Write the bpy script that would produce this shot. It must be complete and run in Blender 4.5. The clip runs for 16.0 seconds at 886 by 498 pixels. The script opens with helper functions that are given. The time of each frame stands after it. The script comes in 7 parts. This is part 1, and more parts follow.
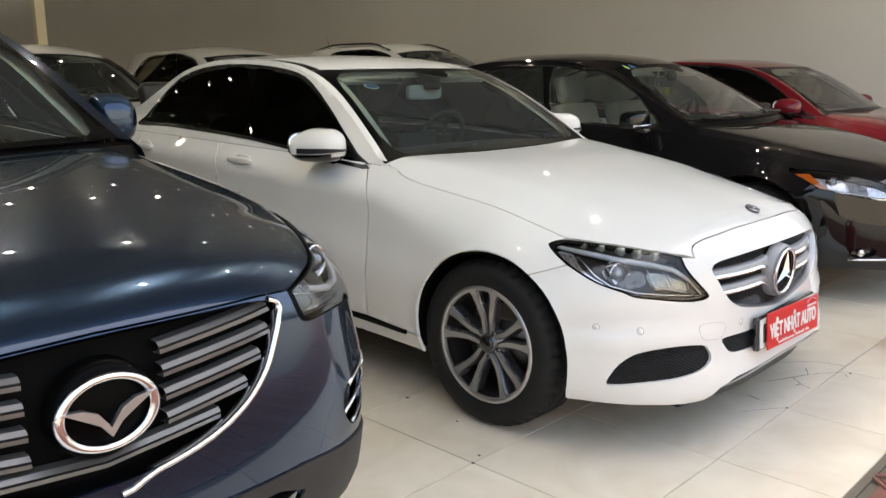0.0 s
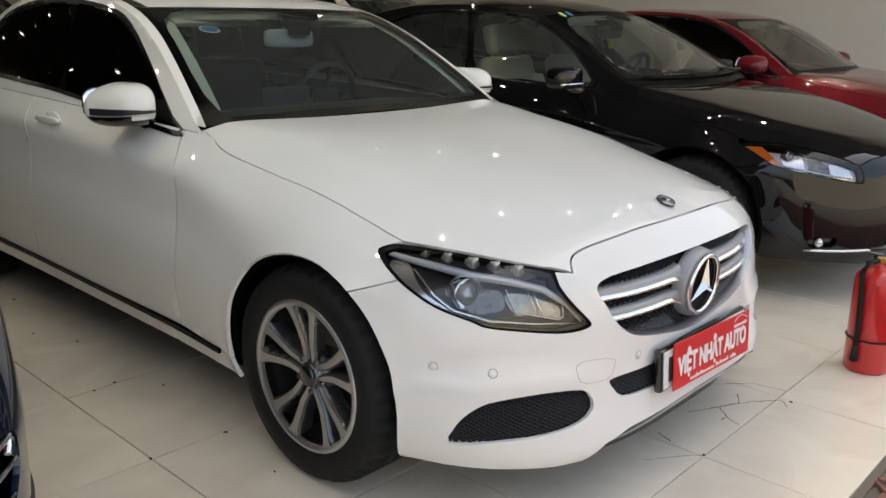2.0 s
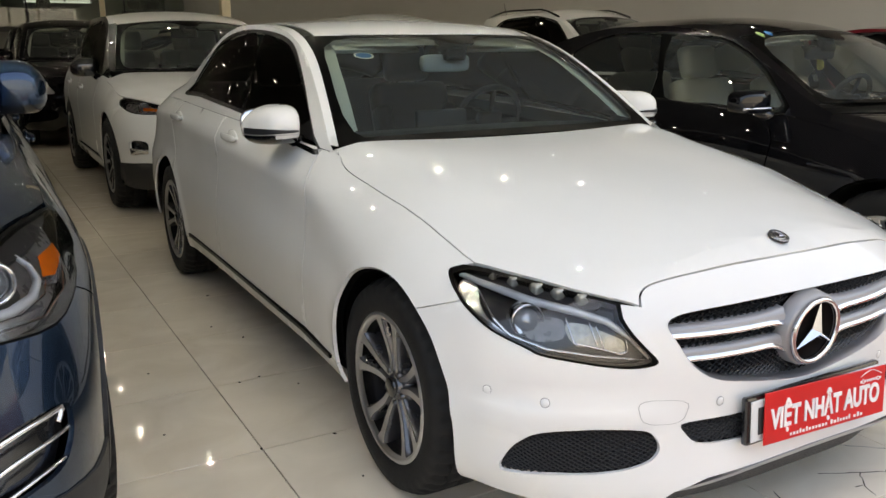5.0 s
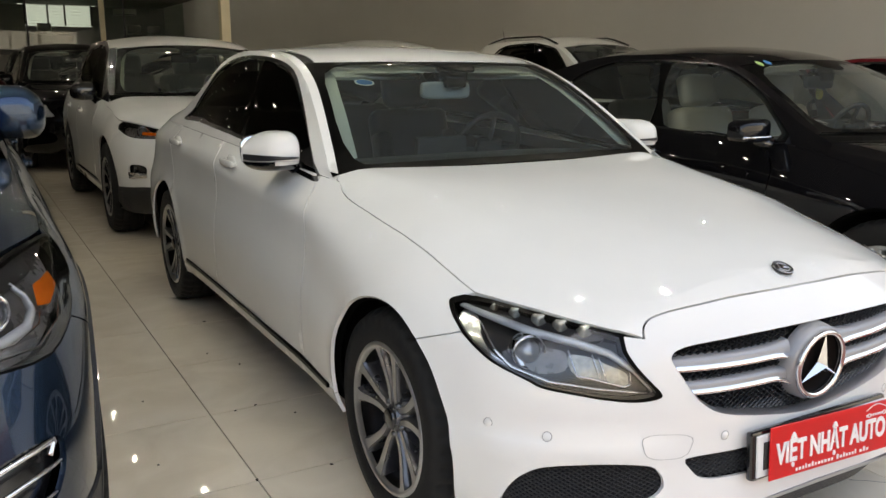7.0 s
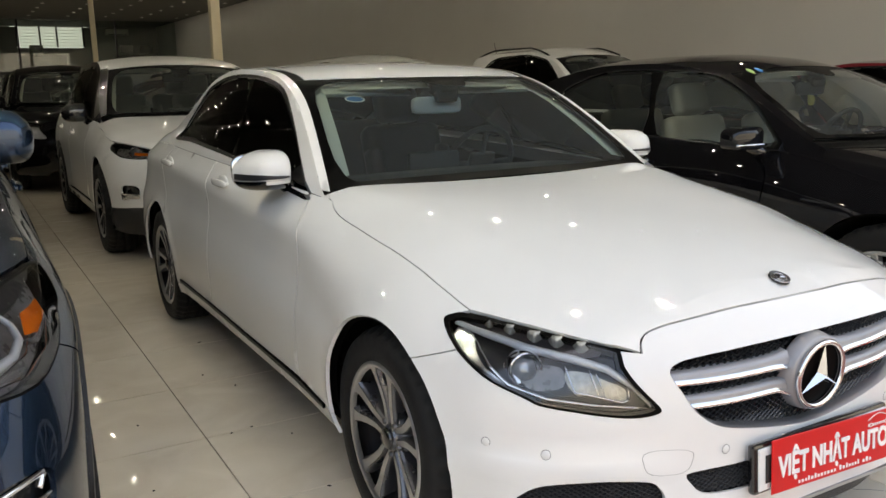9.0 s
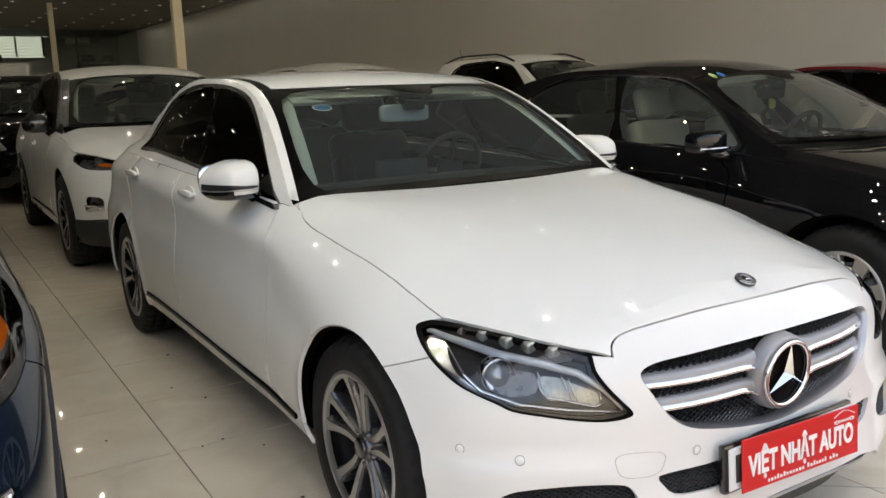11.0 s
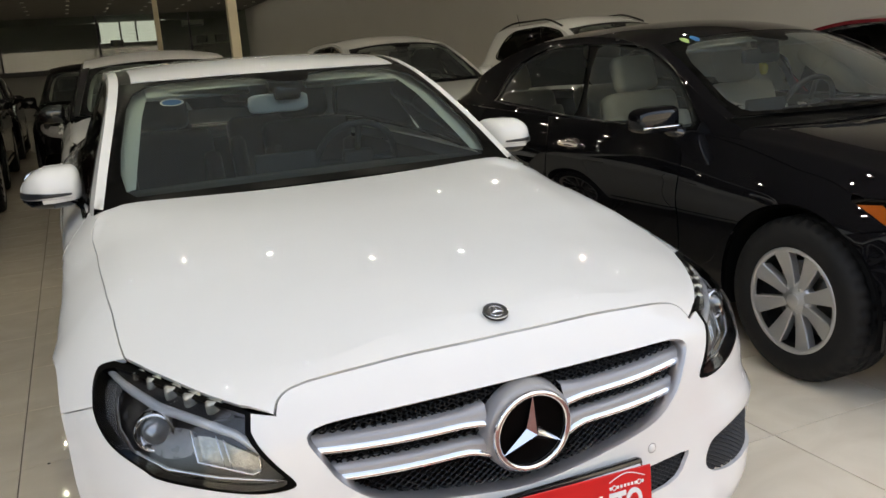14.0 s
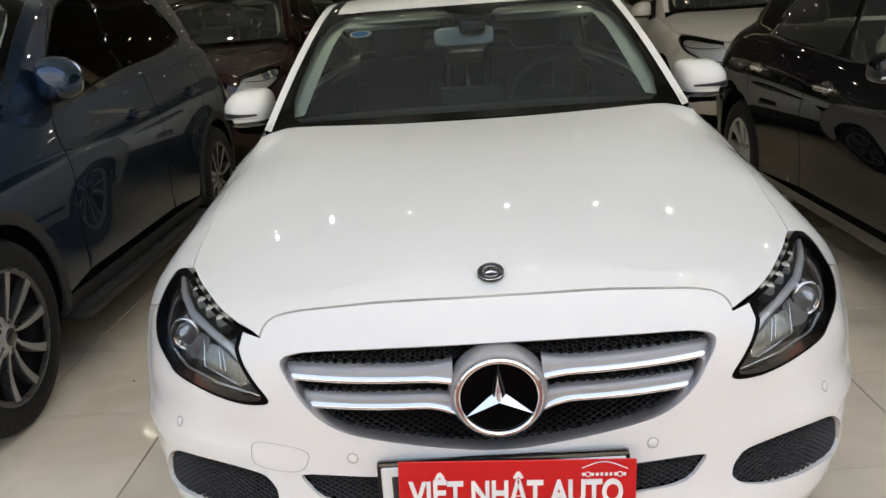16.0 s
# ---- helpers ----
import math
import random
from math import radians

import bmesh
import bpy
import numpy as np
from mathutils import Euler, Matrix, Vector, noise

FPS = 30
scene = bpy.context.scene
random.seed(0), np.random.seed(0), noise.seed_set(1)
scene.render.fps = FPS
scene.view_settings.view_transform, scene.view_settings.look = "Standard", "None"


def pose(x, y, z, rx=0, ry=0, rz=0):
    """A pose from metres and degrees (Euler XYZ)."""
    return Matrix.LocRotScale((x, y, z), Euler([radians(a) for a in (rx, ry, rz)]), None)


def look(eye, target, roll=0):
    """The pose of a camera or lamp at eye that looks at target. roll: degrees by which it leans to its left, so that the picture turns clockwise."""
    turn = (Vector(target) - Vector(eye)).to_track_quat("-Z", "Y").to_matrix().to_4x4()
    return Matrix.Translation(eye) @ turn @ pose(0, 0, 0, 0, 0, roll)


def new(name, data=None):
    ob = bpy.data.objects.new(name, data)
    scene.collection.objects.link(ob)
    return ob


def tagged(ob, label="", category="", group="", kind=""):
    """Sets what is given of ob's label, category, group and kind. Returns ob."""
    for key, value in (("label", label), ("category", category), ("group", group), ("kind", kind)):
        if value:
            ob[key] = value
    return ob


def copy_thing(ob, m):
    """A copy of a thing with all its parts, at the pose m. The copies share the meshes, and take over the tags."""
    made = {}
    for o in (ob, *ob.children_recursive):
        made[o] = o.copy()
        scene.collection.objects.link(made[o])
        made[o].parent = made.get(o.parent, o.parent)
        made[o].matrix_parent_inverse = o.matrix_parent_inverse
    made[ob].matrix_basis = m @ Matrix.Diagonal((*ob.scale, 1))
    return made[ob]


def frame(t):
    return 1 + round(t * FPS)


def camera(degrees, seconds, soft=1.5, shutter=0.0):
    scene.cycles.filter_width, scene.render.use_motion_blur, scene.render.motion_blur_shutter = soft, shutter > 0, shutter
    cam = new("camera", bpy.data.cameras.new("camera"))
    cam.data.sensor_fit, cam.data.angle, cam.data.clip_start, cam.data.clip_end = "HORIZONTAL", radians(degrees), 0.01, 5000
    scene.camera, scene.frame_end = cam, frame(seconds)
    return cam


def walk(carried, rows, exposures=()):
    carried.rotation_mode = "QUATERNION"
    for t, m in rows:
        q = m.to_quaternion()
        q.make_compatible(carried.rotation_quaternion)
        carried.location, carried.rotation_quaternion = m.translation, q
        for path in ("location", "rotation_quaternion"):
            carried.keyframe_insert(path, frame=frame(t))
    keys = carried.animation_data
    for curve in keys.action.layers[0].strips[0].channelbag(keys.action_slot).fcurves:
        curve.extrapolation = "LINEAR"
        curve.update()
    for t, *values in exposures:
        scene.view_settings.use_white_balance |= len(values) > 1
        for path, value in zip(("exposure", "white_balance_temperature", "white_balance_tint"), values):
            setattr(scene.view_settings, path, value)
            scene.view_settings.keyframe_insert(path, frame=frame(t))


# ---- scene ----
cam = camera(55.9, 16.0)

PATH = [
    (0, (-3.163, -1.971, 1.335), (-1.754, -0.614, 0.918), -0.4),
    (0.5, (-2.899, -1.918, 1.292), (-1.464, -0.588, 0.873), -0.6),
    (1, (-2.644, -1.938, 1.303), (-1.229, -0.599, 0.849), 0.6),
    (1.5, (-2.404, -1.839, 1.278), (-0.984, -0.521, 0.781), 1.4),
    (2, (-2.241, -1.781, 1.313), (-0.827, -0.47, 0.783), 0.8),
    (2.5, (-2.084, -1.799, 1.275), (-0.801, -0.373, 0.708), 1.0),
    (3, (-2.0, -1.825, 1.266), (-0.829, -0.327, 0.643), -0.4),
    (3.5, (-2.035, -1.877, 1.281), (-0.92, -0.344, 0.645), -1.5),
    (4, (-2.035, -1.963, 1.3), (-0.974, -0.374, 0.708), -1.3),
    (4.5, (-1.893, -2.084, 1.314), (-0.928, -0.409, 0.801), -0.3),
    (7, (-1.884, -2.052, 1.327), (-0.912, -0.356, 0.901), 0.2),
    (7.5, (-1.878, -2.051, 1.333), (-0.916, -0.347, 0.923), -0.3),
    (8, (-1.869, -2.043, 1.333), (-0.903, -0.339, 0.93), -0.8),
    (8.5, (-1.863, -2.036, 1.334), (-0.892, -0.334, 0.934), -0.9),
    (11, (-1.869, -2.035, 1.341), (-0.822, -0.375, 0.956), -1.6),
    (11.5, (-1.711, -2.109, 1.337), (-0.717, -0.411, 0.976), 0.5),
    (12, (-1.587, -2.13, 1.343), (-0.632, -0.412, 0.972), -0.4),
    (12.5, (-1.425, -2.052, 1.359), (-0.484, -0.332, 0.966), -0.8),
    (13, (-1.259, -2.046, 1.37), (-0.317, -0.328, 0.969), -2.1),
    (13.5, (-1.019, -2.163, 1.36), (-0.155, -0.408, 0.943), -2.6),
    (14, (-0.794, -2.195, 1.36), (-0.028, -0.403, 0.912), -4.2),
    (14.5, (-0.59, -2.164, 1.375), (0.011, -0.319, 0.892), -3.1),
    (15, (-0.42, -2.249, 1.368), (-0.174, -0.341, 0.823), -3.9),
    (15.5, (-0.215, -2.364, 1.378), (-0.228, -0.451, 0.793), -5.8),
    (16, (-0.035, -2.327, 1.371), (-0.107, -0.411, 0.802), -4.1),
]
EXPOSURES = [(0.0, 2.86, 7800, 5), (0.8, 2.68, 7800, 5), (2.0, 2.46, 7800, 5), (3.0, 2.55, 7800, 5), (4.0, 2.75, 7800, 5), (13.0, 2.75, 7800, 5), (14.5, 2.60, 7800, 5), (16.0, 2.58, 7800, 5)]
walk(cam, [(t, look(eye, target, roll)) for t, eye, target, roll in PATH], EXPOSURES)
# ---- sky, sun and exposure ----
world = bpy.data.worlds.new("world")
scene.world = world
world.use_nodes = True
wn = world.node_tree.nodes
sky = wn.new("ShaderNodeTexSky")
sky.sky_type = "NISHITA"
sky.sun_disc = False
sky.sun_elevation, sky.sun_rotation = radians(62), radians(20)
sky.air_density, sky.dust_density, sky.ozone_density = 0.8, 7.0, 1.0
wn["Background"].inputs["Strength"].default_value = 0.123
world.node_tree.links.new(sky.outputs["Color"], wn["Background"].inputs["Color"])
sun = new("sun", bpy.data.lights.new("sun", "SUN"))
sun.data.energy, sun.data.angle, sun.data.color = 1.1, radians(12), (1.0, 0.96, 0.90)
sun.matrix_basis = look((0, 0, 0), (0.2, -0.42, -0.88))
# ---- curves and car surfaces ----
def spline(*pts):
    """A smooth curve through (x, y) pairs that never overshoots."""
    xs = np.array([p[0] for p in pts], float)
    ys = np.array([p[1] for p in pts], float)
    if len(xs) < 3:
        return lambda v: float(np.interp(v, xs, ys))
    h = np.diff(xs)
    dl = np.diff(ys) / h
    m = np.zeros(len(xs))
    for i in range(1, len(xs) - 1):
        if dl[i - 1] * dl[i] > 0:
            a, b = 2 * h[i] + h[i - 1], h[i] + 2 * h[i - 1]
            m[i] = (a + b) / (a / dl[i - 1] + b / dl[i])
    m[0], m[-1] = dl[0], dl[-1]
    xs, ys, h, m = xs.tolist(), ys.tolist(), h.tolist(), m.tolist()

    def f(v):
        if v <= xs[0]:
            return ys[0]
        if v >= xs[-1]:
            return ys[-1]
        i = 0
        while v > xs[i + 1]:
            i += 1
        t = (v - xs[i]) / h[i]
        return ys[i] * (1 + 2 * t) * (1 - t) ** 2 + h[i] * m[i] * t * (1 - t) ** 2 + ys[i + 1] * t * t * (3 - 2 * t) + h[i] * m[i + 1] * t * t * (t - 1)
    return f


class Shell:
    """A car's outer surface: front axle at y = 0, nose towards -y, wheels on z = 0.
    s runs from the nose's middle (0) round the corner (1), along the side in metres, and round the tail; s < 0 is the -x side."""

    def __init__(self, yc, yr, nose, n_f, tail, n_r, low, zm, top, roll, k, rail, crown, bow, hood, plan=None, bulge=0.10, taper=0.045, hood_s=1.545, hood_back=0.475, ridge=0.0, power=2.3, arches=(), brow=0.0):
        self.power, self.arches, self.brow = power, arches, brow
        self.ridge, self.taper, self.hood_s, self.hood_back = ridge, taper, hood_s, hood_back
        self.yc, self.yr, self.nose, self.n_f, self.tail, self.n_r = yc, yr, nose, n_f, tail, n_r
        self.low, self.zm, self.top, self.roll, self.k = low, zm, top, roll, k
        self.rail, self.crown, self.bow, self.hood_mid, self.plan, self.bulge = rail, crown, bow, hood, plan or (lambda s: 1.0), bulge
        self.sr = 1 + yr - yc
        self.end = self.sr + 1
    def wid(self, a, z):
        zt = self.top(a)
        if z <= self.zm:
            w = self.low(z)
        else:
            v = (z - self.zm) / max(zt - self.zm, 0.04)
            w = self.low(self.zm)
            if v <= 1:
                w -= self.roll(a) * v ** self.power
            else:
                w -= self.roll(a) + self.k * (z - zt) + self.bulge * (z - zt) ** 2
        if self.ridge and a > 1.0 and z <= zt:
            zc = zt - 0.11 + 0.012 * (a - 1.1)
            w += self.ridge * min(1.0, (a - 1.0) / 0.55) * (math.exp(-((z - zc) / 0.05) ** 2) - 0.9 * math.exp(-((z - zc + 0.16) / 0.09) ** 2)) * min(1.0, (zt - z) / 0.05)
        f = min(1.0, max(0.0, (z - zt) / 0.09))
        return w * self.plan(a) * (1 - self.taper * max(0.0, a - 2.6) ** 1.5 * f * f * (3 - 2 * f))

    def pt(self, s, z):
        x, y, z = self.plain(s, z)
        for y0, z0, r in self.arches:
            d = math.hypot(y - y0, z - z0) - r
            if abs(d) < 0.07:
                x += math.copysign(0.009 * math.exp(-(d / 0.024) ** 2), x)
        return (x, y, z)

    def sculpt(self, a, z):
        """The bumper's folded brow over the side intakes, with a hollow above it."""
        if not self.brow or not 0.28 < a < 0.74 or not 0.36 < z < 0.60:
            return 1.0
        e = math.sin(math.pi * (a - 0.28) / 0.46) ** 0.7
        c = 0.430 - 0.5 * (a - 0.46) ** 2
        return 1 + self.brow * e * (math.exp(-((z - c) / 0.016) ** 2) - 0.7 * math.exp(-((z - c - 0.062) / 0.030) ** 2))

    def plain(self, s, z):
        a, sg = abs(s), (1.0 if s >= 0 else -1.0)
        w = self.wid(a, z)
        if a < 1:
            f, n, d = a * math.pi / 2, self.n_f(z), self.yc - self.nose(z)
            c, q = math.cos(f), math.sin(f)
            r = (q ** n + c ** n) ** (-1 / n) * self.sculpt(a, z)
            return (sg * w * r * q, self.yc - d * r * c, z)
        if a <= self.sr:
            return (sg * w, self.yc + a - 1, z)
        f, n, d = min(1.0, a - self.sr) * math.pi / 2, self.n_r(z), self.tail(z) - self.yr
        c, q = math.cos(f), math.sin(f)
        r = (abs(q) ** n + abs(c) ** n) ** (-1 / n)
        return (sg * w * r * abs(c), self.yr + d * r * q, z)

    def side(self, y, z):
        """(s, z) of the point of the +x side at that y."""
        if y >= self.yr:
            n, d = self.n_r(z), self.tail(z) - self.yr
            q = min(1.0, (y - self.yr) / d)
            return (self.sr + math.atan2(q, max(1e-6, 1 - q ** n) ** (1 / n)) / (math.pi / 2), z)
        if y >= self.yc:
            return (1 + y - self.yc, z)
        n, d = self.n_f(z), self.yc - self.nose(z)
        c = min(1.0, (self.yc - y) / d)
        return (math.atan2(max(0.0, 1 - c ** n) ** (1 / n), c) / (math.pi / 2), z)

    def front(self, x, z):
        """(s, z) of the point of the front at that x."""
        s = abs(x)
        n, a = self.n_f(z), 0.4
        for _ in range(4):
            q = min(0.9999, s / self.wid(a, z))
            a = math.atan2(q, (1 - q ** n) ** (1 / n)) / (math.pi / 2)
        return (math.copysign(a, x), z)

    def rear(self, x, z):
        n, a = self.n_r(z), self.sr + 0.5
        for _ in range(3):
            c = min(0.9999, abs(x) / self.wid(a, z))
            a = self.sr + math.atan2((1 - c ** n) ** (1 / n), c) / (math.pi / 2)
        return (math.copysign(a, x), z)

    def hood(self, q, s):
        """The bonnet: q from -1 to 1 across between the wings' edges at s."""
        a = self.pt(s, self.top(s))
        y0 = self.nose(self.top(0))
        ym = y0 + (self.hood_back - y0) * (s / self.hood_s) ** 1.5
        u = s / self.hood_s
        m = 1 - abs(q) ** (2.4 + 7 * u ** 6)
        crease = 0.017 * min(1.0, 1.4 * u) * (min(1.0, (1 - abs(q)) / (0.34 - 0.20 * u)) - (1 - abs(q) ** 2.4))
        return (q * a[0], ym + (a[1] - ym) * q * q, a[2] + (self.hood_mid(ym) - a[2]) * m + crease)

    def roof(self, q, t):
        """The glass and roof between the two roof rails: q from -1 to 1 across, t the rail's y."""
        z = self.rail(t)
        x = self.pt(self.side(t, z)[0], z)[0]
        m = 1 - abs(q) ** 2.2
        return (q * x, t - self.bow(t) * (1 - q * q), z + self.crown(t) * m)


SEDAN = Shell(
    yc=0.05, yr=3.0,
    nose=spline((0.15, -0.73), (0.22, -0.772), (0.34, -0.748), (0.44, -0.741), (0.57, -0.741), (0.66, -0.732), (0.70, -0.716), (0.735, -0.688), (0.765, -0.66), (0.79, -0.625), (0.803, -0.59)),
    n_f=spline((0.2, 3.2), (0.35, 3.24), (0.47, 3.05), (0.55, 2.85), (0.7, 2.46)),
    tail=spline((0.2, 3.80), (0.4, 3.88), (0.6, 3.88), (0.95, 3.80), (1.1, 3.7)), n_r=spline((0.2, 3.0), (0.9, 3.0), (1.2, 2.6)),
    low=spline((0.15, 0.83), (0.22, 0.891), (0.30, 0.918), (0.42, 0.930), (0.52, 0.934), (0.60, 0.930)), zm=0.60, power=2.65,
    plan=spline((0, 1.0), (1.15, 1.0), (1.35, 0.992), (1.7, 0.976), (2.6, 0.974), (3.2, 0.978), (3.7, 0.992), (4.2, 0.985), (5.0, 0.97)),
    top=spline((0, 0.803), (0.2, 0.793), (0.34, 0.765), (0.5, 0.748), (0.67, 0.765), (0.85, 0.81), (1.0, 0.852), (1.3, 0.90), (1.545, 0.935), (1.7, 0.944), (2.5, 0.970), (3.3, 0.990), (4.0, 1.000), (4.6, 0.995), (5.0, 0.97)),
    roll=spline((0, 0.12), (0.5, 0.148), (1.0, 0.190), (1.3, 0.184), (1.65, 0.134), (2.0, 0.115), (3.0, 0.098), (4.0, 0.13), (5.0, 0.13)),
    k=0.46, bulge=0.0,
    rail=spline((0.55, 0.905), (0.62, 0.925), (0.69, 0.952), (0.74, 0.988), (1.0, 1.160), (1.187, 1.262), (1.374, 1.332), (1.574, 1.376), (1.85, 1.397), (2.15, 1.402), (2.39, 1.379), (2.58, 1.337), (2.77, 1.252), (3.0, 1.15), (3.35, 1.03), (3.5, 0.985)),
    crown=spline((0.55, 0.0), (1.0, 0.004), (1.4, 0.006), (1.8, 0.024), (2.2, 0.031), (3.2, 0.045), (3.5, 0.012)), bow=spline((0.55, 0.10), (0.9, 0.12), (1.4, 0.195), (2.0, 0.08), (2.4, -0.02), (2.8, -0.08), (3.4, -0.12)),
    hood=spline((-0.59, 0.803), (-0.48, 0.832), (-0.3, 0.868), (0.0, 0.912), (0.3, 0.946), (0.6, 0.966)), ridge=0.021, hood_s=1.635, hood_back=0.600,
    arches=((-0.022, 0.340, 0.356), (2.82, 0.340, 0.356)), brow=0.012,
)

SUV = Shell(
    yc=0.05, yr=2.75,
    nose=spline((0.2, -0.80), (0.32, -0.885), (0.45, -0.905), (0.65, -0.915), (0.80, -0.905), (0.87, -0.885), (0.91, -0.85), (0.935, -0.80), (0.945, -0.76)),
    n_f=spline((0.2, 3.5), (0.55, 3.5), (0.75, 3.05), (0.95, 2.75)),
    tail=spline((0.3, 3.50), (0.5, 3.58), (1.0, 3.55), (1.3, 3.5), (1.6, 3.3)), n_r=spline((0.3, 3.2), (1.0, 3.4), (1.6, 3.0)),
    low=spline((0.2, 0.86), (0.3, 0.905), (0.42, 0.912), (0.55, 0.914), (0.75, 0.920)), zm=0.75,
    top=spline((0, 0.945), (0.2, 0.940), (0.34, 0.93), (0.5, 0.925), (0.67, 0.945), (0.85, 0.98), (1.0, 1.005), (1.3, 1.035), (1.65, 1.06), (2.5, 1.09), (3.3, 1.12), (3.7, 1.14), (4.7, 1.14)),
    roll=spline((0, 0.10), (0.5, 0.12), (1.0, 0.13), (1.3, 0.125), (1.65, 0.11), (2.0, 0.10), (3.0, 0.10), (4.7, 0.12)),
    k=0.38,
    rail=spline((0.40, 1.06), (0.62, 1.16), (0.95, 1.35), (1.25, 1.49), (1.5, 1.56), (1.8, 1.60), (2.4, 1.60), (2.9, 1.57), (3.25, 1.50), (3.45, 1.35), (3.55, 1.2)),
    crown=spline((0.40, 0.0), (0.6, 0.01), (1.3, 0.05), (2.4, 0.06), (3.5, 0.05)), bow=spline((0.40, 0.12), (1.4, 0.10), (2.2, 0.0), (3.2, -0.05), (3.6, -0.10)),
    hood=spline((-0.76, 0.945), (-0.6, 0.985), (-0.3, 1.03), (0.0, 1.06), (0.3, 1.085), (0.6, 1.11)), taper=0.03,
)
CAMRY = Shell(
    yc=0.05, yr=2.9,
    nose=spline((0.15, -0.84), (0.24, -0.90), (0.40, -0.915), (0.55, -0.905), (0.64, -0.885), (0.70, -0.85), (0.735, -0.81), (0.755, -0.76)),
    n_f=spline((0.2, 2.8), (0.47, 2.7), (0.6, 2.5), (0.75, 2.4)),
    tail=spline((0.2, 3.72), (0.4, 3.80), (0.65, 3.80), (1.0, 3.72), (1.1, 3.6)), n_r=spline((0.2, 3.0), (0.9, 3.0), (1.2, 2.6)),
    low=spline((0.15, 0.83), (0.22, 0.875), (0.30, 0.890), (0.45, 0.895), (0.62, 0.910)), zm=0.62,
    top=spline((0, 0.755), (0.2, 0.752), (0.34, 0.745), (0.5, 0.76), (0.67, 0.80), (0.85, 0.85), (1.0, 0.885), (1.3, 0.92), (1.65, 0.95), (2.5, 0.975), (3.3, 0.995), (4.0, 1.015), (4.8, 1.02)),
    roll=spline((0, 0.12), (0.5, 0.15), (1.0, 0.15), (1.3, 0.14), (1.65, 0.11), (2.0, 0.095), (3.0, 0.095), (4.0, 0.12), (4.8, 0.12)),
    k=0.46,
    rail=spline((0.36, 0.95), (0.56, 1.03), (0.89, 1.20), (1.20, 1.325), (1.47, 1.385), (1.8, 1.41), (2.2, 1.405), (2.6, 1.355), (3.0, 1.24), (3.35, 1.09), (3.5, 1.03)),
    crown=spline((0.42, 0.0), (0.62, 0.006), (1.3, 0.05), (2.2, 0.055), (3.2, 0.05), (3.5, 0.012)), bow=spline((0.42, 0.12), (1.4, 0.10), (2.2, 0.0), (2.7, -0.08), (3.4, -0.12)),
    hood=spline((-0.76, 0.755), (-0.6, 0.80), (-0.3, 0.87), (0.0, 0.925), (0.3, 0.965), (0.6, 0.995)),
)
# ---- materials ----
def material(name):
    m = bpy.data.materials.new(name)
    m.use_nodes = True
    nt = m.node_tree
    return m, nt, nt.nodes["Principled BSDF"], nt.links


def simple(name, color, rough=0.5, metal=0.0, coat=0.0, coat_rough=0.03, vary=0.06, scale=8.0, bump=0.0, bump_scale=200.0, ior=1.5, emit=0.0):
    """A surface whose colour and gloss drift a little over it, with fine relief."""
    m, nt, b, ln = material(name)
    tc = nt.nodes.new("ShaderNodeTexCoord")
    no = nt.nodes.new("ShaderNodeTexNoise")
    no.inputs["Scale"].default_value, no.inputs["Detail"].default_value = scale, 5
    ln.new(tc.outputs["Object"], no.inputs["Vector"])
    mix = nt.nodes.new("ShaderNodeMix")
    mix.data_type = "RGBA"
    mix.inputs[6].default_value = (*[c * (1 - vary) for c in color], 1)
    mix.inputs[7].default_value = (*[min(1, c * (1 + vary)) for c in color], 1)
    ln.new(no.outputs["Fac"], mix.inputs[0])
    ln.new(mix.outputs[2], b.inputs["Base Color"])
    rr = nt.nodes.new("ShaderNodeMapRange")
    rr.inputs[3].default_value, rr.inputs[4].default_value = max(0.0, rough * 0.85), min(1.0, rough * 1.15)
    ln.new(no.outputs["Fac"], rr.inputs[0])
    ln.new(rr.outputs[0], b.inputs["Roughness"])
    b.inputs["Metallic"].default_value, b.inputs["IOR"].default_value = metal, ior
    b.inputs["Coat Weight"].default_value, b.inputs["Coat Roughness"].default_value = coat, coat_rough
    if emit:
        b.inputs["Emission Color"].default_value = (*color, 1)
        b.inputs["Emission Strength"].default_value = emit
    if bump:
        n2 = nt.nodes.new("ShaderNodeTexNoise")
        n2.inputs["Scale"].default_value, n2.inputs["Detail"].default_value = bump_scale, 3
        ln.new(tc.outputs["Object"], n2.inputs["Vector"])
        bp = nt.nodes.new("ShaderNodeBump")
        bp.inputs["Strength"].default_value, bp.inputs["Distance"].default_value = bump, 0.004
        ln.new(n2.outputs["Fac"], bp.inputs["Height"])
        ln.new(bp.outputs["Normal"], b.inputs["Normal"])
    return m


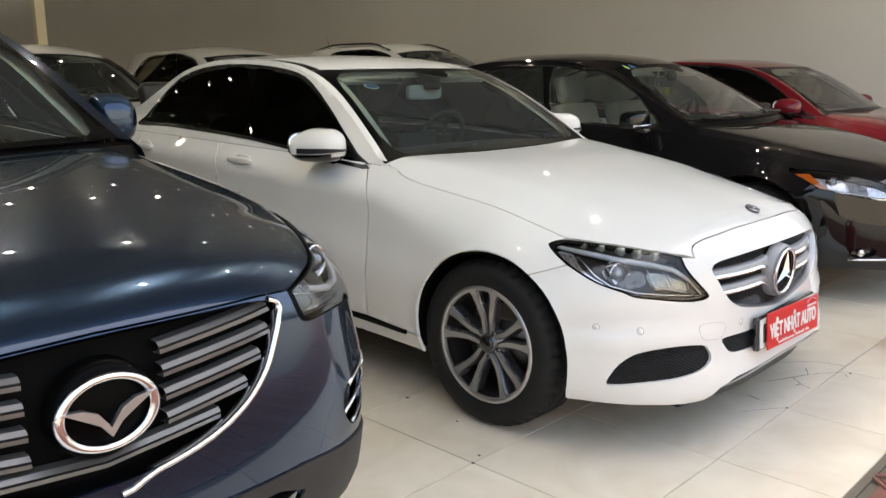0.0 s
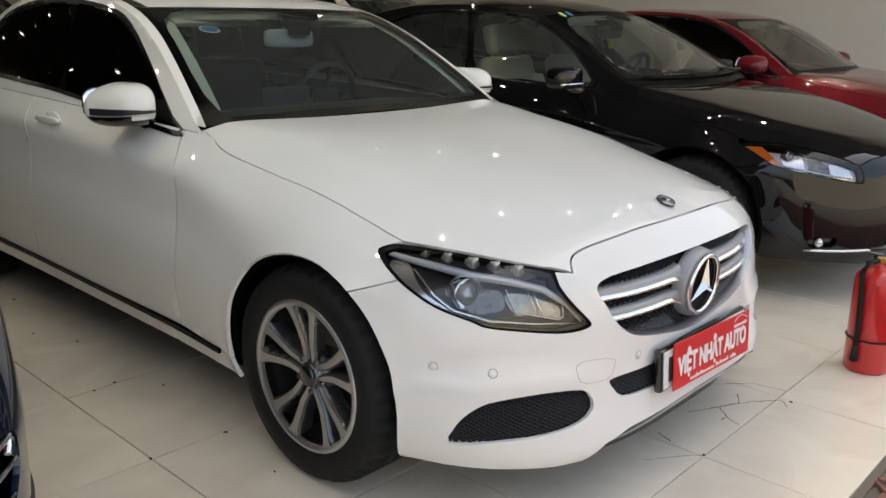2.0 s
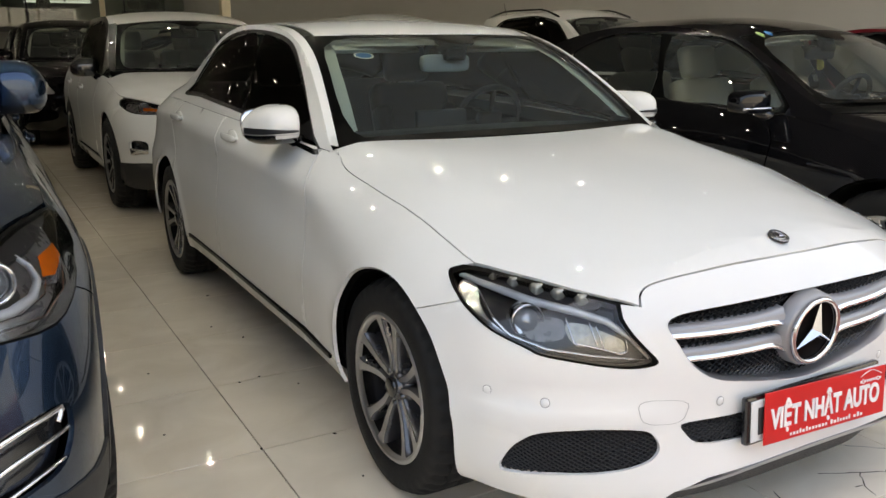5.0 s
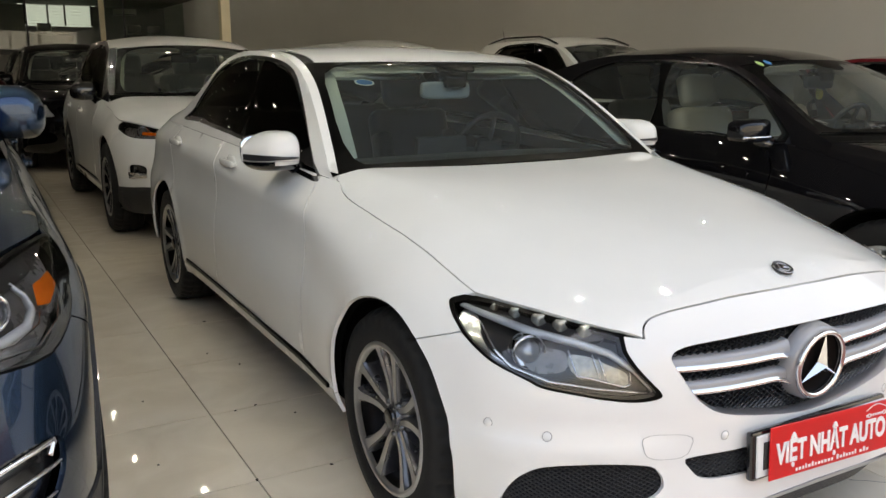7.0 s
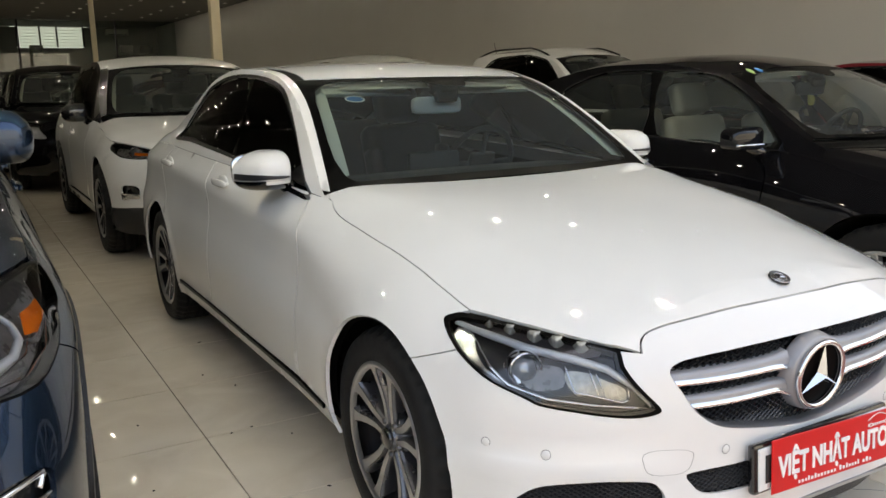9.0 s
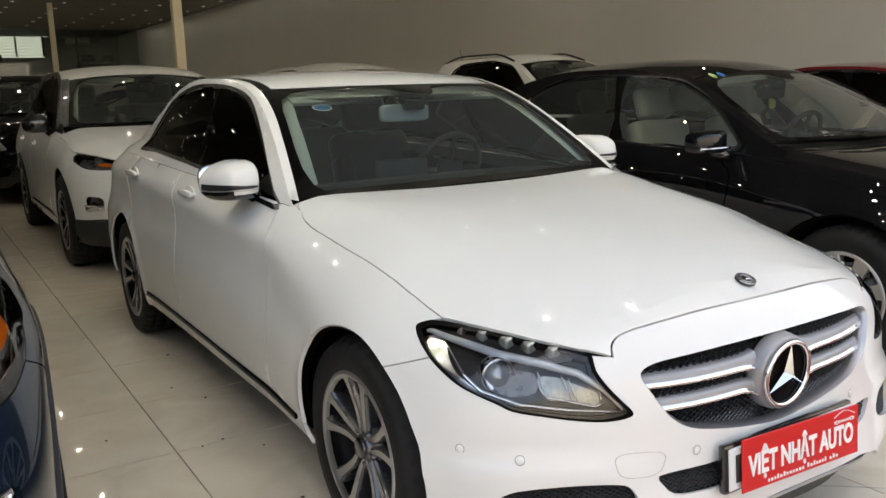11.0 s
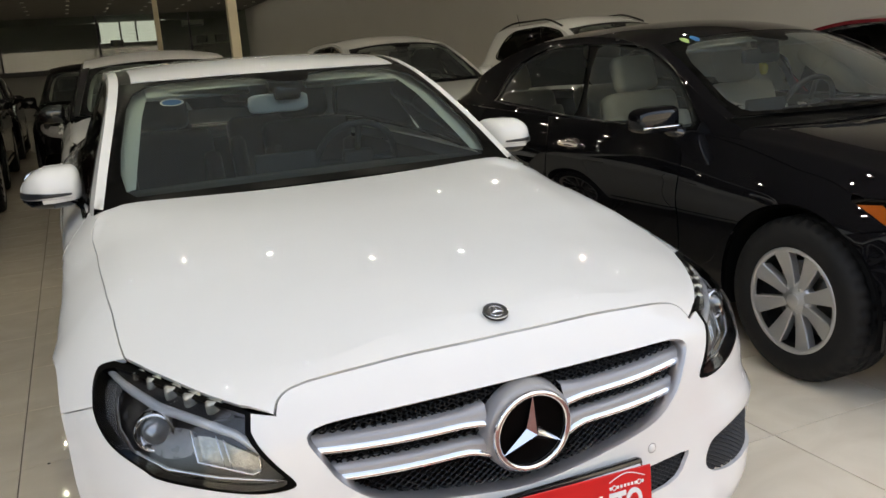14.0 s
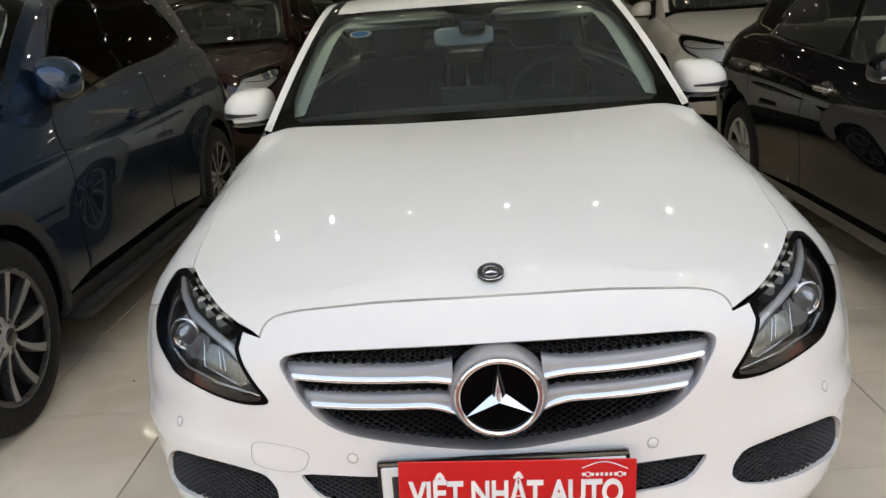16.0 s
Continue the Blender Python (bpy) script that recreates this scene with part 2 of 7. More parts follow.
def glass(name, tint, gloss=1.0, dust_veil=0.0):
    """A thin pane: clear but tinted, with a mirror reflection that grows towards grazing angles and a pale film for
    dust and veiling reflections.
    """
    m, nt, b, ln = material(name)
    nt.nodes.remove(b)
    tr, gl, fr, mx = (nt.nodes.new(n) for n in ("ShaderNodeBsdfTransparent", "ShaderNodeBsdfGlossy", "ShaderNodeFresnel", "ShaderNodeMixShader"))
    tr.inputs["Color"].default_value = (*tint, 1)
    gl.inputs["Roughness"].default_value = 0.0
    gl.inputs["Color"].default_value = (gloss, gloss, gloss, 1)
    fr.inputs["IOR"].default_value = 1.55
    ln.new(fr.outputs[0], mx.inputs[0])
    clear = tr
    # pale diffuse mixed in: some dust, plus the grey veil of reflected ceiling and sky
    if dust_veil:
        df, no, mr, clear = (nt.nodes.new(n) for n in ("ShaderNodeBsdfDiffuse", "ShaderNodeTexNoise", "ShaderNodeMapRange", "ShaderNodeMixShader"))
        tc = nt.nodes.new("ShaderNodeTexCoord")
        df.inputs["Color"].default_value = (0.54, 0.60, 0.60, 1)
        no.inputs["Scale"].default_value, no.inputs["Detail"].default_value = 3.0, 5
        ln.new(tc.outputs["Object"], no.inputs["Vector"])
        mr.inputs[3].default_value, mr.inputs[4].default_value = dust_veil * 0.75, dust_veil * 1.25
        ln.new(no.outputs["Fac"], mr.inputs[0])
        ln.new(mr.outputs[0], clear.inputs[0])
        ln.new(tr.outputs[0], clear.inputs[1])
        ln.new(df.outputs[0], clear.inputs[2])
    ln.new(clear.outputs[0], mx.inputs[1])
    ln.new(gl.outputs[0], mx.inputs[2])
    ln.new(mx.outputs[0], nt.nodes["Material Output"].inputs["Surface"])
    return m


def paint(name, color, metal=0.0, rough=0.45, flake=0.0):
    """Car lacquer: a clear coat over colour, with metal flakes where it has them and a film of dust."""
    m, nt, b, ln = material(name)
    tc = nt.nodes.new("ShaderNodeTexCoord")
    no = nt.nodes.new("ShaderNodeTexNoise")
    no.inputs["Scale"].default_value, no.inputs["Detail"].default_value = 2.5, 6
    ln.new(tc.outputs["Object"], no.inputs["Vector"])
    mix = nt.nodes.new("ShaderNodeMix")
    mix.data_type = "RGBA"
    mix.inputs[6].default_value = (*[c * 0.96 for c in color], 1)
    mix.inputs[7].default_value = (*[min(1, c * 1.03 + 0.004) for c in color], 1)
    ln.new(no.outputs["Fac"], mix.inputs[0])
    ln.new(mix.outputs[2], b.inputs["Base Color"])
    b.inputs["Metallic"].default_value, b.inputs["Roughness"].default_value = metal, rough
    b.inputs["Coat Weight"].default_value = 1.0
    b.inputs["Specular IOR Level"].default_value = 0.0
    cr = nt.nodes.new("ShaderNodeMapRange")
    cr.inputs[3].default_value, cr.inputs[4].default_value = 0.004, 0.014
    ln.new(no.outputs["Fac"], cr.inputs[0])
    ln.new(cr.outputs[0], b.inputs["Coat Roughness"])
    if flake:
        vo = nt.nodes.new("ShaderNodeTexNoise")
        vo.inputs["Scale"].default_value = 900
        ln.new(tc.outputs["Object"], vo.inputs["Vector"])
        bp = nt.nodes.new("ShaderNodeBump")
        bp.inputs["Strength"].default_value, bp.inputs["Distance"].default_value = flake, 0.001
        ln.new(vo.outputs["Fac"], bp.inputs["Height"])
        ln.new(bp.outputs["Normal"], b.inputs["Normal"])
    return m


M_WHITE = paint("white_lacquer", (0.78, 0.775, 0.75))
M_BLUE = paint("blue_metallic_lacquer", (0.021, 0.045, 0.090), metal=0.85, rough=0.23, flake=0.03)
M_BLACK = paint("black_lacquer", (0.003, 0.003, 0.004))
M_RED = paint("red_lacquer", (0.14, 0.008, 0.014), metal=0.3, rough=0.4, flake=0.03)
M_MAROON = paint("maroon_lacquer", (0.018, 0.003, 0.004), metal=0.3)
M_SILVER = paint("pale_silver_lacquer", (0.62, 0.61, 0.58), metal=0.3, rough=0.4)
M_PIANO = simple("gloss_black_trim", (0.006, 0.006, 0.007), 0.25, coat=1.0)
M_FRIT = simple("black_enamel_border", (0.002, 0.002, 0.002), 0.30, ior=1.12)
M_PLASTIC = simple("grained_black_plastic", (0.018, 0.018, 0.019), 0.55, bump=0.25, bump_scale=600)
M_DARK = simple("black_liner", (0.003, 0.003, 0.003), 0.8, ior=1.2)
M_CHROME = simple("chrome", (0.85, 0.85, 0.86), 0.06, metal=1.0, vary=0.02)
M_BAR = simple("matt_silver_lacquer", (0.34, 0.34, 0.35), 0.45, metal=0.5, vary=0.04)
M_SEAM = simple("grey_seam", (0.32, 0.32, 0.31), 0.7)
M_SATIN = simple("satin_silver", (0.48, 0.48, 0.49), 0.36, metal=0.9, vary=0.03)
M_ALLOY = simple("machined_alloy", (0.56, 0.56, 0.57), 0.36, metal=0.95, vary=0.06, bump=0.05, bump_scale=400)
M_ALLOYDARK = simple("dark_grey_wheel_lacquer", (0.10, 0.10, 0.108), 0.28, metal=0.7, coat=0.6)
M_BARREL = simple("dark_rim_barrel", (0.022, 0.022, 0.024), 0.45, metal=0.4, vary=0.3, scale=20)
M_SILVERWHEEL = simple("silver_wheel_lacquer", (0.55, 0.55, 0.55), 0.32, metal=0.7, coat=0.6)
M_RUBBER = simple("tyre_rubber", (0.0075, 0.0075, 0.008), 0.7, ior=1.4, vary=0.35, scale=14, bump=0.3, bump_scale=260)
M_DISC = simple("brake_disc_steel", (0.11, 0.105, 0.10), 0.4, metal=1.0, vary=0.2, scale=30)
M_GLASS = glass("clear_glass", (0.86, 0.90, 0.84), dust_veil=0.055)
M_SCREEN = glass("green_tinted_windscreen", (0.80, 0.88, 0.82), dust_veil=0.042)
M_TINT = glass("dark_film_glass", (0.03, 0.03, 0.035), 0.6)
M_TINT2 = glass("half_tinted_glass", (0.50, 0.55, 0.51))
M_DARKTRIM = simple("dark_chrome_trim", (0.10, 0.10, 0.105), 0.18, metal=0.9)
M_TINT3 = glass("smoked_glass", (0.40, 0.44, 0.40), dust_veil=0.03)
M_SLAT = simple("grey_slat_lacquer", (0.20, 0.196, 0.19), 0.32, metal=0.6, vary=0.08, scale=30)
M_LENS = glass("lamp_lens", (0.93, 0.93, 0.93))
M_REFLECTOR = simple("lamp_reflector", (0.75, 0.75, 0.76), 0.16, metal=0.85, vary=0.1, scale=30)
M_LAMPDARK = simple("lamp_housing", (0.02, 0.02, 0.022), 0.35, vary=0.3)
M_LAMPGREY = simple("lamp_grey_plastic", (0.16, 0.16, 0.17), 0.3, metal=0.4, vary=0.3)
M_BOWL = simple("bright_lamp_bowl", (0.74, 0.74, 0.74), 0.32, metal=0.15, vary=0.25, scale=40)
M_AMBER = simple("amber_lens", (0.75, 0.16, 0.012), 0.12, coat=1.0, vary=0.25, scale=60)
M_REDLENS = simple("red_lens", (0.3, 0.008, 0.008), 0.12, coat=1.0)
M_SEATDARK = simple("black_leather", (0.014, 0.014, 0.015), 0.5, bump=0.3, bump_scale=300)
M_SEATBEIGE = simple("beige_leather", (0.56, 0.53, 0.46), 0.5, vary=0.08, bump=0.3, bump_scale=300)
M_LINER = simple("pale_grey_headlining", (0.62, 0.63, 0.58), 0.9)
M_DASH = simple("dashboard_plastic", (0.022, 0.023, 0.025), 0.6, bump=0.2, bump_scale=500)
M_SIGN = simple("red_sign_vinyl", (0.62, 0.010, 0.012), 0.35, vary=0.04)
M_LETTER = simple("white_print", (0.82, 0.82, 0.80), 0.5, vary=0.02)
M_STICKBLUE = simple("blue_sticker", (0.03, 0.16, 0.40), 0.5)
M_STICKGREEN = simple("green_sticker", (0.40, 0.55, 0.20), 0.5)
M_PLATE = simple("plate_white", (0.72, 0.72, 0.70), 0.4)
M_PLATEINK = simple("plate_ink", (0.02, 0.02, 0.02), 0.5)
# ---- mesh helpers ----
from mathutils.geometry import delaunay_2d_cdt


def part(name, bm, material, parent=None, label="", category="", kind="", group="", smooth=None):
    """Links a bmesh as one mesh object under a thing or a part."""
    me = bpy.data.meshes.new(name)
    if smooth is not None:
        for f in bm.faces:
            f.smooth = smooth
    bm.to_mesh(me)
    bm.free()
    for m in material if isinstance(material, (list, tuple)) else (material,):
        me.materials.append(m)
    ob = new(name, me)
    if parent:
        ob.parent = parent
    return tagged(ob, label, category, group, kind)


def thing(name, m, label, category, group="", kind=""):
    ob = new(name)
    ob.empty_display_size = 0.1
    ob.matrix_basis = m
    return tagged(ob, label, category, group, kind)


def smooth_loop(pts, n=5):
    """A closed loop of points, rounded through them."""
    out = []
    k = len(pts)
    for i in range(k):
        p0, p1, p2, p3 = (np.array(pts[(i + j - 1) % k], float) for j in range(4))
        for t in np.arange(n) / n:
            out.append(tuple(0.5 * (2 * p1 + (p2 - p0) * t + (2 * p0 - 5 * p1 + 4 * p2 - p3) * t * t + (3 * p1 - p0 - 3 * p2 + p3) * t ** 3)))
    return out


def smooth_line(pts, n=3):
    """An open line of points, rounded through them."""
    if len(pts) < 3:
        return list(pts)
    q = [tuple(2 * np.array(pts[0], float) - np.array(pts[1], float))] + list(pts) + [tuple(2 * np.array(pts[-1], float) - np.array(pts[-2], float))]
    out = []
    for i in range(1, len(q) - 2):
        p0, p1, p2, p3 = (np.array(q[i + j - 1], float) for j in range(4))
        for t in np.arange(n) / n:
            out.append(tuple(0.5 * (2 * p1 + (p2 - p0) * t + (2 * p0 - 5 * p1 + 4 * p2 - p3) * t * t + (3 * p1 - p0 - 3 * p2 + p3) * t ** 3)))
    return out + [tuple(pts[-1])]


def offset_line(pts, d):
    """A line moved by d to its left."""
    out = []
    for i, (u, v) in enumerate(pts):
        a, b = pts[max(i - 1, 0)], pts[min(i + 1, len(pts) - 1)]
        x, y = b[0] - a[0], b[1] - a[1]
        k = math.hypot(x, y) or 1.0
        e = d(u) if callable(d) else d
        out.append((max(0.0, u - y / k * e) if i else u, v + x / k * e))
    return out


def soft_loop(pts, rounds=2):
    """A closed loop with its corners cut round."""
    for _ in range(rounds):
        out = []
        for a, b in zip(pts, pts[1:] + pts[:1]):
            out += [(0.8 * a[0] + 0.2 * b[0], 0.8 * a[1] + 0.2 * b[1]), (0.2 * a[0] + 0.8 * b[0], 0.2 * a[1] + 0.8 * b[1])]
        pts = out
    return pts


def arc(y, z, r, a0, a1, n=14):
    return [(y + r * math.cos(radians(a0 + (a1 - a0) * i / n)), z + r * math.sin(radians(a0 + (a1 - a0) * i / n))) for i in range(n + 1)]


def inside(poly, pts):
    """Which of the points lie in the loop."""
    c = np.array(poly)
    e = np.roll(c, -1, 0)
    odd = np.zeros(len(pts), bool)
    for (ax, ay), (bx, by) in zip(c, e):
        if ay != by:
            odd ^= ((ay > pts[:, 1]) != (by > pts[:, 1])) & (pts[:, 0] < ax + (pts[:, 1] - ay) / (by - ay) * (bx - ax))
    return odd


def patch(bm, fn, poly, step=0.03, rim=0.0, off=0.0, holes=(), mat=0, mid=0.55):
    """A piece of a surface inside a loop of its parameters, turned outwards; rim: the depth of its folded edge."""
    su, sv = step if isinstance(step, tuple) else (step, step)

    def dense(loop):
        loop = [p for i, p in enumerate(loop) if abs(p[0] - loop[i - 1][0]) + abs(p[1] - loop[i - 1][1]) > 1e-5]
        return [(a[0] + (b[0] - a[0]) * t / n, a[1] + (b[1] - a[1]) * t / n) for a, b in zip(loop, loop[1:] + loop[:1])
                for n in (max(1, math.ceil(max(abs(b[0] - a[0]) / su, abs(b[1] - a[1]) / sv) * 0.8)),) for t in range(n)]
    rings = [dense(list(l)) for l in (poly, *holes)]
    p = np.array(rings[0])
    u0, v0 = np.floor(p.min(0) / (su, sv))
    u1, v1 = np.ceil(p.max(0) / (su, sv))
    gu, gv = np.meshgrid(np.arange(u0, u1 + 1) * su, np.arange(v0, v1 + 1) * sv)
    grid = np.stack([gu.ravel(), gv.ravel()], 1)
    keep = inside(rings[0], grid)
    for h in rings[1:]:
        keep &= ~inside(h, grid)
    grid = grid[keep]
    allp = np.concatenate([np.array(l) for l in rings])
    if len(grid):
        far = np.full(len(grid), 9.0)
        for q in allp:
            far = np.minimum(far, np.hypot((grid[:, 0] - q[0]) / su, (grid[:, 1] - q[1]) / sv))
        grid = grid[far > 0.45]
    pts = [Vector((q[0] / su, q[1] / sv)) for q in allp] + [Vector((q[0] / su, q[1] / sv)) for q in grid]
    edges, n = [], 0
    for l in rings:
        edges += [(n + i, n + (i + 1) % len(l)) for i in range(len(l))]
        n += len(l)
    vs, _, tris, *_ = delaunay_2d_cdt(pts, edges, [], 0, 1e-5)
    mids = np.array([sum((np.array(vs[i]) for i in t), np.zeros(2)) / 3 for t in tris]) * (su, sv)
    odd = np.zeros(len(mids), bool)
    for l in rings:
        odd ^= inside(l, mids)
    tris = [t for t, o in zip(tris, odd) if o]
    verts = [bm.verts.new(fn(v.x * su, v.y * sv)) for v in vs]
    faces, turn = [], 0.0
    for t in tris:
        try:
            f = bm.faces.new([verts[i] for i in t])
        except ValueError:
            continue
        f.smooth, f.material_index = True, mat
        faces.append(f)
    for v in [v for v in verts if not v.link_faces]:
        bm.verts.remove(v)
    for f in faces:
        f.normal_update()
        c = f.calc_center_median()
        turn += f.normal.dot(c - Vector((0, min(max(c.y, 0.3), 2.8), mid))) * f.calc_area()
    if turn < 0:
        bmesh.ops.reverse_faces(bm, faces=faces)
    nrm = {}
    for v in {v for f in faces for v in f.verts}:
        v.normal_update()
        nrm[v] = v.normal.copy()
    if off:
        for v, n in nrm.items():
            v.co += n * off
    if rim:
        own = set(faces)
        edges = {e for f in faces for e in f.edges if sum(g in own for g in e.link_faces) == 1}
        low = {}
        for e in edges:
            f = next(g for g in e.link_faces if g in own)
            a, b = next((l.vert, l.link_loop_next.vert) for l in f.loops if l.edge is e)
            for v in (a, b):
                if v not in low:
                    low[v] = bm.verts.new(v.co - nrm[v] * rim)
            g = bm.faces.new((b, a, low[a], low[b]))
            g.smooth, g.material_index = False, mat
            e.smooth = False
    return faces


def rbox(bm, c, size, bevel=0.02, seg=2, m=None, mat=0):
    """A box with rounded edges."""
    r = bmesh.ops.create_cube(bm, size=1, matrix=(m or Matrix()) @ Matrix.Translation(c) @ Matrix.Diagonal((*size, 1)))
    es = list({e for v in r["verts"] for e in v.link_edges})
    fs = {f for v in r["verts"] for f in v.link_faces}
    if bevel:
        out = bmesh.ops.bevel(bm, geom=es, offset=bevel, segments=seg, profile=0.6, affect="EDGES", clamp_overlap=True)
        fs = set(out["faces"]) | {f for f in fs if f.is_valid}
    for f in fs:
        f.material_index = mat
    return fs


def lathe(bm, profile, n=48, m=None, mat=0, smooth=True):
    """A body turned round the x axis from (radius, x) pairs."""
    m = m or Matrix()
    rings = [[bm.verts.new(m @ Vector((x, r * math.cos(2 * math.pi * i / n), r * math.sin(2 * math.pi * i / n)))) for i in range(n)] for r, x in profile]
    for a, b in zip(rings, rings[1:]):
        for i in range(n):
            f = bm.faces.new((a[i], a[(i + 1) % n], b[(i + 1) % n], b[i]))
            f.smooth, f.material_index = smooth, mat
    return rings


def disc(bm, r, x, n=32, m=None, mat=0):
    m = m or Matrix()
    f = bm.faces.new([bm.verts.new(m @ Vector((x, r * math.cos(2 * math.pi * i / n), r * math.sin(2 * math.pi * i / n)))) for i in range(n)])
    f.material_index = mat
    return f


def tube(bm, pts, r, n=8, mat=0, cap=True):
    """A round bar through the points."""
    pts = [Vector(p) for p in pts]
    rings = []
    for i, p in enumerate(pts):
        d = (pts[min(i + 1, len(pts) - 1)] - pts[max(i - 1, 0)]).normalized()
        a = d.cross(Vector((0.13, 0.21, 0.97))).normalized()
        b = d.cross(a)
        rr = r(i / (len(pts) - 1)) if callable(r) else r
        rings.append([bm.verts.new(p + (a * math.cos(2 * math.pi * k / n) + b * math.sin(2 * math.pi * k / n)) * rr) for k in range(n)])
    for a, b in zip(rings, rings[1:]):
        for k in range(n):
            f = bm.faces.new((a[k], a[(k + 1) % n], b[(k + 1) % n], b[k]))
            f.smooth, f.material_index = True, mat
    if cap:
        for ring in (rings[0][::-1], rings[-1]):
            bm.faces.new(ring).material_index = mat
    bmesh.ops.recalc_face_normals(bm, faces=list({f for ring in rings for v in ring for f in v.link_faces}))


def prism(bm, outline, lo, hi, m=None, mat=0):
    """A flat outline (a, b) in the y, z plane, thick from x = lo to x = hi."""
    m = m or Matrix()
    a = [bm.verts.new(m @ Vector((lo, *p))) for p in outline]
    b = [bm.verts.new(m @ Vector((hi, *p))) for p in outline]
    fs = [bm.faces.new(a), bm.faces.new(b[::-1])]
    k = len(outline)
    for i in range(k):
        fs.append(bm.faces.new((a[i], b[i], b[(i + 1) % k], a[(i + 1) % k])))
    bmesh.ops.recalc_face_normals(bm, faces=fs)
    for f in fs:
        f.material_index = mat
    return fs


def egg(bm, c, r, e=2.5, n=20, m=None, mat=0, shape=None):
    """A rounded body, from ball (e = 2) towards box; shape moves its points."""
    m = m or Matrix()
    sp = lambda v: math.copysign(abs(v) ** (2 / e), v)
    rings = []
    for i in range(1, n // 2):
        a = math.pi * i / (n // 2) - math.pi / 2
        rings.append([])
        for j in range(n):
            b = 2 * math.pi * j / n
            p = Vector((sp(math.cos(a)) * sp(math.cos(b)), sp(math.cos(a)) * sp(math.sin(b)), sp(math.sin(a))))
            if shape:
                p = shape(p)
            rings[-1].append(bm.verts.new(m @ Vector((c[0] + r[0] * p.x, c[1] + r[1] * p.y, c[2] + r[2] * p.z))))
    fs = []
    for a, b in zip(rings, rings[1:]):
        for j in range(n):
            fs.append(bm.faces.new((a[j], a[(j + 1) % n], b[(j + 1) % n], b[j])))
    fs += [bm.faces.new(rings[0][::-1]), bm.faces.new(rings[-1])]
    for f in fs:
        f.smooth, f.material_index = True, mat
    return fs
# ---- cars ----
def mirror_loop(half):
    """A loop from its +x half, which runs from the middle to the middle."""
    return list(half) + [(-u, v) for u, v in reversed(half) if abs(u) > 1e-6]


def flip(loop):
    return [(-u, v) for u, v in loop]


def rim_edges(bm, depth):
    """Folds the open edges of a sheet inwards."""
    bm.normal_update()
    low = {}
    for e in [e for e in bm.edges if len(e.link_faces) == 1]:
        a, b = next((l.vert, l.link_loop_next.vert) for l in e.link_faces[0].loops if l.edge is e)
        for v in (a, b):
            if v not in low:
                low[v] = v.normal.copy()
        e.smooth = False
        low.setdefault("e", []).append((a, b))
    pairs = low.pop("e", [])
    down = {v: bm.verts.new(v.co - n * depth) for v, n in low.items()}
    for a, b in pairs:
        bm.faces.new((b, a, down[a], down[b])).smooth = False


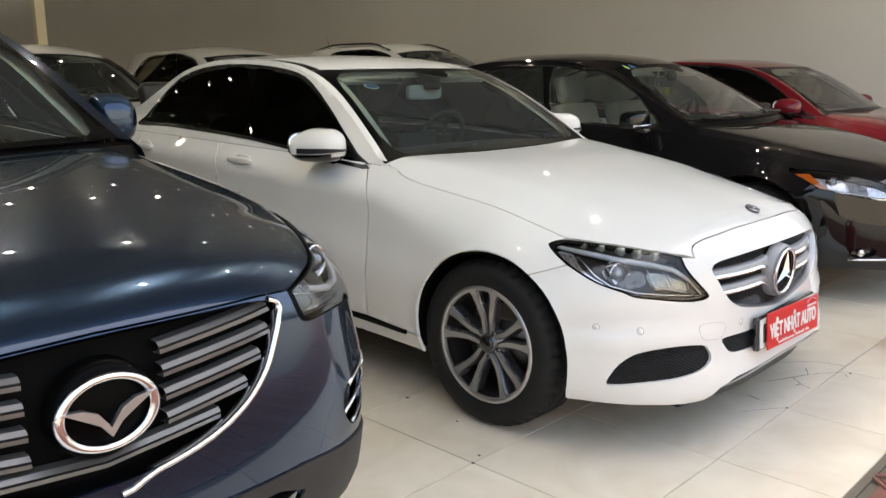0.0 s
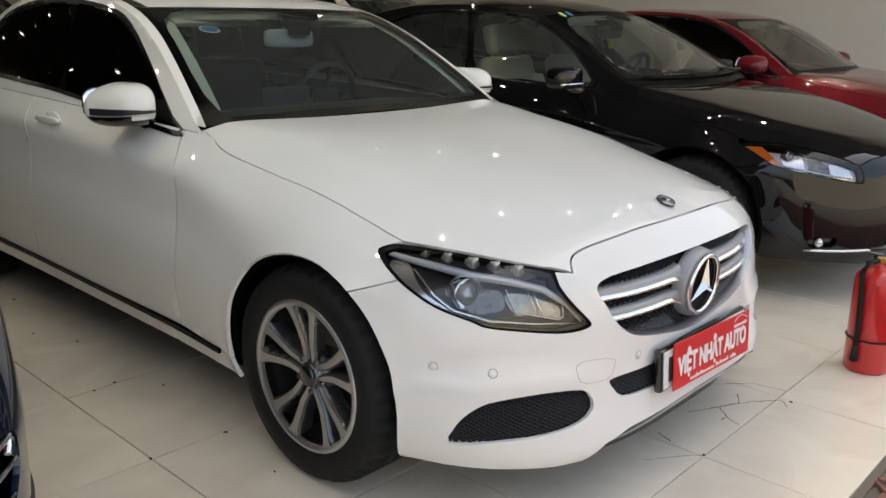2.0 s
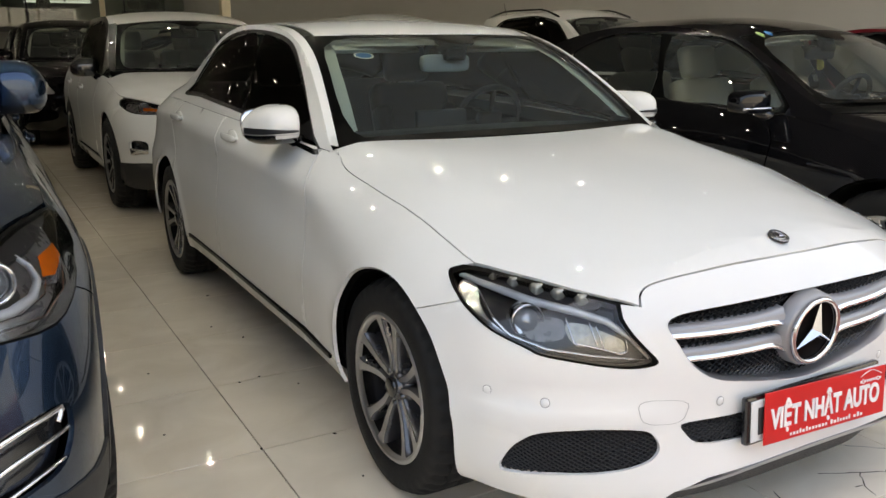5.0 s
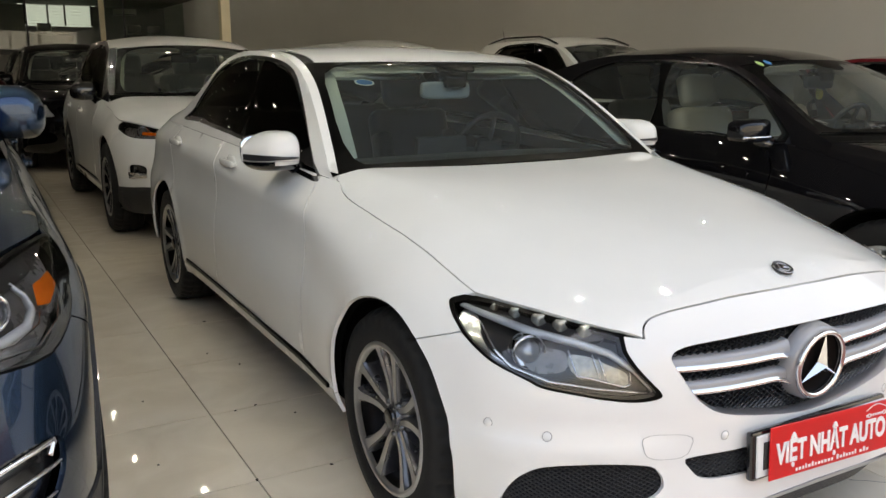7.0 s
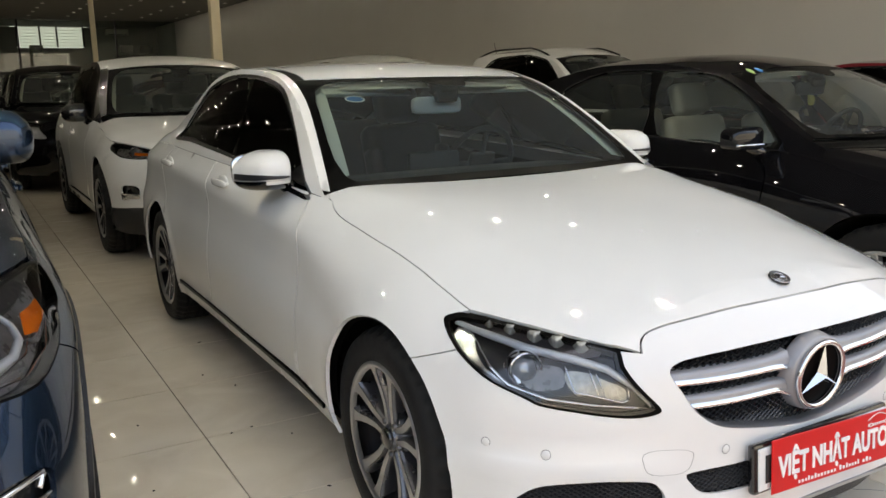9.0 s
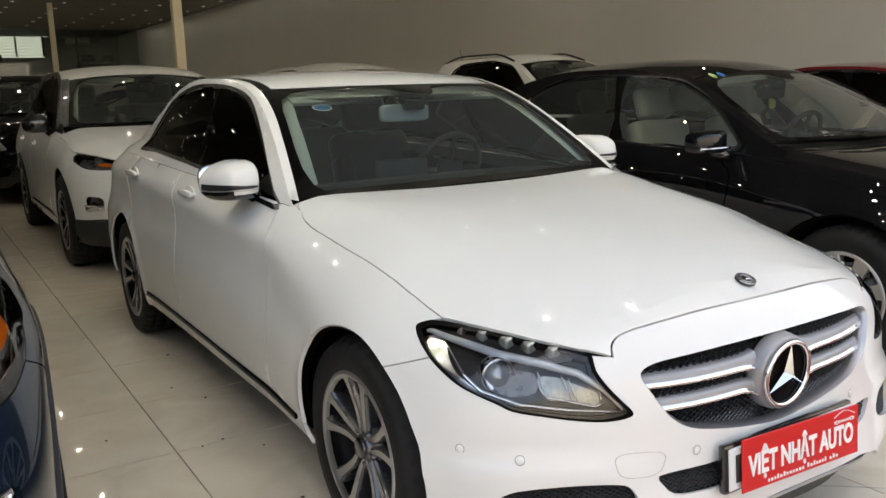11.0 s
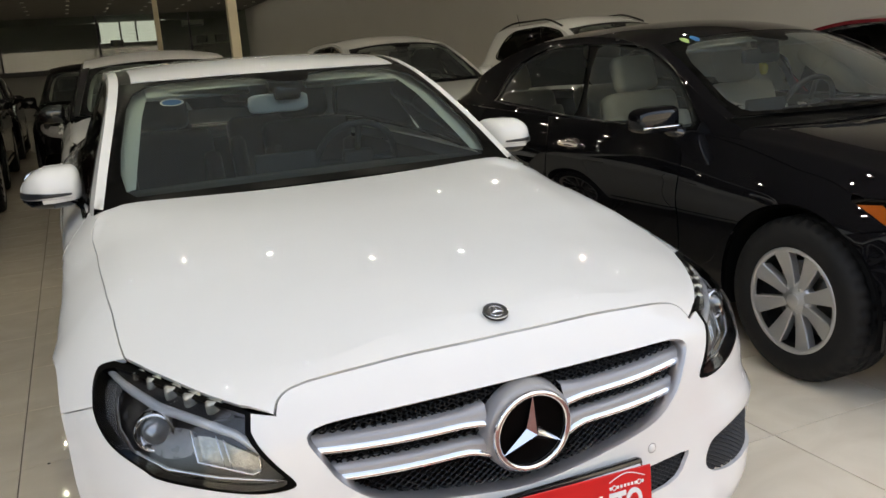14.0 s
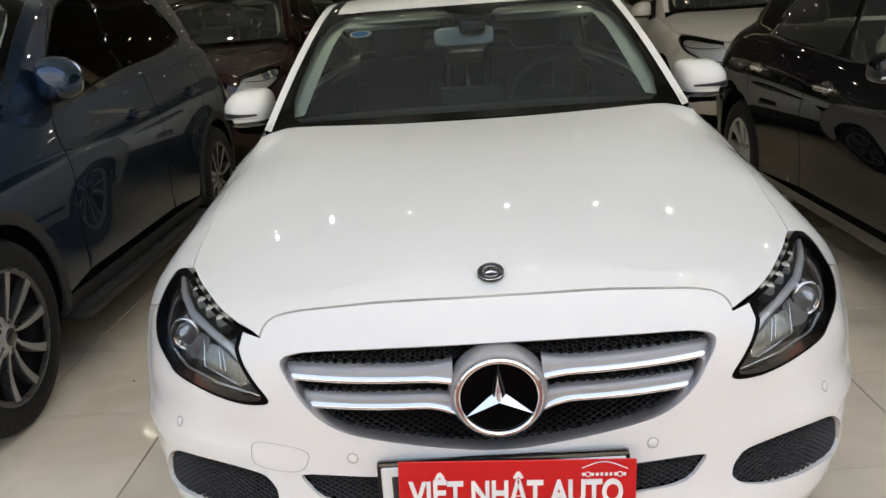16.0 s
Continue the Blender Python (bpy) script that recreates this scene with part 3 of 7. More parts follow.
def wheel_meshes(style, r, width, rim_r):
    """Tyre, rim, spokes, hub: meshes shared by the four wheels; the outer face looks to +x at x = 0."""
    out = {}
    bm = bmesh.new()
    w = width
    prof = [(rim_r - 0.006, -0.012), (rim_r + 0.004, 0.002), (rim_r + 0.012, 0.004), (rim_r + 0.016, 0.006), (rim_r + 0.45 * (r - rim_r), 0.007), (rim_r + 0.8 * (r - rim_r), 0.001), (r - 0.012, -0.014), (r - 0.004, -0.026), (r, -0.042)]
    for k in range(1, 4):
        x = -w * k / 4
        prof += [(r, x + 0.006), (r - 0.009, x + 0.004), (r - 0.009, x - 0.004), (r, x - 0.006)]
    prof += [(r, -w + 0.03), (r - 0.012, -w + 0.01), (rim_r + 0.3 * (r - rim_r), -w), (rim_r, -w + 0.01)]
    n = 160
    rings = lathe(bm, prof, n)
    for ring in rings[6:9] + rings[9:13:3]:
        for i in range(0, n, 4):
            v = ring[i]
            q = 1 - 0.011 / r
            v.co.y *= q
            v.co.z *= q
    bmesh.ops.recalc_face_normals(bm, faces=bm.faces[:])
    for f in bm.faces:
        f.smooth = True
    out["tyre"] = bm
    bm = bmesh.new()
    lathe(bm, [(rim_r + 0.002, -0.002), (rim_r - 0.004, 0.004), (rim_r - 0.014, 0.002), (rim_r - 0.020, -0.012), (rim_r - 0.024, -0.05), (rim_r - 0.035, -0.12), (rim_r - 0.02, -0.19)], 64)
    bmesh.ops.recalc_face_normals(bm, faces=bm.faces[:])
    for f in bm.faces:
        f.normal_flip() if f.normal.dot(Vector((0, f.calc_center_median().y, f.calc_center_median().z))) > 0 and f.calc_center_median().x < -0.015 else None
    for f in bm.faces:
        f.material_index = 1 if f.calc_center_median().x < -0.010 else 0
    out["rim"] = bm
    bm = bmesh.new()
    lathe(bm, [(0.001, -0.085), (0.15, -0.085), (0.152, -0.10), (0.001, -0.10)], 40)
    rbox(bm, (-0.085, 0.02, 0.125), (0.07, 0.20, 0.07), 0.015, 2)
    bmesh.ops.recalc_face_normals(bm, faces=bm.faces[:])
    out["brake"] = bm
    bm = bmesh.new()
    R = rim_r - 0.012
    if style == "double":
        for k in range(5):
            for sg in (-1, 1):
                m = Matrix.Rotation(2 * math.pi * k / 5, 4, "X")
                bend = lambda t: sg * (0.017 + 0.006 * t + 0.035 * max(0.0, (t - 0.30) / 0.70) ** 1.3)
                n = 12
                pts = [0.034 + (R - 0.032) * i / n for i in range(n + 1)]
                wide = lambda t: 0.0095 + 0.0075 * t + 0.018 * max(0.0, (t - 0.78) / 0.22) ** 2
                dep = lambda z: -0.026 + 0.024 * min(1, (z / R)) ** 2
                ring = []
                for i, z in enumerate(pts):
                    t, d = i / n, dep(z)
                    c, h = bend(t), wide(t)
                    g = 0.010 + 0.006 * t
                    # machined face, a hollow flank towards the pair's middle and a steep one outside
                    row = ((d - 0.052, c - sg * (h + 0.004)), (d - 0.016, c - sg * (h + g * 0.5)), (d - 0.002, c - sg * h), (d, c - sg * (h - 0.003)), (d, c + sg * (h - 0.003)), (d - 0.002, c + sg * h), (d - 0.012, c + sg * (h + g * 0.35)), (d - 0.052, c + sg * (h + 0.002)))
                    ring.append([bm.verts.new(m @ Vector((x, y, z))) for x, y in row])
                for a, b in zip(ring, ring[1:]):
                    for j in range(7):
                        f = bm.faces.new((a[j], a[j + 1], b[j + 1], b[j]))
                        f.material_index = 0 if j == 3 else 1
                        f.smooth = j != 3
                bm.faces.new(ring[0]).material_index = 1
    else:
        count, wide = {"fan": (8, 0.030), "twist": (10, 0.016), "plain": (5, 0.036)}[style]
        for k in range(count):
            m = Matrix.Rotation(2 * math.pi * k / count + 0.2, 4, "X")
            ring = []
            for i in range(6):
                t = i / 5
                z = 0.05 + (R - 0.05) * t
                hw = wide * (0.55 + 0.75 * t)
                d = -0.020 + 0.018 * t * t
                tw = 0.012 * math.sin(math.pi * t) if style == "twist" else 0
                ring.append([bm.verts.new(m @ Vector(p)) for p in ((d - 0.035, -hw + tw, z), (d - 0.003, -hw + tw, z), (d, -hw + 0.004 + tw, z), (d, hw - 0.004 + tw, z), (d - 0.003, hw + tw, z), (d - 0.035, hw + tw, z))])
            for a, b in zip(ring, ring[1:]):
                for j in range(5):
                    f = bm.faces.new((a[j], a[j + 1], b[j + 1], b[j]))
                    f.material_index = 0 if j == 2 else 1
    hub = [(0.001, -0.016), (0.034, -0.016), (0.038, -0.022), (0.044, -0.034), (0.066, -0.040), (0.068, -0.07)] if style == "double" else [(0.001, -0.012), (0.033, -0.012), (0.036, -0.016), (0.062, -0.024), (0.072, -0.032), (0.074, -0.06)]
    lathe(bm, hub, 40, mat=1 if style == "double" else 0)
    for k in range(5):
        m = Matrix.Rotation(2 * math.pi * (k + 0.5) / 5, 4, "X")
        lathe(bm, [(0.001, -0.019), (0.009, -0.019), (0.010, -0.034)], 10, m @ Matrix.Translation((0, 0, 0.052)), mat=1)
    bmesh.ops.recalc_face_normals(bm, faces=bm.faces[:])
    out["spokes"] = bm
    bm = bmesh.new()
    lathe(bm, [(0.001, -0.006), (0.026, -0.006), (0.031, -0.009), (0.032, -0.014)], 32)
    bmesh.ops.recalc_face_normals(bm, faces=bm.faces[:])
    out["hub_cap"] = bm
    return out


def seat(bm, x, y, z, wide=0.50, lean=-18, rest=True):
    """A car seat: cushion, back, side bolsters and headrest."""
    fs = set()
    rbox(bm, (x, y, z + 0.08), (wide, 0.50, 0.16), 0.06, 3)
    m = Matrix.Translation((x, y + 0.24, z + 0.12)) @ Matrix.Rotation(radians(lean), 4, "X")
    rbox(bm, (0, 0, 0.30), (wide * 0.96, 0.15, 0.62), 0.065, 3, m)
    for sg in (-1, 1):
        rbox(bm, (sg * wide * 0.42, -0.05, 0.26), (0.09, 0.14, 0.42), 0.04, 2, m)
    if rest:
        rbox(bm, (0, -0.01, 0.72), (0.27, 0.11, 0.20), 0.05, 3, m)
        for sg in (-1, 1):
            tube(bm, [m @ Vector((sg * 0.06, 0, 0.58)), m @ Vector((sg * 0.06, 0, 0.68))], 0.007, 6)


def build_car(C, at, name, label, sp, group=""):
    """A car from its surface C and the loops of its panels sp, at the pose at."""
    car = thing(name, at, label, "car", group)
    st, rim = sp.get("step", 0.04), 0.012
    P, G = sp["paint"], sp.get("glass", M_TINT)
    hub, yb, r, ar = sp["axle"], sp["wb"], sp["wheel_r"], sp["arch_r"]
    ya = hub + sp.get("arch_dy", 0.0)
    top = lambda s0, s1, d=0.0, n=14: [(s0 + (s1 - s0) * i / n, C.top(s0 + (s1 - s0) * i / n) + d) for i in range(n + 1)]
    rl = lambda y0, y1, d=0.0, n=18: [C.side(y0 + (y1 - y0) * i / n, C.rail(y0 + (y1 - y0) * i / n) + d) for i in range(n + 1)]
    SD = lambda pts: [C.side(y, z) for y, z in pts]
    sill, floor_z = sp["sill"], sp["floor"]
    lz, ux = r + sp.get("arch_dz", 0.0), C.low(0.5) + 0.02
    # front arch from its fore foot over the top to its rear foot, and the rear arch
    a_up = lambda y0, deg0, deg1, n=16: SD(arc(y0, lz, ar, deg0, deg1, n))
    low = lambda z: math.degrees(math.asin((z - lz) / ar))
    shut, lamp = sp["shut"], sp["lamp"]
    # bonnet: the strip over the wings and the crown between them
    bm = bmesh.new()
    s_end, hs = shut[-1][0], C.hood_s
    cut = s_end < hs - 0.02
    edge_s = [s_end * i / 60 for i in range(61)]
    tops = [(s, C.top(s)) for s in edge_s]
    low_line = offset_line(shut, lambda s: 0.0042 if s < 0.42 else 0.0018)
    patch(bm, C.pt, low_line + tops[::-1] + flip(tops)[1:] + flip(low_line[::-1])[:-1], st, 0)
    cowl = [C.roof(q / 8, sp["cowl"]) for q in range(8, -9, -1)]
    corner = [(0.996, s_end + (hs - s_end) * 0.3), (0.985, s_end + (hs - s_end) * 0.62), (0.965, s_end + (hs - s_end) * 0.87), (0.935, hs)] if cut else []
    patch(bm, C.hood, [(1, s) for s in edge_s] + corner + flip(corner[::-1]) + [(-1, s) for s in edge_s[::-1]], (0.05, st))
    bmesh.ops.remove_doubles(bm, verts=bm.verts[:], dist=0.006)
    bmesh.ops.dissolve_degenerate(bm, edges=bm.edges[:], dist=0.003)
    bmesh.ops.triangulate(bm, faces=[f for f in bm.faces if len(f.verts) > 3])
    rim_edges(bm, 0.012)
    hood = part("hood", bm, P, car)
    if cut:
        for sg in (1, -1):
            bm = bmesh.new()
            patch(bm, C.hood, [(sg * min(1, q + 0.004), s + 0.002) for q, s in [(1, s_end)] + corner] + [(sg, hs + 0.004)], (0.03, st), 0.01)
            part("wing_corner", bm, P, car)
    # front bumper
    bm = bmesh.new()
    patch(bm, C.pt, mirror_loop(sp["bumper"]), st, rim, holes=sp["openings"])
    bumper = part("front_bumper", bm, P, car)
    bm = bmesh.new()
    liner = [(s, z) for s, z in ((0.0, C.top(0) - 0.02), (0.9, C.top(0.9) - 0.04), (1.0, C.top(1.0) - 0.05))] + a_up(ya, 115, 180 - low(floor_z + 0.02)) + [(0.0, floor_z + 0.02)]
    patch(bm, C.pt, mirror_loop(liner), 0.06, 0, off=-0.085)
    part("bumper_core", bm, M_DARK, car)
    for sg in (1, -1):
        side = (lambda loop: list(loop)) if sg > 0 else flip
        # wing
        bm = bmesh.new()
        patch(bm, C.pt, side(sp["wing"]), st, rim)
        part("front_wing", bm, P, car)
        # doors
        for nm, loop in (("front_door", sp["door_1"]), ("rear_door", sp["door_2"])):
            bm = bmesh.new()
            patch(bm, C.pt, side(loop), st, rim)
            door = part(nm, bm, P, car)
            hy, hz = sp["handle_1"] if nm == "front_door" else sp["handle_2"]
            s, z = C.side(hy, hz)
            bm = bmesh.new()
            x = C.pt(s, z)[0]
            egg(bm, (sg * (x + 0.001), hy + 0.04, hz), (0.010, 0.070, 0.040), 2.2, 16)
            part("handle_cup", bm, sp.get("cup", P), door)
            bm = bmesh.new()
            egg(bm, (sg * (x + 0.022), hy + 0.05, hz + 0.004), (0.011, 0.105, 0.017), 3, 16)
            for dy in (-0.07, 0.07):
                rbox(bm, (sg * (x + 0.010), hy + 0.05 + dy, hz + 0.003), (0.026, 0.022, 0.018), 0.005, 1)
            part("door_handle", bm, sp.get("handle", P), door)
        bm = bmesh.new()
        patch(bm, C.pt, side(sp["quarter"]), st, rim)
        part("rear_quarter_panel", bm, P, car)
        bm = bmesh.new()
        patch(bm, C.pt, side(sp["sill_loop"]), st, rim)
        part("sill", bm, sp.get("sill_mat", P), car)
        if "strip" in sp:
            bm = bmesh.new()
            patch(bm, C.pt, side(sp["strip"]), 0.02, 0.012, off=0.009)
            part("sill_strip", bm, M_FRIT, car)
        # roof rail with the pillars round the side windows
        win = sp["window"]
        cx, cz = sum(p[0] for p in win) / len(win), sum(p[1] for p in win) / len(win)
        grow = lambda d: [(u + d * np.sign(u - cx) * min(1, abs(u - cx) * 2.5), v + d * np.sign(v - cz) * min(1, abs(v - cz) * 8)) for u, v in win]
        outer = sp["pillars"]
        bm = bmesh.new()
        patch(bm, C.pt, side(outer), (st, 0.02), 0.0, holes=[side(grow(sp.get("trim_w", 0.016)))])
        part("roof_rail", bm, sp.get("pillar_mat", P), car)
        bm = bmesh.new()
        patch(bm, C.pt, side(grow(sp.get("trim_w", 0.016))), (st, 0.02), 0.006, off=0.003, holes=[side(win)])
        part("window_trim", bm, sp.get("trim", M_PIANO), car)
        for nm, w in zip(("side_window", "rear_side_window", "quarter_window"), sp["panes"]):
            bm = bmesh.new()
            patch(bm, C.pt, side(w), st, 0, off=-0.004)
            part(nm, bm, G if nm == "side_window" or "glass_2" not in sp else sp["glass_2"], car)
        bm = bmesh.new()
        patch(bm, C.pt, side(win), 0.08, 0, off=-0.012, holes=[side([(cx + (u - cx) * 0.97, cz + (v - cz) * 0.95) for u, v in w]) for w in sp["panes"]])
        part("window_pillar", bm, M_FRIT, car)
        # dark lining behind the panels and round the wheels
        bm = bmesh.new()
        lin = a_up(ya, 110, low(sill + 0.03)) + [C.side(ya + ar + 0.03, sill + 0.02), C.side(yb - ar - 0.03, sill + 0.02)] + a_up(yb, 180 - low(sill + 0.03), 0 + low(sill + 0.05)) + [C.side(yb + ar + 0.2, sill + 0.08), (C.end - 0.01, sill + 0.1), (C.end - 0.01, C.top(C.end) - 0.04)] + top(C.end - 0.2, 1.0, -0.05)
        patch(bm, C.pt, side(lin), 0.08, 0, off=-0.035)
        part("body_lining", bm, M_DARK, car)
        for y0 in (ya, yb):
            bm = bmesh.new()
            n = 24
            ring = [[bm.verts.new((sg * x, y0 + (ar - 0.004) * math.cos(a), lz + (ar - 0.004) * math.sin(a))) for a in (radians(-16 + 212 * i / n) for i in range(n + 1))] for x in (ux - 0.045 - sp.get("housing_in", 0.0), ux - 0.42)]
            for i in range(n):
                bm.faces.new((ring[0][i], ring[0][i + 1], ring[1][i + 1], ring[1][i])).smooth = True
            bm.faces.new(ring[1])
            part("wheel_housing", bm, M_DARK, car)
        if sp.get("clad"):
            for y0 in (ya, yb):
                bm = bmesh.new()
                loop = a_up(y0, 180 - low(sill + 0.06), low(sill + 0.06)) + [C.side(y, z) for y, z in arc(y0, lz, ar + sp["clad"], low(sill + 0.03), 180 - low(sill + 0.03), 18)]
                patch(bm, C.pt, side(loop), st, 0.012, off=0.008)
                part("arch_cladding", bm, M_PLASTIC, car)
        # door mirror
        build_door_mirror(C, car, sp, sg)
        # lamps
        build_headlamp(C, car, sp, sg)
        if "tail_lamp" in sp:
            bm = bmesh.new()
            patch(bm, C.pt, side(sp["tail_lamp"]), st, 0.01, off=0.004)
            part("tail_lamp", bm, M_REDLENS, car)
    # tail: one panel from quarter to quarter
    bm = bmesh.new()
    patch(bm, C.pt, sp["tail_loop"], st, rim)
    patch(bm, C.pt, flip(sp["tail_loop"]), st, rim)
    part("tail_panel", bm, P, car)
    # glass and roof
    b0, t0, t1, t2, t3 = sp["screen"]
    q0 = sp.get("q", 0.87)
    qb = sp.get("q_base", 0.94)
    lift = sp.get("base_lift", 0.02)
    scr = [(qb, b0 + lift), (qb * 0.7, b0 + lift * 0.5), (qb * 0.35, b0 + lift * 0.12), (0, b0)]
    outer = scr + [(-q, t) for q, t in reversed(scr[:-1])] + [(-q0, t0), (-0.4, t0 + 0.005), (0.4, t0 + 0.005), (q0, t0)]
    ks, kt = sp.get("side_border", 0.95), sp.get("top_border", 0.035)
    inner = [(q * ks, t + sp.get("border", 0.030)) for q, t in scr]
    inner = soft_loop(inner + [(-q, t) for q, t in reversed(inner[:-1])] + [(-q0 * (ks - 0.01), t0 - kt), (-0.19, t0 - kt), (-0.07, t0 - 0.11), (0.13, t0 - 0.13), (0.19, t0 - kt), (q0 * (ks - 0.01), t0 - kt)], 2)
    bm = bmesh.new()
    patch(bm, C.roof, outer, (0.06, 0.05), 0.006, holes=[inner])
    part("windscreen_border", bm, M_FRIT, car)
    bm = bmesh.new()
    patch(bm, C.roof, inner, (0.06, 0.05), 0, off=0.0005)
    part("windscreen", bm, sp.get("screen_glass", M_GLASS), car)
    d0, d1 = sp.get("ditch_q", (0.93, 1.0))
    for sg in (1, -1):
        bm = bmesh.new()
        edge = [(sg * qb, b0 + lift), (sg * qb, b0 + lift - 0.004), (sg * 1.0, b0 - 0.008)]
        edge += [(sg * 1.0, t0 + 0.05), (sg * (q0 + 0.004), t0 + 0.05), (sg * (q0 + 0.004), t0)] if d1 > 0.99 else [(sg * 1.0, t2 + 0.02), (sg * d1, t2 + 0.02), (sg * d1, t0)]
        patch(bm, C.roof, edge, (0.03, 0.05), 0)
        part("windscreen_pillar", bm, sp.get("pillar_mat", P), car)
        bm = bmesh.new()
        patch(bm, C.roof, [(sg * d0, t0 + 0.012), (sg * d1, t0 + 0.012), (sg * d1, t2 + 0.02), (sg * d0, t2 - 0.02)], (0.03, 0.05), 0.0, off=0.0 if d1 > 0.99 else -0.003)
        part("roof_strip", bm, sp.get("ditch", P), car)
        bm = bmesh.new()
        patch(bm, C.roof, [(sg * 0.86, t2), (sg * 1.0, t2), (sg * 1.0, t3 + 0.02), (sg * 0.86, t3 + 0.02)], (0.06, 0.05), 0.0)
        part("rear_pillar", bm, sp.get("pillar_mat", P), car)
    bm = bmesh.new()
    patch(bm, C.roof, [(-d0, t0 + 0.015), (d0, t0 + 0.015), (d0, t2 - 0.02), (-d0, t2 - 0.02)], (0.06, 0.05), 0.01)
    part("roof", bm, sp.get("roof", P), car)
    bm = bmesh.new()
    patch(bm, C.roof, [(-0.86, t2), (0.86, t2), (0.86, t3), (-0.86, t3)], (0.06, 0.05), 0.004, off=-0.002)
    part("rear_window", bm, M_TINT, car)
    # boot lid or tailgate top, level with the belt
    bm = bmesh.new()
    s3 = C.side(min(t3 + 0.0, C.yr + 0.9 * (C.tail(1.0) - C.yr)), C.top(C.sr))[0]
    edge = [C.pt(s3 + (C.end - s3) * i / 12, C.top(s3 + (C.end - s3) * i / 12)) for i in range(13)]
    vs = [[bm.verts.new((p[0] * q, p[1], p[2] + 0.03 * (1 - q * q))) for q in (1, 0.6, 0.2, -0.2, -0.6, -1)] for p in edge]
    for a, b in zip(vs, vs[1:]):
        for i in range(5):
            f = bm.faces.new((a[i], b[i], b[i + 1], a[i + 1]))
            f.smooth = True
    bmesh.ops.recalc_face_normals(bm, faces=bm.faces[:])
    part("boot_lid", bm, P, car)
    # cowl under the windscreen
    bm = bmesh.new()
    vs = [[bm.verts.new((p[0] * 1.0, p[1] - dy, p[2] - dz)) for p in cowl] for dy, dz in ((-0.03, 0.0), (0.0, 0.014), (0.05, 0.06))]
    for a, b in zip(vs, vs[1:]):
        for i in range(len(cowl) - 1):
            bm.faces.new((a[i], a[i + 1], b[i + 1], b[i]))
    part("cowl", bm, M_FRIT, car)
    for x0, x1 in sp.get("wipers", ()):
        bm = bmesh.new()
        arm = [Vector(C.roof(q, t)) + Vector((0, -0.02, 0.02)) for q, t in ((x0, b0 + 0.005), ((x0 + x1) / 2, b0 + 0.02), (x1, b0 + 0.05))]
        tube(bm, arm, lambda t: 0.011 - 0.005 * t, 6)
        tube(bm, [Vector(C.roof(x1 + d * 0.30, b0 + 0.045 + 0.02 * d)) + Vector((0, -0.012, 0.012)) for d in (-1, 0, 1)], 0.005, 6)
        part("wiper", bm, M_PLASTIC, car)
    # floor pan and cabin
    bm = bmesh.new()
    rbox(bm, (0, (ya + yb) / 2, sill + 0.06), (2 * ux - 0.16, yb - ya - 2 * ar, 0.07), 0.02, 1)
    rbox(bm, (0, (ya + yb) / 2, sill + 0.06), (1.02, yb - ya + 2 * ar + 0.3, 0.07), 0.02, 1)
    rbox(bm, (0, ya - 0.1, sill + 0.30), (1.0, 0.9, 0.2), 0.03, 1)
    rbox(bm, (0, ya + ar + 0.06, sill + 0.35), (2 * ux - 0.2, 0.06, 0.55), 0.02, 1)
    part("floor_pan", bm, M_DARK, car)
    build_cabin(C, car, sp)
    # wheels
    meshes = wheel_meshes(sp["style"], r, sp.get("tyre_w", 0.22), sp["rim_r"])
    mats = {"tyre": M_RUBBER, "rim": [sp.get("rim_mat", M_ALLOY), sp.get("barrel", M_BARREL)], "brake": M_DISC, "spokes": sp.get("spoke_mat", [M_ALLOY, M_ALLOYDARK]), "hub_cap": sp.get("hub_mat", M_PIANO)}
    data = {}
    first = None
    for y0 in (hub, yb):
        for sg in (1, -1):
            w = new("wheel")
            w.parent = car
            w.matrix_basis = Matrix.Translation((sg * (ux - sp.get("inset", 0.03)), y0, r)) @ (Matrix() if sg > 0 else Matrix.Rotation(math.pi, 4, "Z")) @ Matrix.Rotation(sp.get("turn", 0.4) + y0, 4, "X")
            for k, bm in meshes.items():
                if k not in data:
                    o = part(k, bm, mats[k], w, smooth=None)
                    data[k] = o.data
                else:
                    o = new(k, data[k])
                    o.parent = w
    return car, bumper, hood


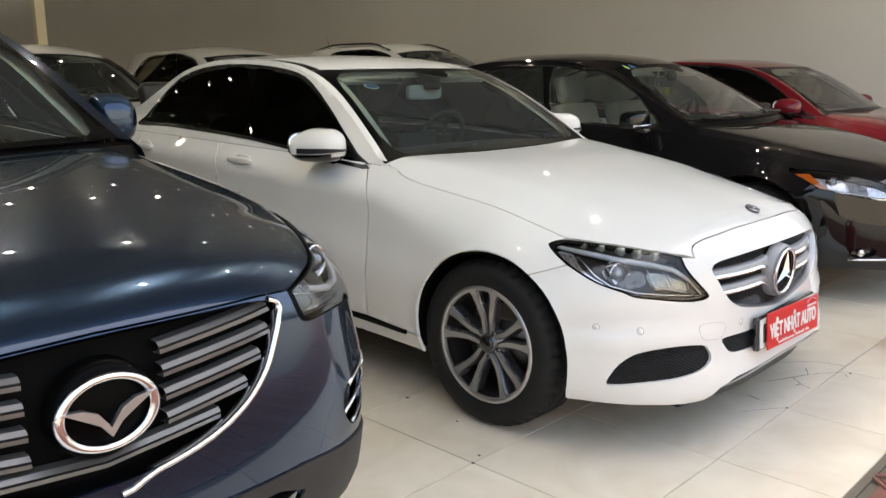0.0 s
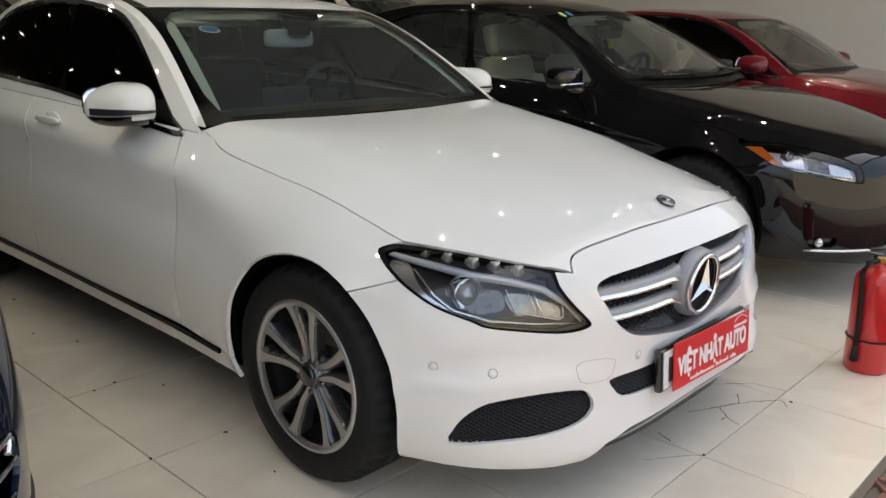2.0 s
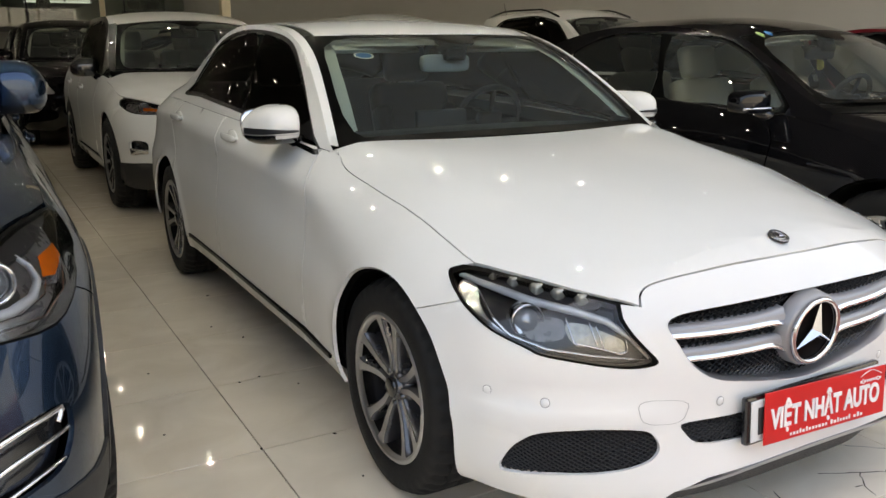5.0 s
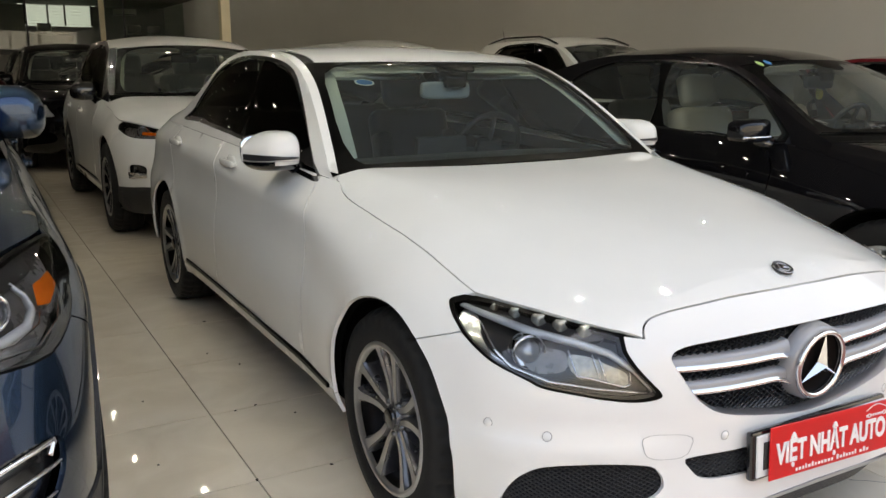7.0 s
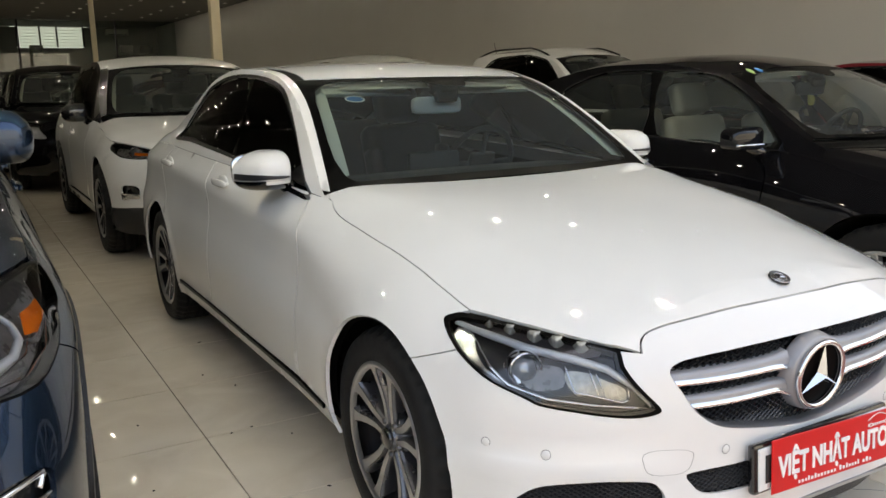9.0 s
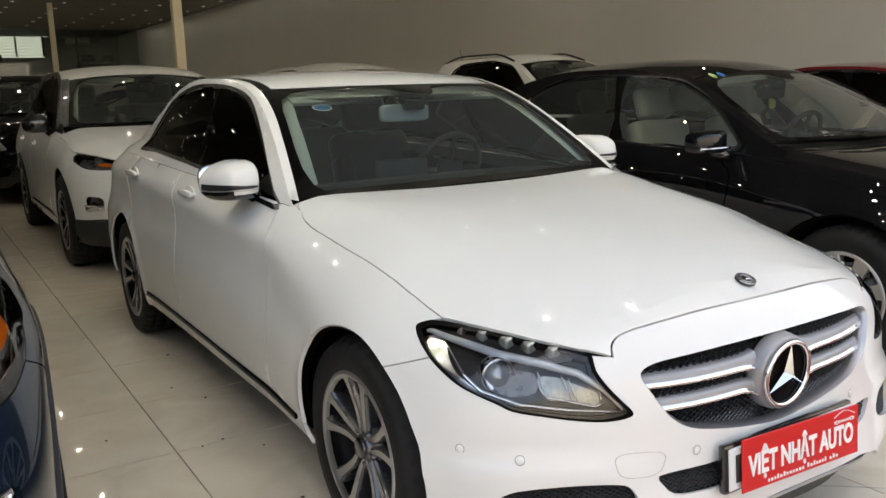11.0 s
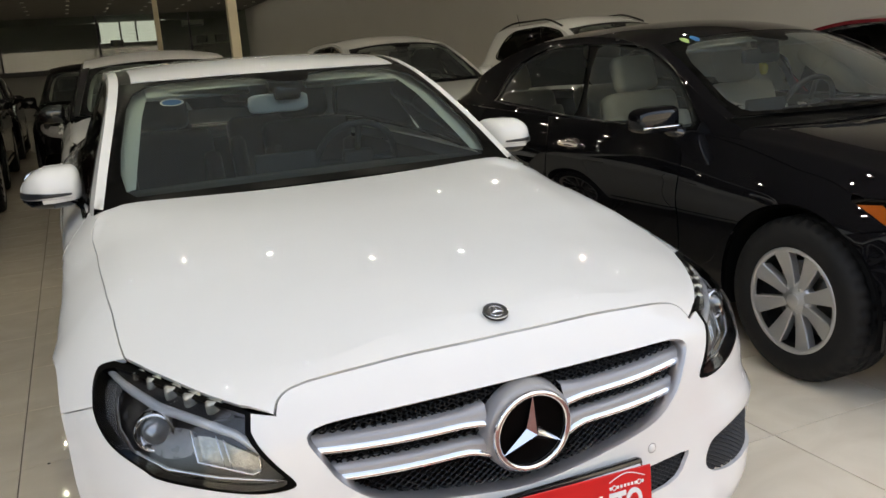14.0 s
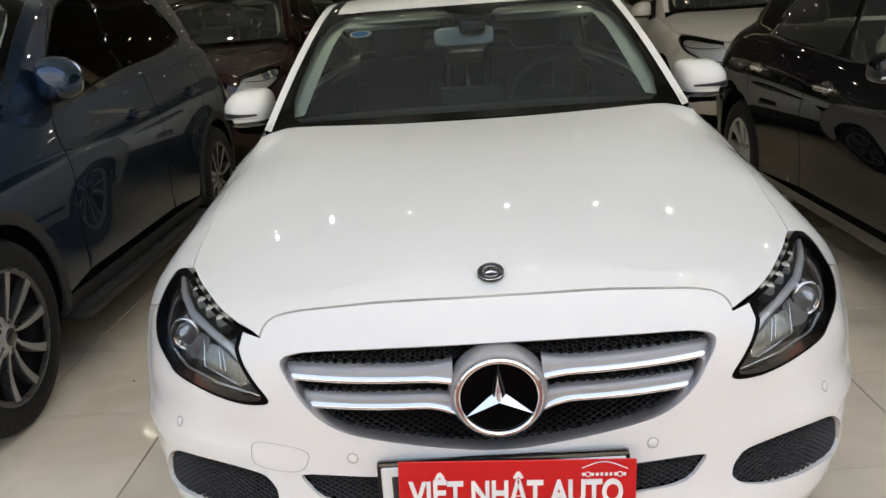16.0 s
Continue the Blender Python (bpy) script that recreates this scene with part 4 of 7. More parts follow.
def build_door_mirror(C, car, sp, sg):
    mx, my, mz, rx, ry, rz = sp["mirror"]
    back = sp.get("mirror_back", 0.45)

    def shape(p):
        p = p.copy()
        if p.y > 0:
            p.y *= back
        if p.x < 0:
            p.x = -abs(p.x) ** 0.45 * 0.9
        p.z *= 1 - (sp.get("mirror_slope", 0.42) if p.z > 0 else 0.12) * max(0, p.x) ** 2
        if p.z < 0:
            p.z = max(p.z, -0.86)
        p.z -= sp.get("mirror_drop", 0.0) * max(0.0, p.x) ** 2
        p.y += sp.get("mirror_sweep", 0.25) * p.x * p.x * (1 if p.y < 0 else 0.4)
        return p
    m = Matrix.Diagonal((sg, 1, 1, 1))
    bm = bmesh.new()
    fs = egg(bm, (mx, my, mz), (rx, ry, rz), sp.get("mirror_pow", 2.8), 28, m, shape=shape)
    bmesh.ops.recalc_face_normals(bm, faces=bm.faces[:])
    for f in bm.faces:
        z = f.calc_center_median().z
        y = f.calc_center_median().y
        f.material_index = 1 if z < mz - 0.46 * rz else 0
    mir = part("door_mirror", bm, [sp.get("mirror_mat", sp["paint"]), M_PIANO], car)
    bm = bmesh.new()
    egg(bm, (mx + 0.01, my + 0.93 * back * ry, mz), (rx * 0.82, 0.012, rz * 0.78), 3.2, 20, m)
    part("mirror_glass", bm, M_CHROME, mir)
    bm = bmesh.new()
    tube(bm, [m @ Vector(p) for p in ((mx - rx * 0.75, my + 0.02, mz - rz * 0.75), (mx - rx * 1.05, my - 0.005, mz - rz * 1.05), (mx - rx * 1.5, my - 0.04, mz - rz * 1.45))], lambda t: 0.028 + 0.01 * t, 10)
    part("mirror_foot", bm, M_PIANO, mir)
    if sp.get("blinker"):
        bm = bmesh.new()
        for i, (h, mt) in enumerate(((0.013, 0), (0.0025, 1))):
            ring = []
            for j in range(15):
                t = j / 14
                x = 1.0 - 1.35 * t
                e = 2.8
                z = -0.10 - 0.12 * t - i * 0.16
                yy = -(max(0, 1 - min(1, abs(x)) ** e - abs(z) ** e)) ** (1 / e)
                p = shape(Vector((x, yy, z)))
                w = h * (1 - 0.75 * t)
                c = Vector((mx + rx * p.x, my + ry * p.y, mz + rz * p.z))
                o = Vector((0.35 if x > 0.6 else 0, -1, 0)).normalized() * 0.004
                ring.append([bm.verts.new(m @ (c + o + Vector((0, 0, w)))), bm.verts.new(m @ (c + o * 1.6)), bm.verts.new(m @ (c + o - Vector((0, 0, w))))])
            for a, b in zip(ring, ring[1:]):
                for k in range(2):
                    f = bm.faces.new((a[k], b[k], b[k + 1], a[k + 1]))
                    f.material_index, f.smooth = mt, True
        bmesh.ops.recalc_face_normals(bm, faces=bm.faces[:])
        part("mirror_indicator", bm, [M_LAMPDARK, M_SATIN], mir, "dark lens with a silver line")


def build_headlamp(C, car, sp, sg):
    lamp = list(sp["lamp"]) if sg > 0 else flip(sp["lamp"])
    cx, cz = (sum(p[i] for p in lamp) / len(lamp) for i in (0, 1))
    kr = sp.get("lens", (0.93, 0.91, 0.007))
    inner = [(cx + (u - cx) * kr[0] - sg * kr[2], cz + (v - cz) * kr[1]) for u, v in lamp]
    bm = bmesh.new()
    patch(bm, C.pt, lamp, 0.03, 0.03, off=0.001, holes=[inner])
    head = part("headlamp", bm, M_FRIT, car, "clear headlamp in a black rim")
    bm = bmesh.new()
    patch(bm, C.pt, inner, 0.03, 0, off=0.003)
    part("lens", bm, M_LENS, head)
    bm = bmesh.new()
    patch(bm, C.pt, inner, 0.03, 0, off=-0.052)
    part("lamp_bowl", bm, sp.get("bowl", M_LAMPGREY), head)
    for s, z, rr in sp["projectors"]:
        p = Vector(C.pt(sg * s, z))
        q = Vector(C.pt(sg * s, z - 0.01)), Vector(C.pt(sg * (s + 0.01), z))
        n = Vector((sg * math.sin(s * 1.2) * 0.6, -1, 0.05)).normalized()
        m = Matrix.Translation(p - n * 0.05) @ n.to_track_quat("X", "Z").to_matrix().to_4x4()
        bm = bmesh.new()
        lathe(bm, [(0.002, 0.030), (rr * 0.35, 0.026), (rr * 0.6, 0.016), (rr * 0.72, 0.0)], 24, m)
        lathe(bm, [(rr * 0.74, 0.0), (rr * 0.78, 0.012), (rr * 0.9, 0.016), (rr, 0.010), (rr * 1.05, -0.02)], 24, m, mat=1)
        bmesh.ops.recalc_face_normals(bm, faces=bm.faces[:])
        part("projector", bm, [M_LENSBALL, M_CHROME], head)
    for nm, loop, off, mt in sp.get("lamp_shapes", ()):
        bm = bmesh.new()
        patch(bm, C.pt, smooth_loop(loop if sg > 0 else flip(loop), 3), 0.02, 0.012, off=off)
        part(nm, bm, mt, head)
    for i, (line, w, mt) in enumerate(sp.get("lamp_lines", ())):
        bm = bmesh.new()
        pts = [Vector(C.pt(sg * s, z)) for s, z in line]
        nn = [Vector((p.x * 0.8, p.y - 0.1, 0.12)).normalized() for p in pts]
        k = 4
        fine = []
        for a in range(len(pts) - 1):
            for t in range(k):
                fine.append((pts[a].lerp(pts[a + 1], t / k), nn[a].lerp(nn[a + 1], t / k)))
        fine.append((pts[-1], nn[-1]))
        tube(bm, [p - n * 0.022 for p, n in fine], lambda t: w * (0.35 + 0.65 * math.sin(math.pi * min(1, 0.15 + 0.8 * t))), 8)
        part("lamp_guide", bm, mt, head)
    for s, z, rr in sp.get("beads", ()):
        bm = bmesh.new()
        p = Vector(C.pt(sg * s, z))
        n = Vector((p.x * 0.8, p.y - 0.1, 0.15)).normalized()
        egg(bm, p - n * 0.02, (rr, rr, rr * 0.85), 4.5, 14)
        part("led_bead", bm, M_FAN, head)
    if "amber" in sp:
        bm = bmesh.new()
        loop = sp["amber"] if sg > 0 else flip(sp["amber"])
        patch(bm, C.pt, loop, 0.03, 0.0, off=-0.012)
        part("indicator", bm, M_AMBER, head, "amber indicator lens")


def build_cabin(C, car, sp):
    zb = C.top(2.0)
    y0, lw = sp["screen"][0] + 0.12, C.low(0.5)
    bm = bmesh.new()
    ring = []
    for y, z, w in ((y0 - 0.05, zb - 0.02, 0.68), (y0 + 0.12, zb + 0.015, 0.72), (y0 + 0.32, zb + 0.005, 0.74), (y0 + 0.42, zb - 0.06, 0.74), (y0 + 0.46, zb - 0.25, 0.74), (y0 + 0.40, zb - 0.5, 0.74)):
        ring.append([bm.verts.new((x * w, y - 0.05 * (1 - x * x), z - 0.02 * abs(x) ** 3)) for x in (-1, -0.75, -0.5, -0.25, 0, 0.25, 0.5, 0.75, 1)])
    for a, b in zip(ring, ring[1:]):
        for i in range(8):
            bm.faces.new((a[i], b[i], b[i + 1], a[i + 1])).smooth = True
    rbox(bm, (0, y0 + 0.42, zb + 0.0), (0.26, 0.03, 0.13), 0.012, 2, Matrix.Translation((0, 0, 0)))
    bmesh.ops.recalc_face_normals(bm, faces=bm.faces[:])
    part("dashboard", bm, M_DASH, car)
    bm = bmesh.new()
    m = Matrix.Translation((0.37, y0 + 0.62 + sp.get("wheel_dy", 0.0), zb - 0.02)) @ Matrix.Rotation(radians(-65), 4, "X")
    ring = [m @ Vector((0.185 * math.cos(a), 0.185 * math.sin(a), 0)) for a in (2 * math.pi * i / 32 for i in range(33))]
    tube(bm, ring, 0.015, 8, cap=False)
    rbox(bm, (0, 0, -0.015), (0.14, 0.12, 0.04), 0.02, 2, m)
    for a in (0, math.pi, -math.pi / 2):
        tube(bm, [m @ Vector((0.05 * math.cos(a), 0.05 * math.sin(a), -0.01)), m @ Vector((0.18 * math.cos(a), 0.18 * math.sin(a), 0))], 0.014, 6)
    part("steering_wheel", bm, sp.get("wheel_mat", M_DASH), car)
    cloth = sp.get("seat_mat", M_SEATDARK)
    for x in (-0.37, 0.37):
        bm = bmesh.new()
        seat(bm, x, y0 + 1.05 + sp.get("seat_dy", 0.0), sp["sill"] + 0.18 + sp.get("seat_up", 0.0))
        part("front_seat", bm, cloth, car, smooth=True)
    bm = bmesh.new()
    for x in (-0.40, 0.40):
        seat(bm, x, y0 + 1.95, sp["sill"] + 0.18 + sp.get("seat_up", 0.0), 0.62, -22)
    part("rear_bench", bm, cloth, car, smooth=True)
    # door linings up to the belt
    for sg in (-1, 1):
        bm = bmesh.new()
        run = np.linspace(1.78, C.sr - 0.25, 14)
        patch(bm, C.pt, [(sg * s, C.top(s) - 0.16) for s in run] + [(sg * s, C.top(s) + sp.get("belt", 0.014)) for s in run[::-1]], 0.08, 0, off=-0.024)
        part("door_lining", bm, M_DASH, car)
    # inner mirror, sun visors and headlining edge
    t0 = sp["screen"][1]
    p = Vector(C.roof(0, t0 - 0.07))
    bm = bmesh.new()
    egg(bm, (p.x - 0.02, p.y + 0.04, p.z - 0.10), (0.122, 0.020, 0.038), 5.0, 20)
    part("inner_mirror", bm, sp.get("inner_mirror", M_DASH), car)
    bm = bmesh.new()
    for w, dy, dz in ((0.15, 0.05, -0.03), (0.11, 0.025, -0.062)):
        rbox(bm, (p.x + 0.015, p.y + dy, p.z + dz), (w, 0.06, 0.06), 0.02, 2, None)
    part("mirror_mount", bm, M_PIANO, car)
    for sg in (-1, 1):
        bm = bmesh.new()
        q = Vector(C.roof(sg * 0.5, t0 + 0.02))
        rbox(bm, (0, 0, 0), (0.40, 0.14, 0.018), 0.008, 2, Matrix.Translation(q + Vector((0, 0.02, -0.05))) @ Matrix.Rotation(radians(20), 4, "X"))
        part("sun_visor", bm, sp.get("lining", M_LINER), car)
    bm = bmesh.new()
    t3 = sp["screen"][2]
    patch(bm, C.roof, [(-0.96, t0 - 0.055), (0.96, t0 - 0.055), (0.96, sp["screen"][3]), (-0.96, sp["screen"][3])], (0.12, 0.1), 0, off=-0.03)
    for sg in (-1, 1):
        patch(bm, C.roof, [(sg * 0.845, sp["screen"][0] + 0.075), (sg * 0.965, sp["screen"][0] + 0.05), (sg * 0.965, t0 + 0.04), (sg * 0.76, t0 + 0.04), (sg * 0.80, t0 - 0.08), (sg * 0.83, t0 - 0.25)], (0.06, 0.1), 0, off=-0.03)
    part("headlining", bm, sp.get("lining", M_LINER), car)


M_FAN = simple("ribbed_lamp_reflector", (0.50, 0.49, 0.43), 0.22, metal=0.5, vary=0.5, scale=45, bump=0.5, bump_scale=90)
M_LENSBALL = simple("projector_glass", (0.42, 0.43, 0.44), 0.03, metal=0.6, coat=1.0)
# ---- panel loops ----
SEDAN_LINES = dict(
    shut_front=[(0, 0.764), (0.157, 0.762), (0.25, 0.753), (0.315, 0.743), (0.346, 0.734), (0.359, 0.727), (0.365, 0.717), (0.365, 0.705), (0.362, 0.691)],
    lamp_up=[(0.402, 0.699), (0.445, 0.710), (0.56, 0.730), (0.618, 0.738), (0.68, 0.745)],
    lamp_out=[(0.722, 0.700), (0.750, 0.724), (0.757, 0.737), (0.736, 0.747)],
    lamp_low=[(0.392, 0.668), (0.374, 0.636), (0.352, 0.600), (0.331, 0.566), (0.341, 0.554), (0.375, 0.551), (0.418, 0.558), (0.467, 0.569), (0.521, 0.580), (0.546, 0.594), (0.606, 0.622), (0.648, 0.649), (0.689, 0.676)],
    shut_side=[(0.722, 0.752), (0.768, 0.767), (0.81, 0.781), (0.854, 0.794), (0.91, 0.810), (0.976, 0.8255), (1.06, 0.8405), (1.16, 0.854), (1.30, 0.872), (1.40, 0.887), (1.475, 0.903), (1.52, 0.918), (1.548, 0.931)],
    door_f=[(1.70, 0.925), (1.672, 0.895), (1.640, 0.862), (1.622, 0.838), (1.606, 0.800), (1.603, 0.735), (1.606, 0.642), (1.598, 0.571), (1.60, 0.5), (1.61, 0.31)],
    door_m=[(2.86, 0.968), (2.815, 0.91), (2.785, 0.83), (2.775, 0.69), (2.762, 0.55), (2.762, 0.45), (2.77, 0.31)],
    door_r=[(3.72, 0.985), (3.70, 0.88), (3.60, 0.74)],
    bottom=[(0.70, 0.197), (0.60, 0.199), (0.50, 0.198), (0.42, 0.188), (0.365, 0.187), (0.318, 0.228), (0.25, 0.249), (0, 0.256)],
    window=[(1.745, 0.938), (1.80, 0.985), (1.965, 1.098), (2.15, 1.208), (2.335, 1.297), (2.535, 1.338), (2.80, 1.359), (3.09, 1.359), (3.325, 1.335), (3.51, 1.288), (3.675, 1.195), (3.815, 1.09), (3.815, 1.046), (3.435, 1.049), (2.803, 1.030), (2.374, 0.998)],
    pane_1=[(1.765, 0.950), (1.81, 0.985), (1.975, 1.092), (2.16, 1.200), (2.34, 1.288), (2.54, 1.330), (2.75, 1.350), (2.62, 1.024), (2.374, 1.006)],
    pane_2=[(2.68, 1.030), (2.83, 1.352), (3.09, 1.350), (3.32, 1.327), (3.50, 1.282), (3.665, 1.19), (3.80, 1.09), (3.80, 1.056), (3.435, 1.057)],
    grille=[(0, 0.686), (0.149, 0.684), (0.262, 0.676), (0.300, 0.668), (0.315, 0.655), (0.313, 0.635), (0.297, 0.600), (0.275, 0.553), (0.237, 0.508), (0.185, 0.483), (0.083, 0.456), (0, 0.445)],
    intake=[(0.602, 0.272), (0.56, 0.353), (0.523, 0.390), (0.48, 0.402), (0.427, 0.407), (0.379, 0.402), (0.343, 0.392), (0.328, 0.362), (0.327, 0.335), (0.345, 0.313), (0.385, 0.299), (0.44, 0.292), (0.50, 0.288), (0.56, 0.276)],
    mouth=[(0, 0.395), (0.174, 0.393), (0.268, 0.400), (0.294, 0.397), (0.268, 0.345), (0.24, 0.333), (0.18, 0.326), (0, 0.325)],
)
WB = 2.82


def remap(C, wb, floor, lines, bottom=0.18):
    """The sedan's panel lines carried over to another surface: between its ground line, waist, belt and roof rail."""
    def one(p):
        s, z = p
        A = SEDAN
        if s <= 1:
            s2, y1, y2 = s, 0, 0
        elif s <= A.sr:
            y1 = A.yc + s - 1
            y2 = y1 if y1 < 0.75 else 0.75 + (y1 - 0.75) * (wb - 0.75) / (WB - 0.75) if y1 < WB else wb + (y1 - WB)
            s2 = C.side(y2, 0.6)[0] if y2 > C.yc else 1 + y2 - C.yc
        else:
            y1, y2, s2 = A.yr, C.yr, C.sr + s - A.sr
        k1, k2 = [bottom, A.zm, A.top(s)], [floor, C.zm, C.top(s2)]
        if s > 1.5 and A.rail(y1) > A.top(s) + 0.02:
            k1.append(A.rail(y1))
            k2.append(C.rail(y2))
        if z > k1[-1]:
            return (s2, k2[-1] + (z - k1[-1]))
        if z < k1[0]:
            return (s2, k2[0] + (z - k1[0]))
        return (s2, float(np.interp(z, k1, k2)))
    return {k: [one(p) for p in v] for k, v in lines.items()}


def loops(C, L, axle, wb, r, ar, sill, floor, **more):
    """All panel loops of a car from its lines."""
    L = dict(L)
    for k in ("shut_front", "lamp_low", "lamp_out", "lamp_up", "shut_side", "door_f", "door_m", "door_r"):
        L[k] = smooth_line(L[k])
    lz, hub, axle = r + more.get("arch_dz", 0.0), axle, axle + more.get("arch_dy", 0.0)
    low = lambda z: math.degrees(math.asin(max(-1, min(1, (z - lz) / ar))))
    a_up = lambda y0, d0, d1, n=20: [C.side(y, z) for y, z in arc(y0, lz, ar, d0, d1, n)]
    top = lambda s0, s1, d=0.0, n=14: [(s0 + (s1 - s0) * i / n, C.top(s0 + (s1 - s0) * i / n) + d) for i in range(n + 1)]
    join = more.get("join", 124)
    sd = sill + 0.09
    tail_s = C.sr + 0.42
    rail_1 = more["rail_end"]
    rail = [C.side(y, C.rail(y)) for y in np.linspace(more["rail_start"], rail_1, 30)]
    df, dm, dr = ([(s, max(z, sd)) for s, z in L[k]] for k in ("door_f", "door_m", "door_r"))
    end_s = L["shut_side"][-1][0]
    sp = dict(
        axle=hub, wb=wb, wheel_r=r, arch_r=ar, sill=sill, floor=floor,
        shut=L["shut_front"] + [(s, z + 0.003) for s, z in L["lamp_up"]] + L["shut_side"],
        lamp=L["lamp_low"] + L["lamp_out"] + L["lamp_up"][::-1],
        bumper=L["shut_front"] + [(L["lamp_up"][0][0], L["lamp_up"][0][1] - 0.002)] * (L["lamp_low"][0][1] < L["shut_front"][-1][1] - 0.01) + L["lamp_low"] + a_up(axle, join, 180 - low(L["bottom"][0][1] + 0.01)) + L["bottom"],
        openings=[smooth_loop(mirror_loop(L["grille"]), 3), soft_loop(L["intake"]), flip(soft_loop(L["intake"])), soft_loop(mirror_loop(L["mouth"]), 1)],
        wing=L["lamp_out"] + L["shut_side"] + top(end_s + 0.003, df[0][0], 0, 5) + df + a_up(axle, low(sd), join - 0.7) + [(s, z + 0.004) for s, z in L["lamp_low"][-1:]],
        door_1=top(df[0][0] + 0.008, dm[0][0] - 0.004, 0, 10) + [(s - 0.004, z) for s, z in dm] + [(s + 0.008, z) for s, z in df[::-1]],
        door_2=top(dm[0][0] + 0.004, dr[0][0] - 0.004, 0, 10) + [(s - 0.004, z) for s, z in dr] + a_up(wb, 128, 180 - low(sd)) + [(s + 0.004, z) for s, z in dm[::-1]],
        quarter=top(dr[0][0] + 0.004, tail_s, 0, 12) + [(tail_s, floor + 0.28)] + [C.side(wb + ar + 0.12, floor + 0.16)] + a_up(wb, low(floor + 0.16), 128) + [(s + 0.004, z) for s, z in dr[::-1]],
        tail_loop=top(tail_s + 0.003, C.end, 0, 8) + [(C.end, floor + 0.10), (tail_s, floor + 0.08), C.side(wb + ar + 0.10, floor + 0.10), C.side(wb + ar + 0.12, floor + 0.155), (tail_s + 0.003, floor + 0.275)],
        sill_loop=[C.side(axle + math.sqrt(ar ** 2 - (lz - sill - 0.02) ** 2) + 0.004, sill + 0.02), C.side(wb - math.sqrt(ar ** 2 - (lz - sill - 0.02) ** 2) - 0.004, sill + 0.03), C.side(wb - math.sqrt(ar ** 2 - (lz - sd) ** 2) - 0.002, sd - 0.006), C.side(axle + math.sqrt(ar ** 2 - (lz - sd) ** 2) + 0.002, sd - 0.006)],
        window=smooth_loop(L["window"], 3), panes=[smooth_loop(L["pane_1"], 3), smooth_loop(L["pane_2"], 3)],
        pillars=rail + top(C.side(rail_1, C.top(C.sr))[0], C.side(more["rail_start"], 0.9)[0], 0.002, 24),
    )
    sp.update(more)
    return sp
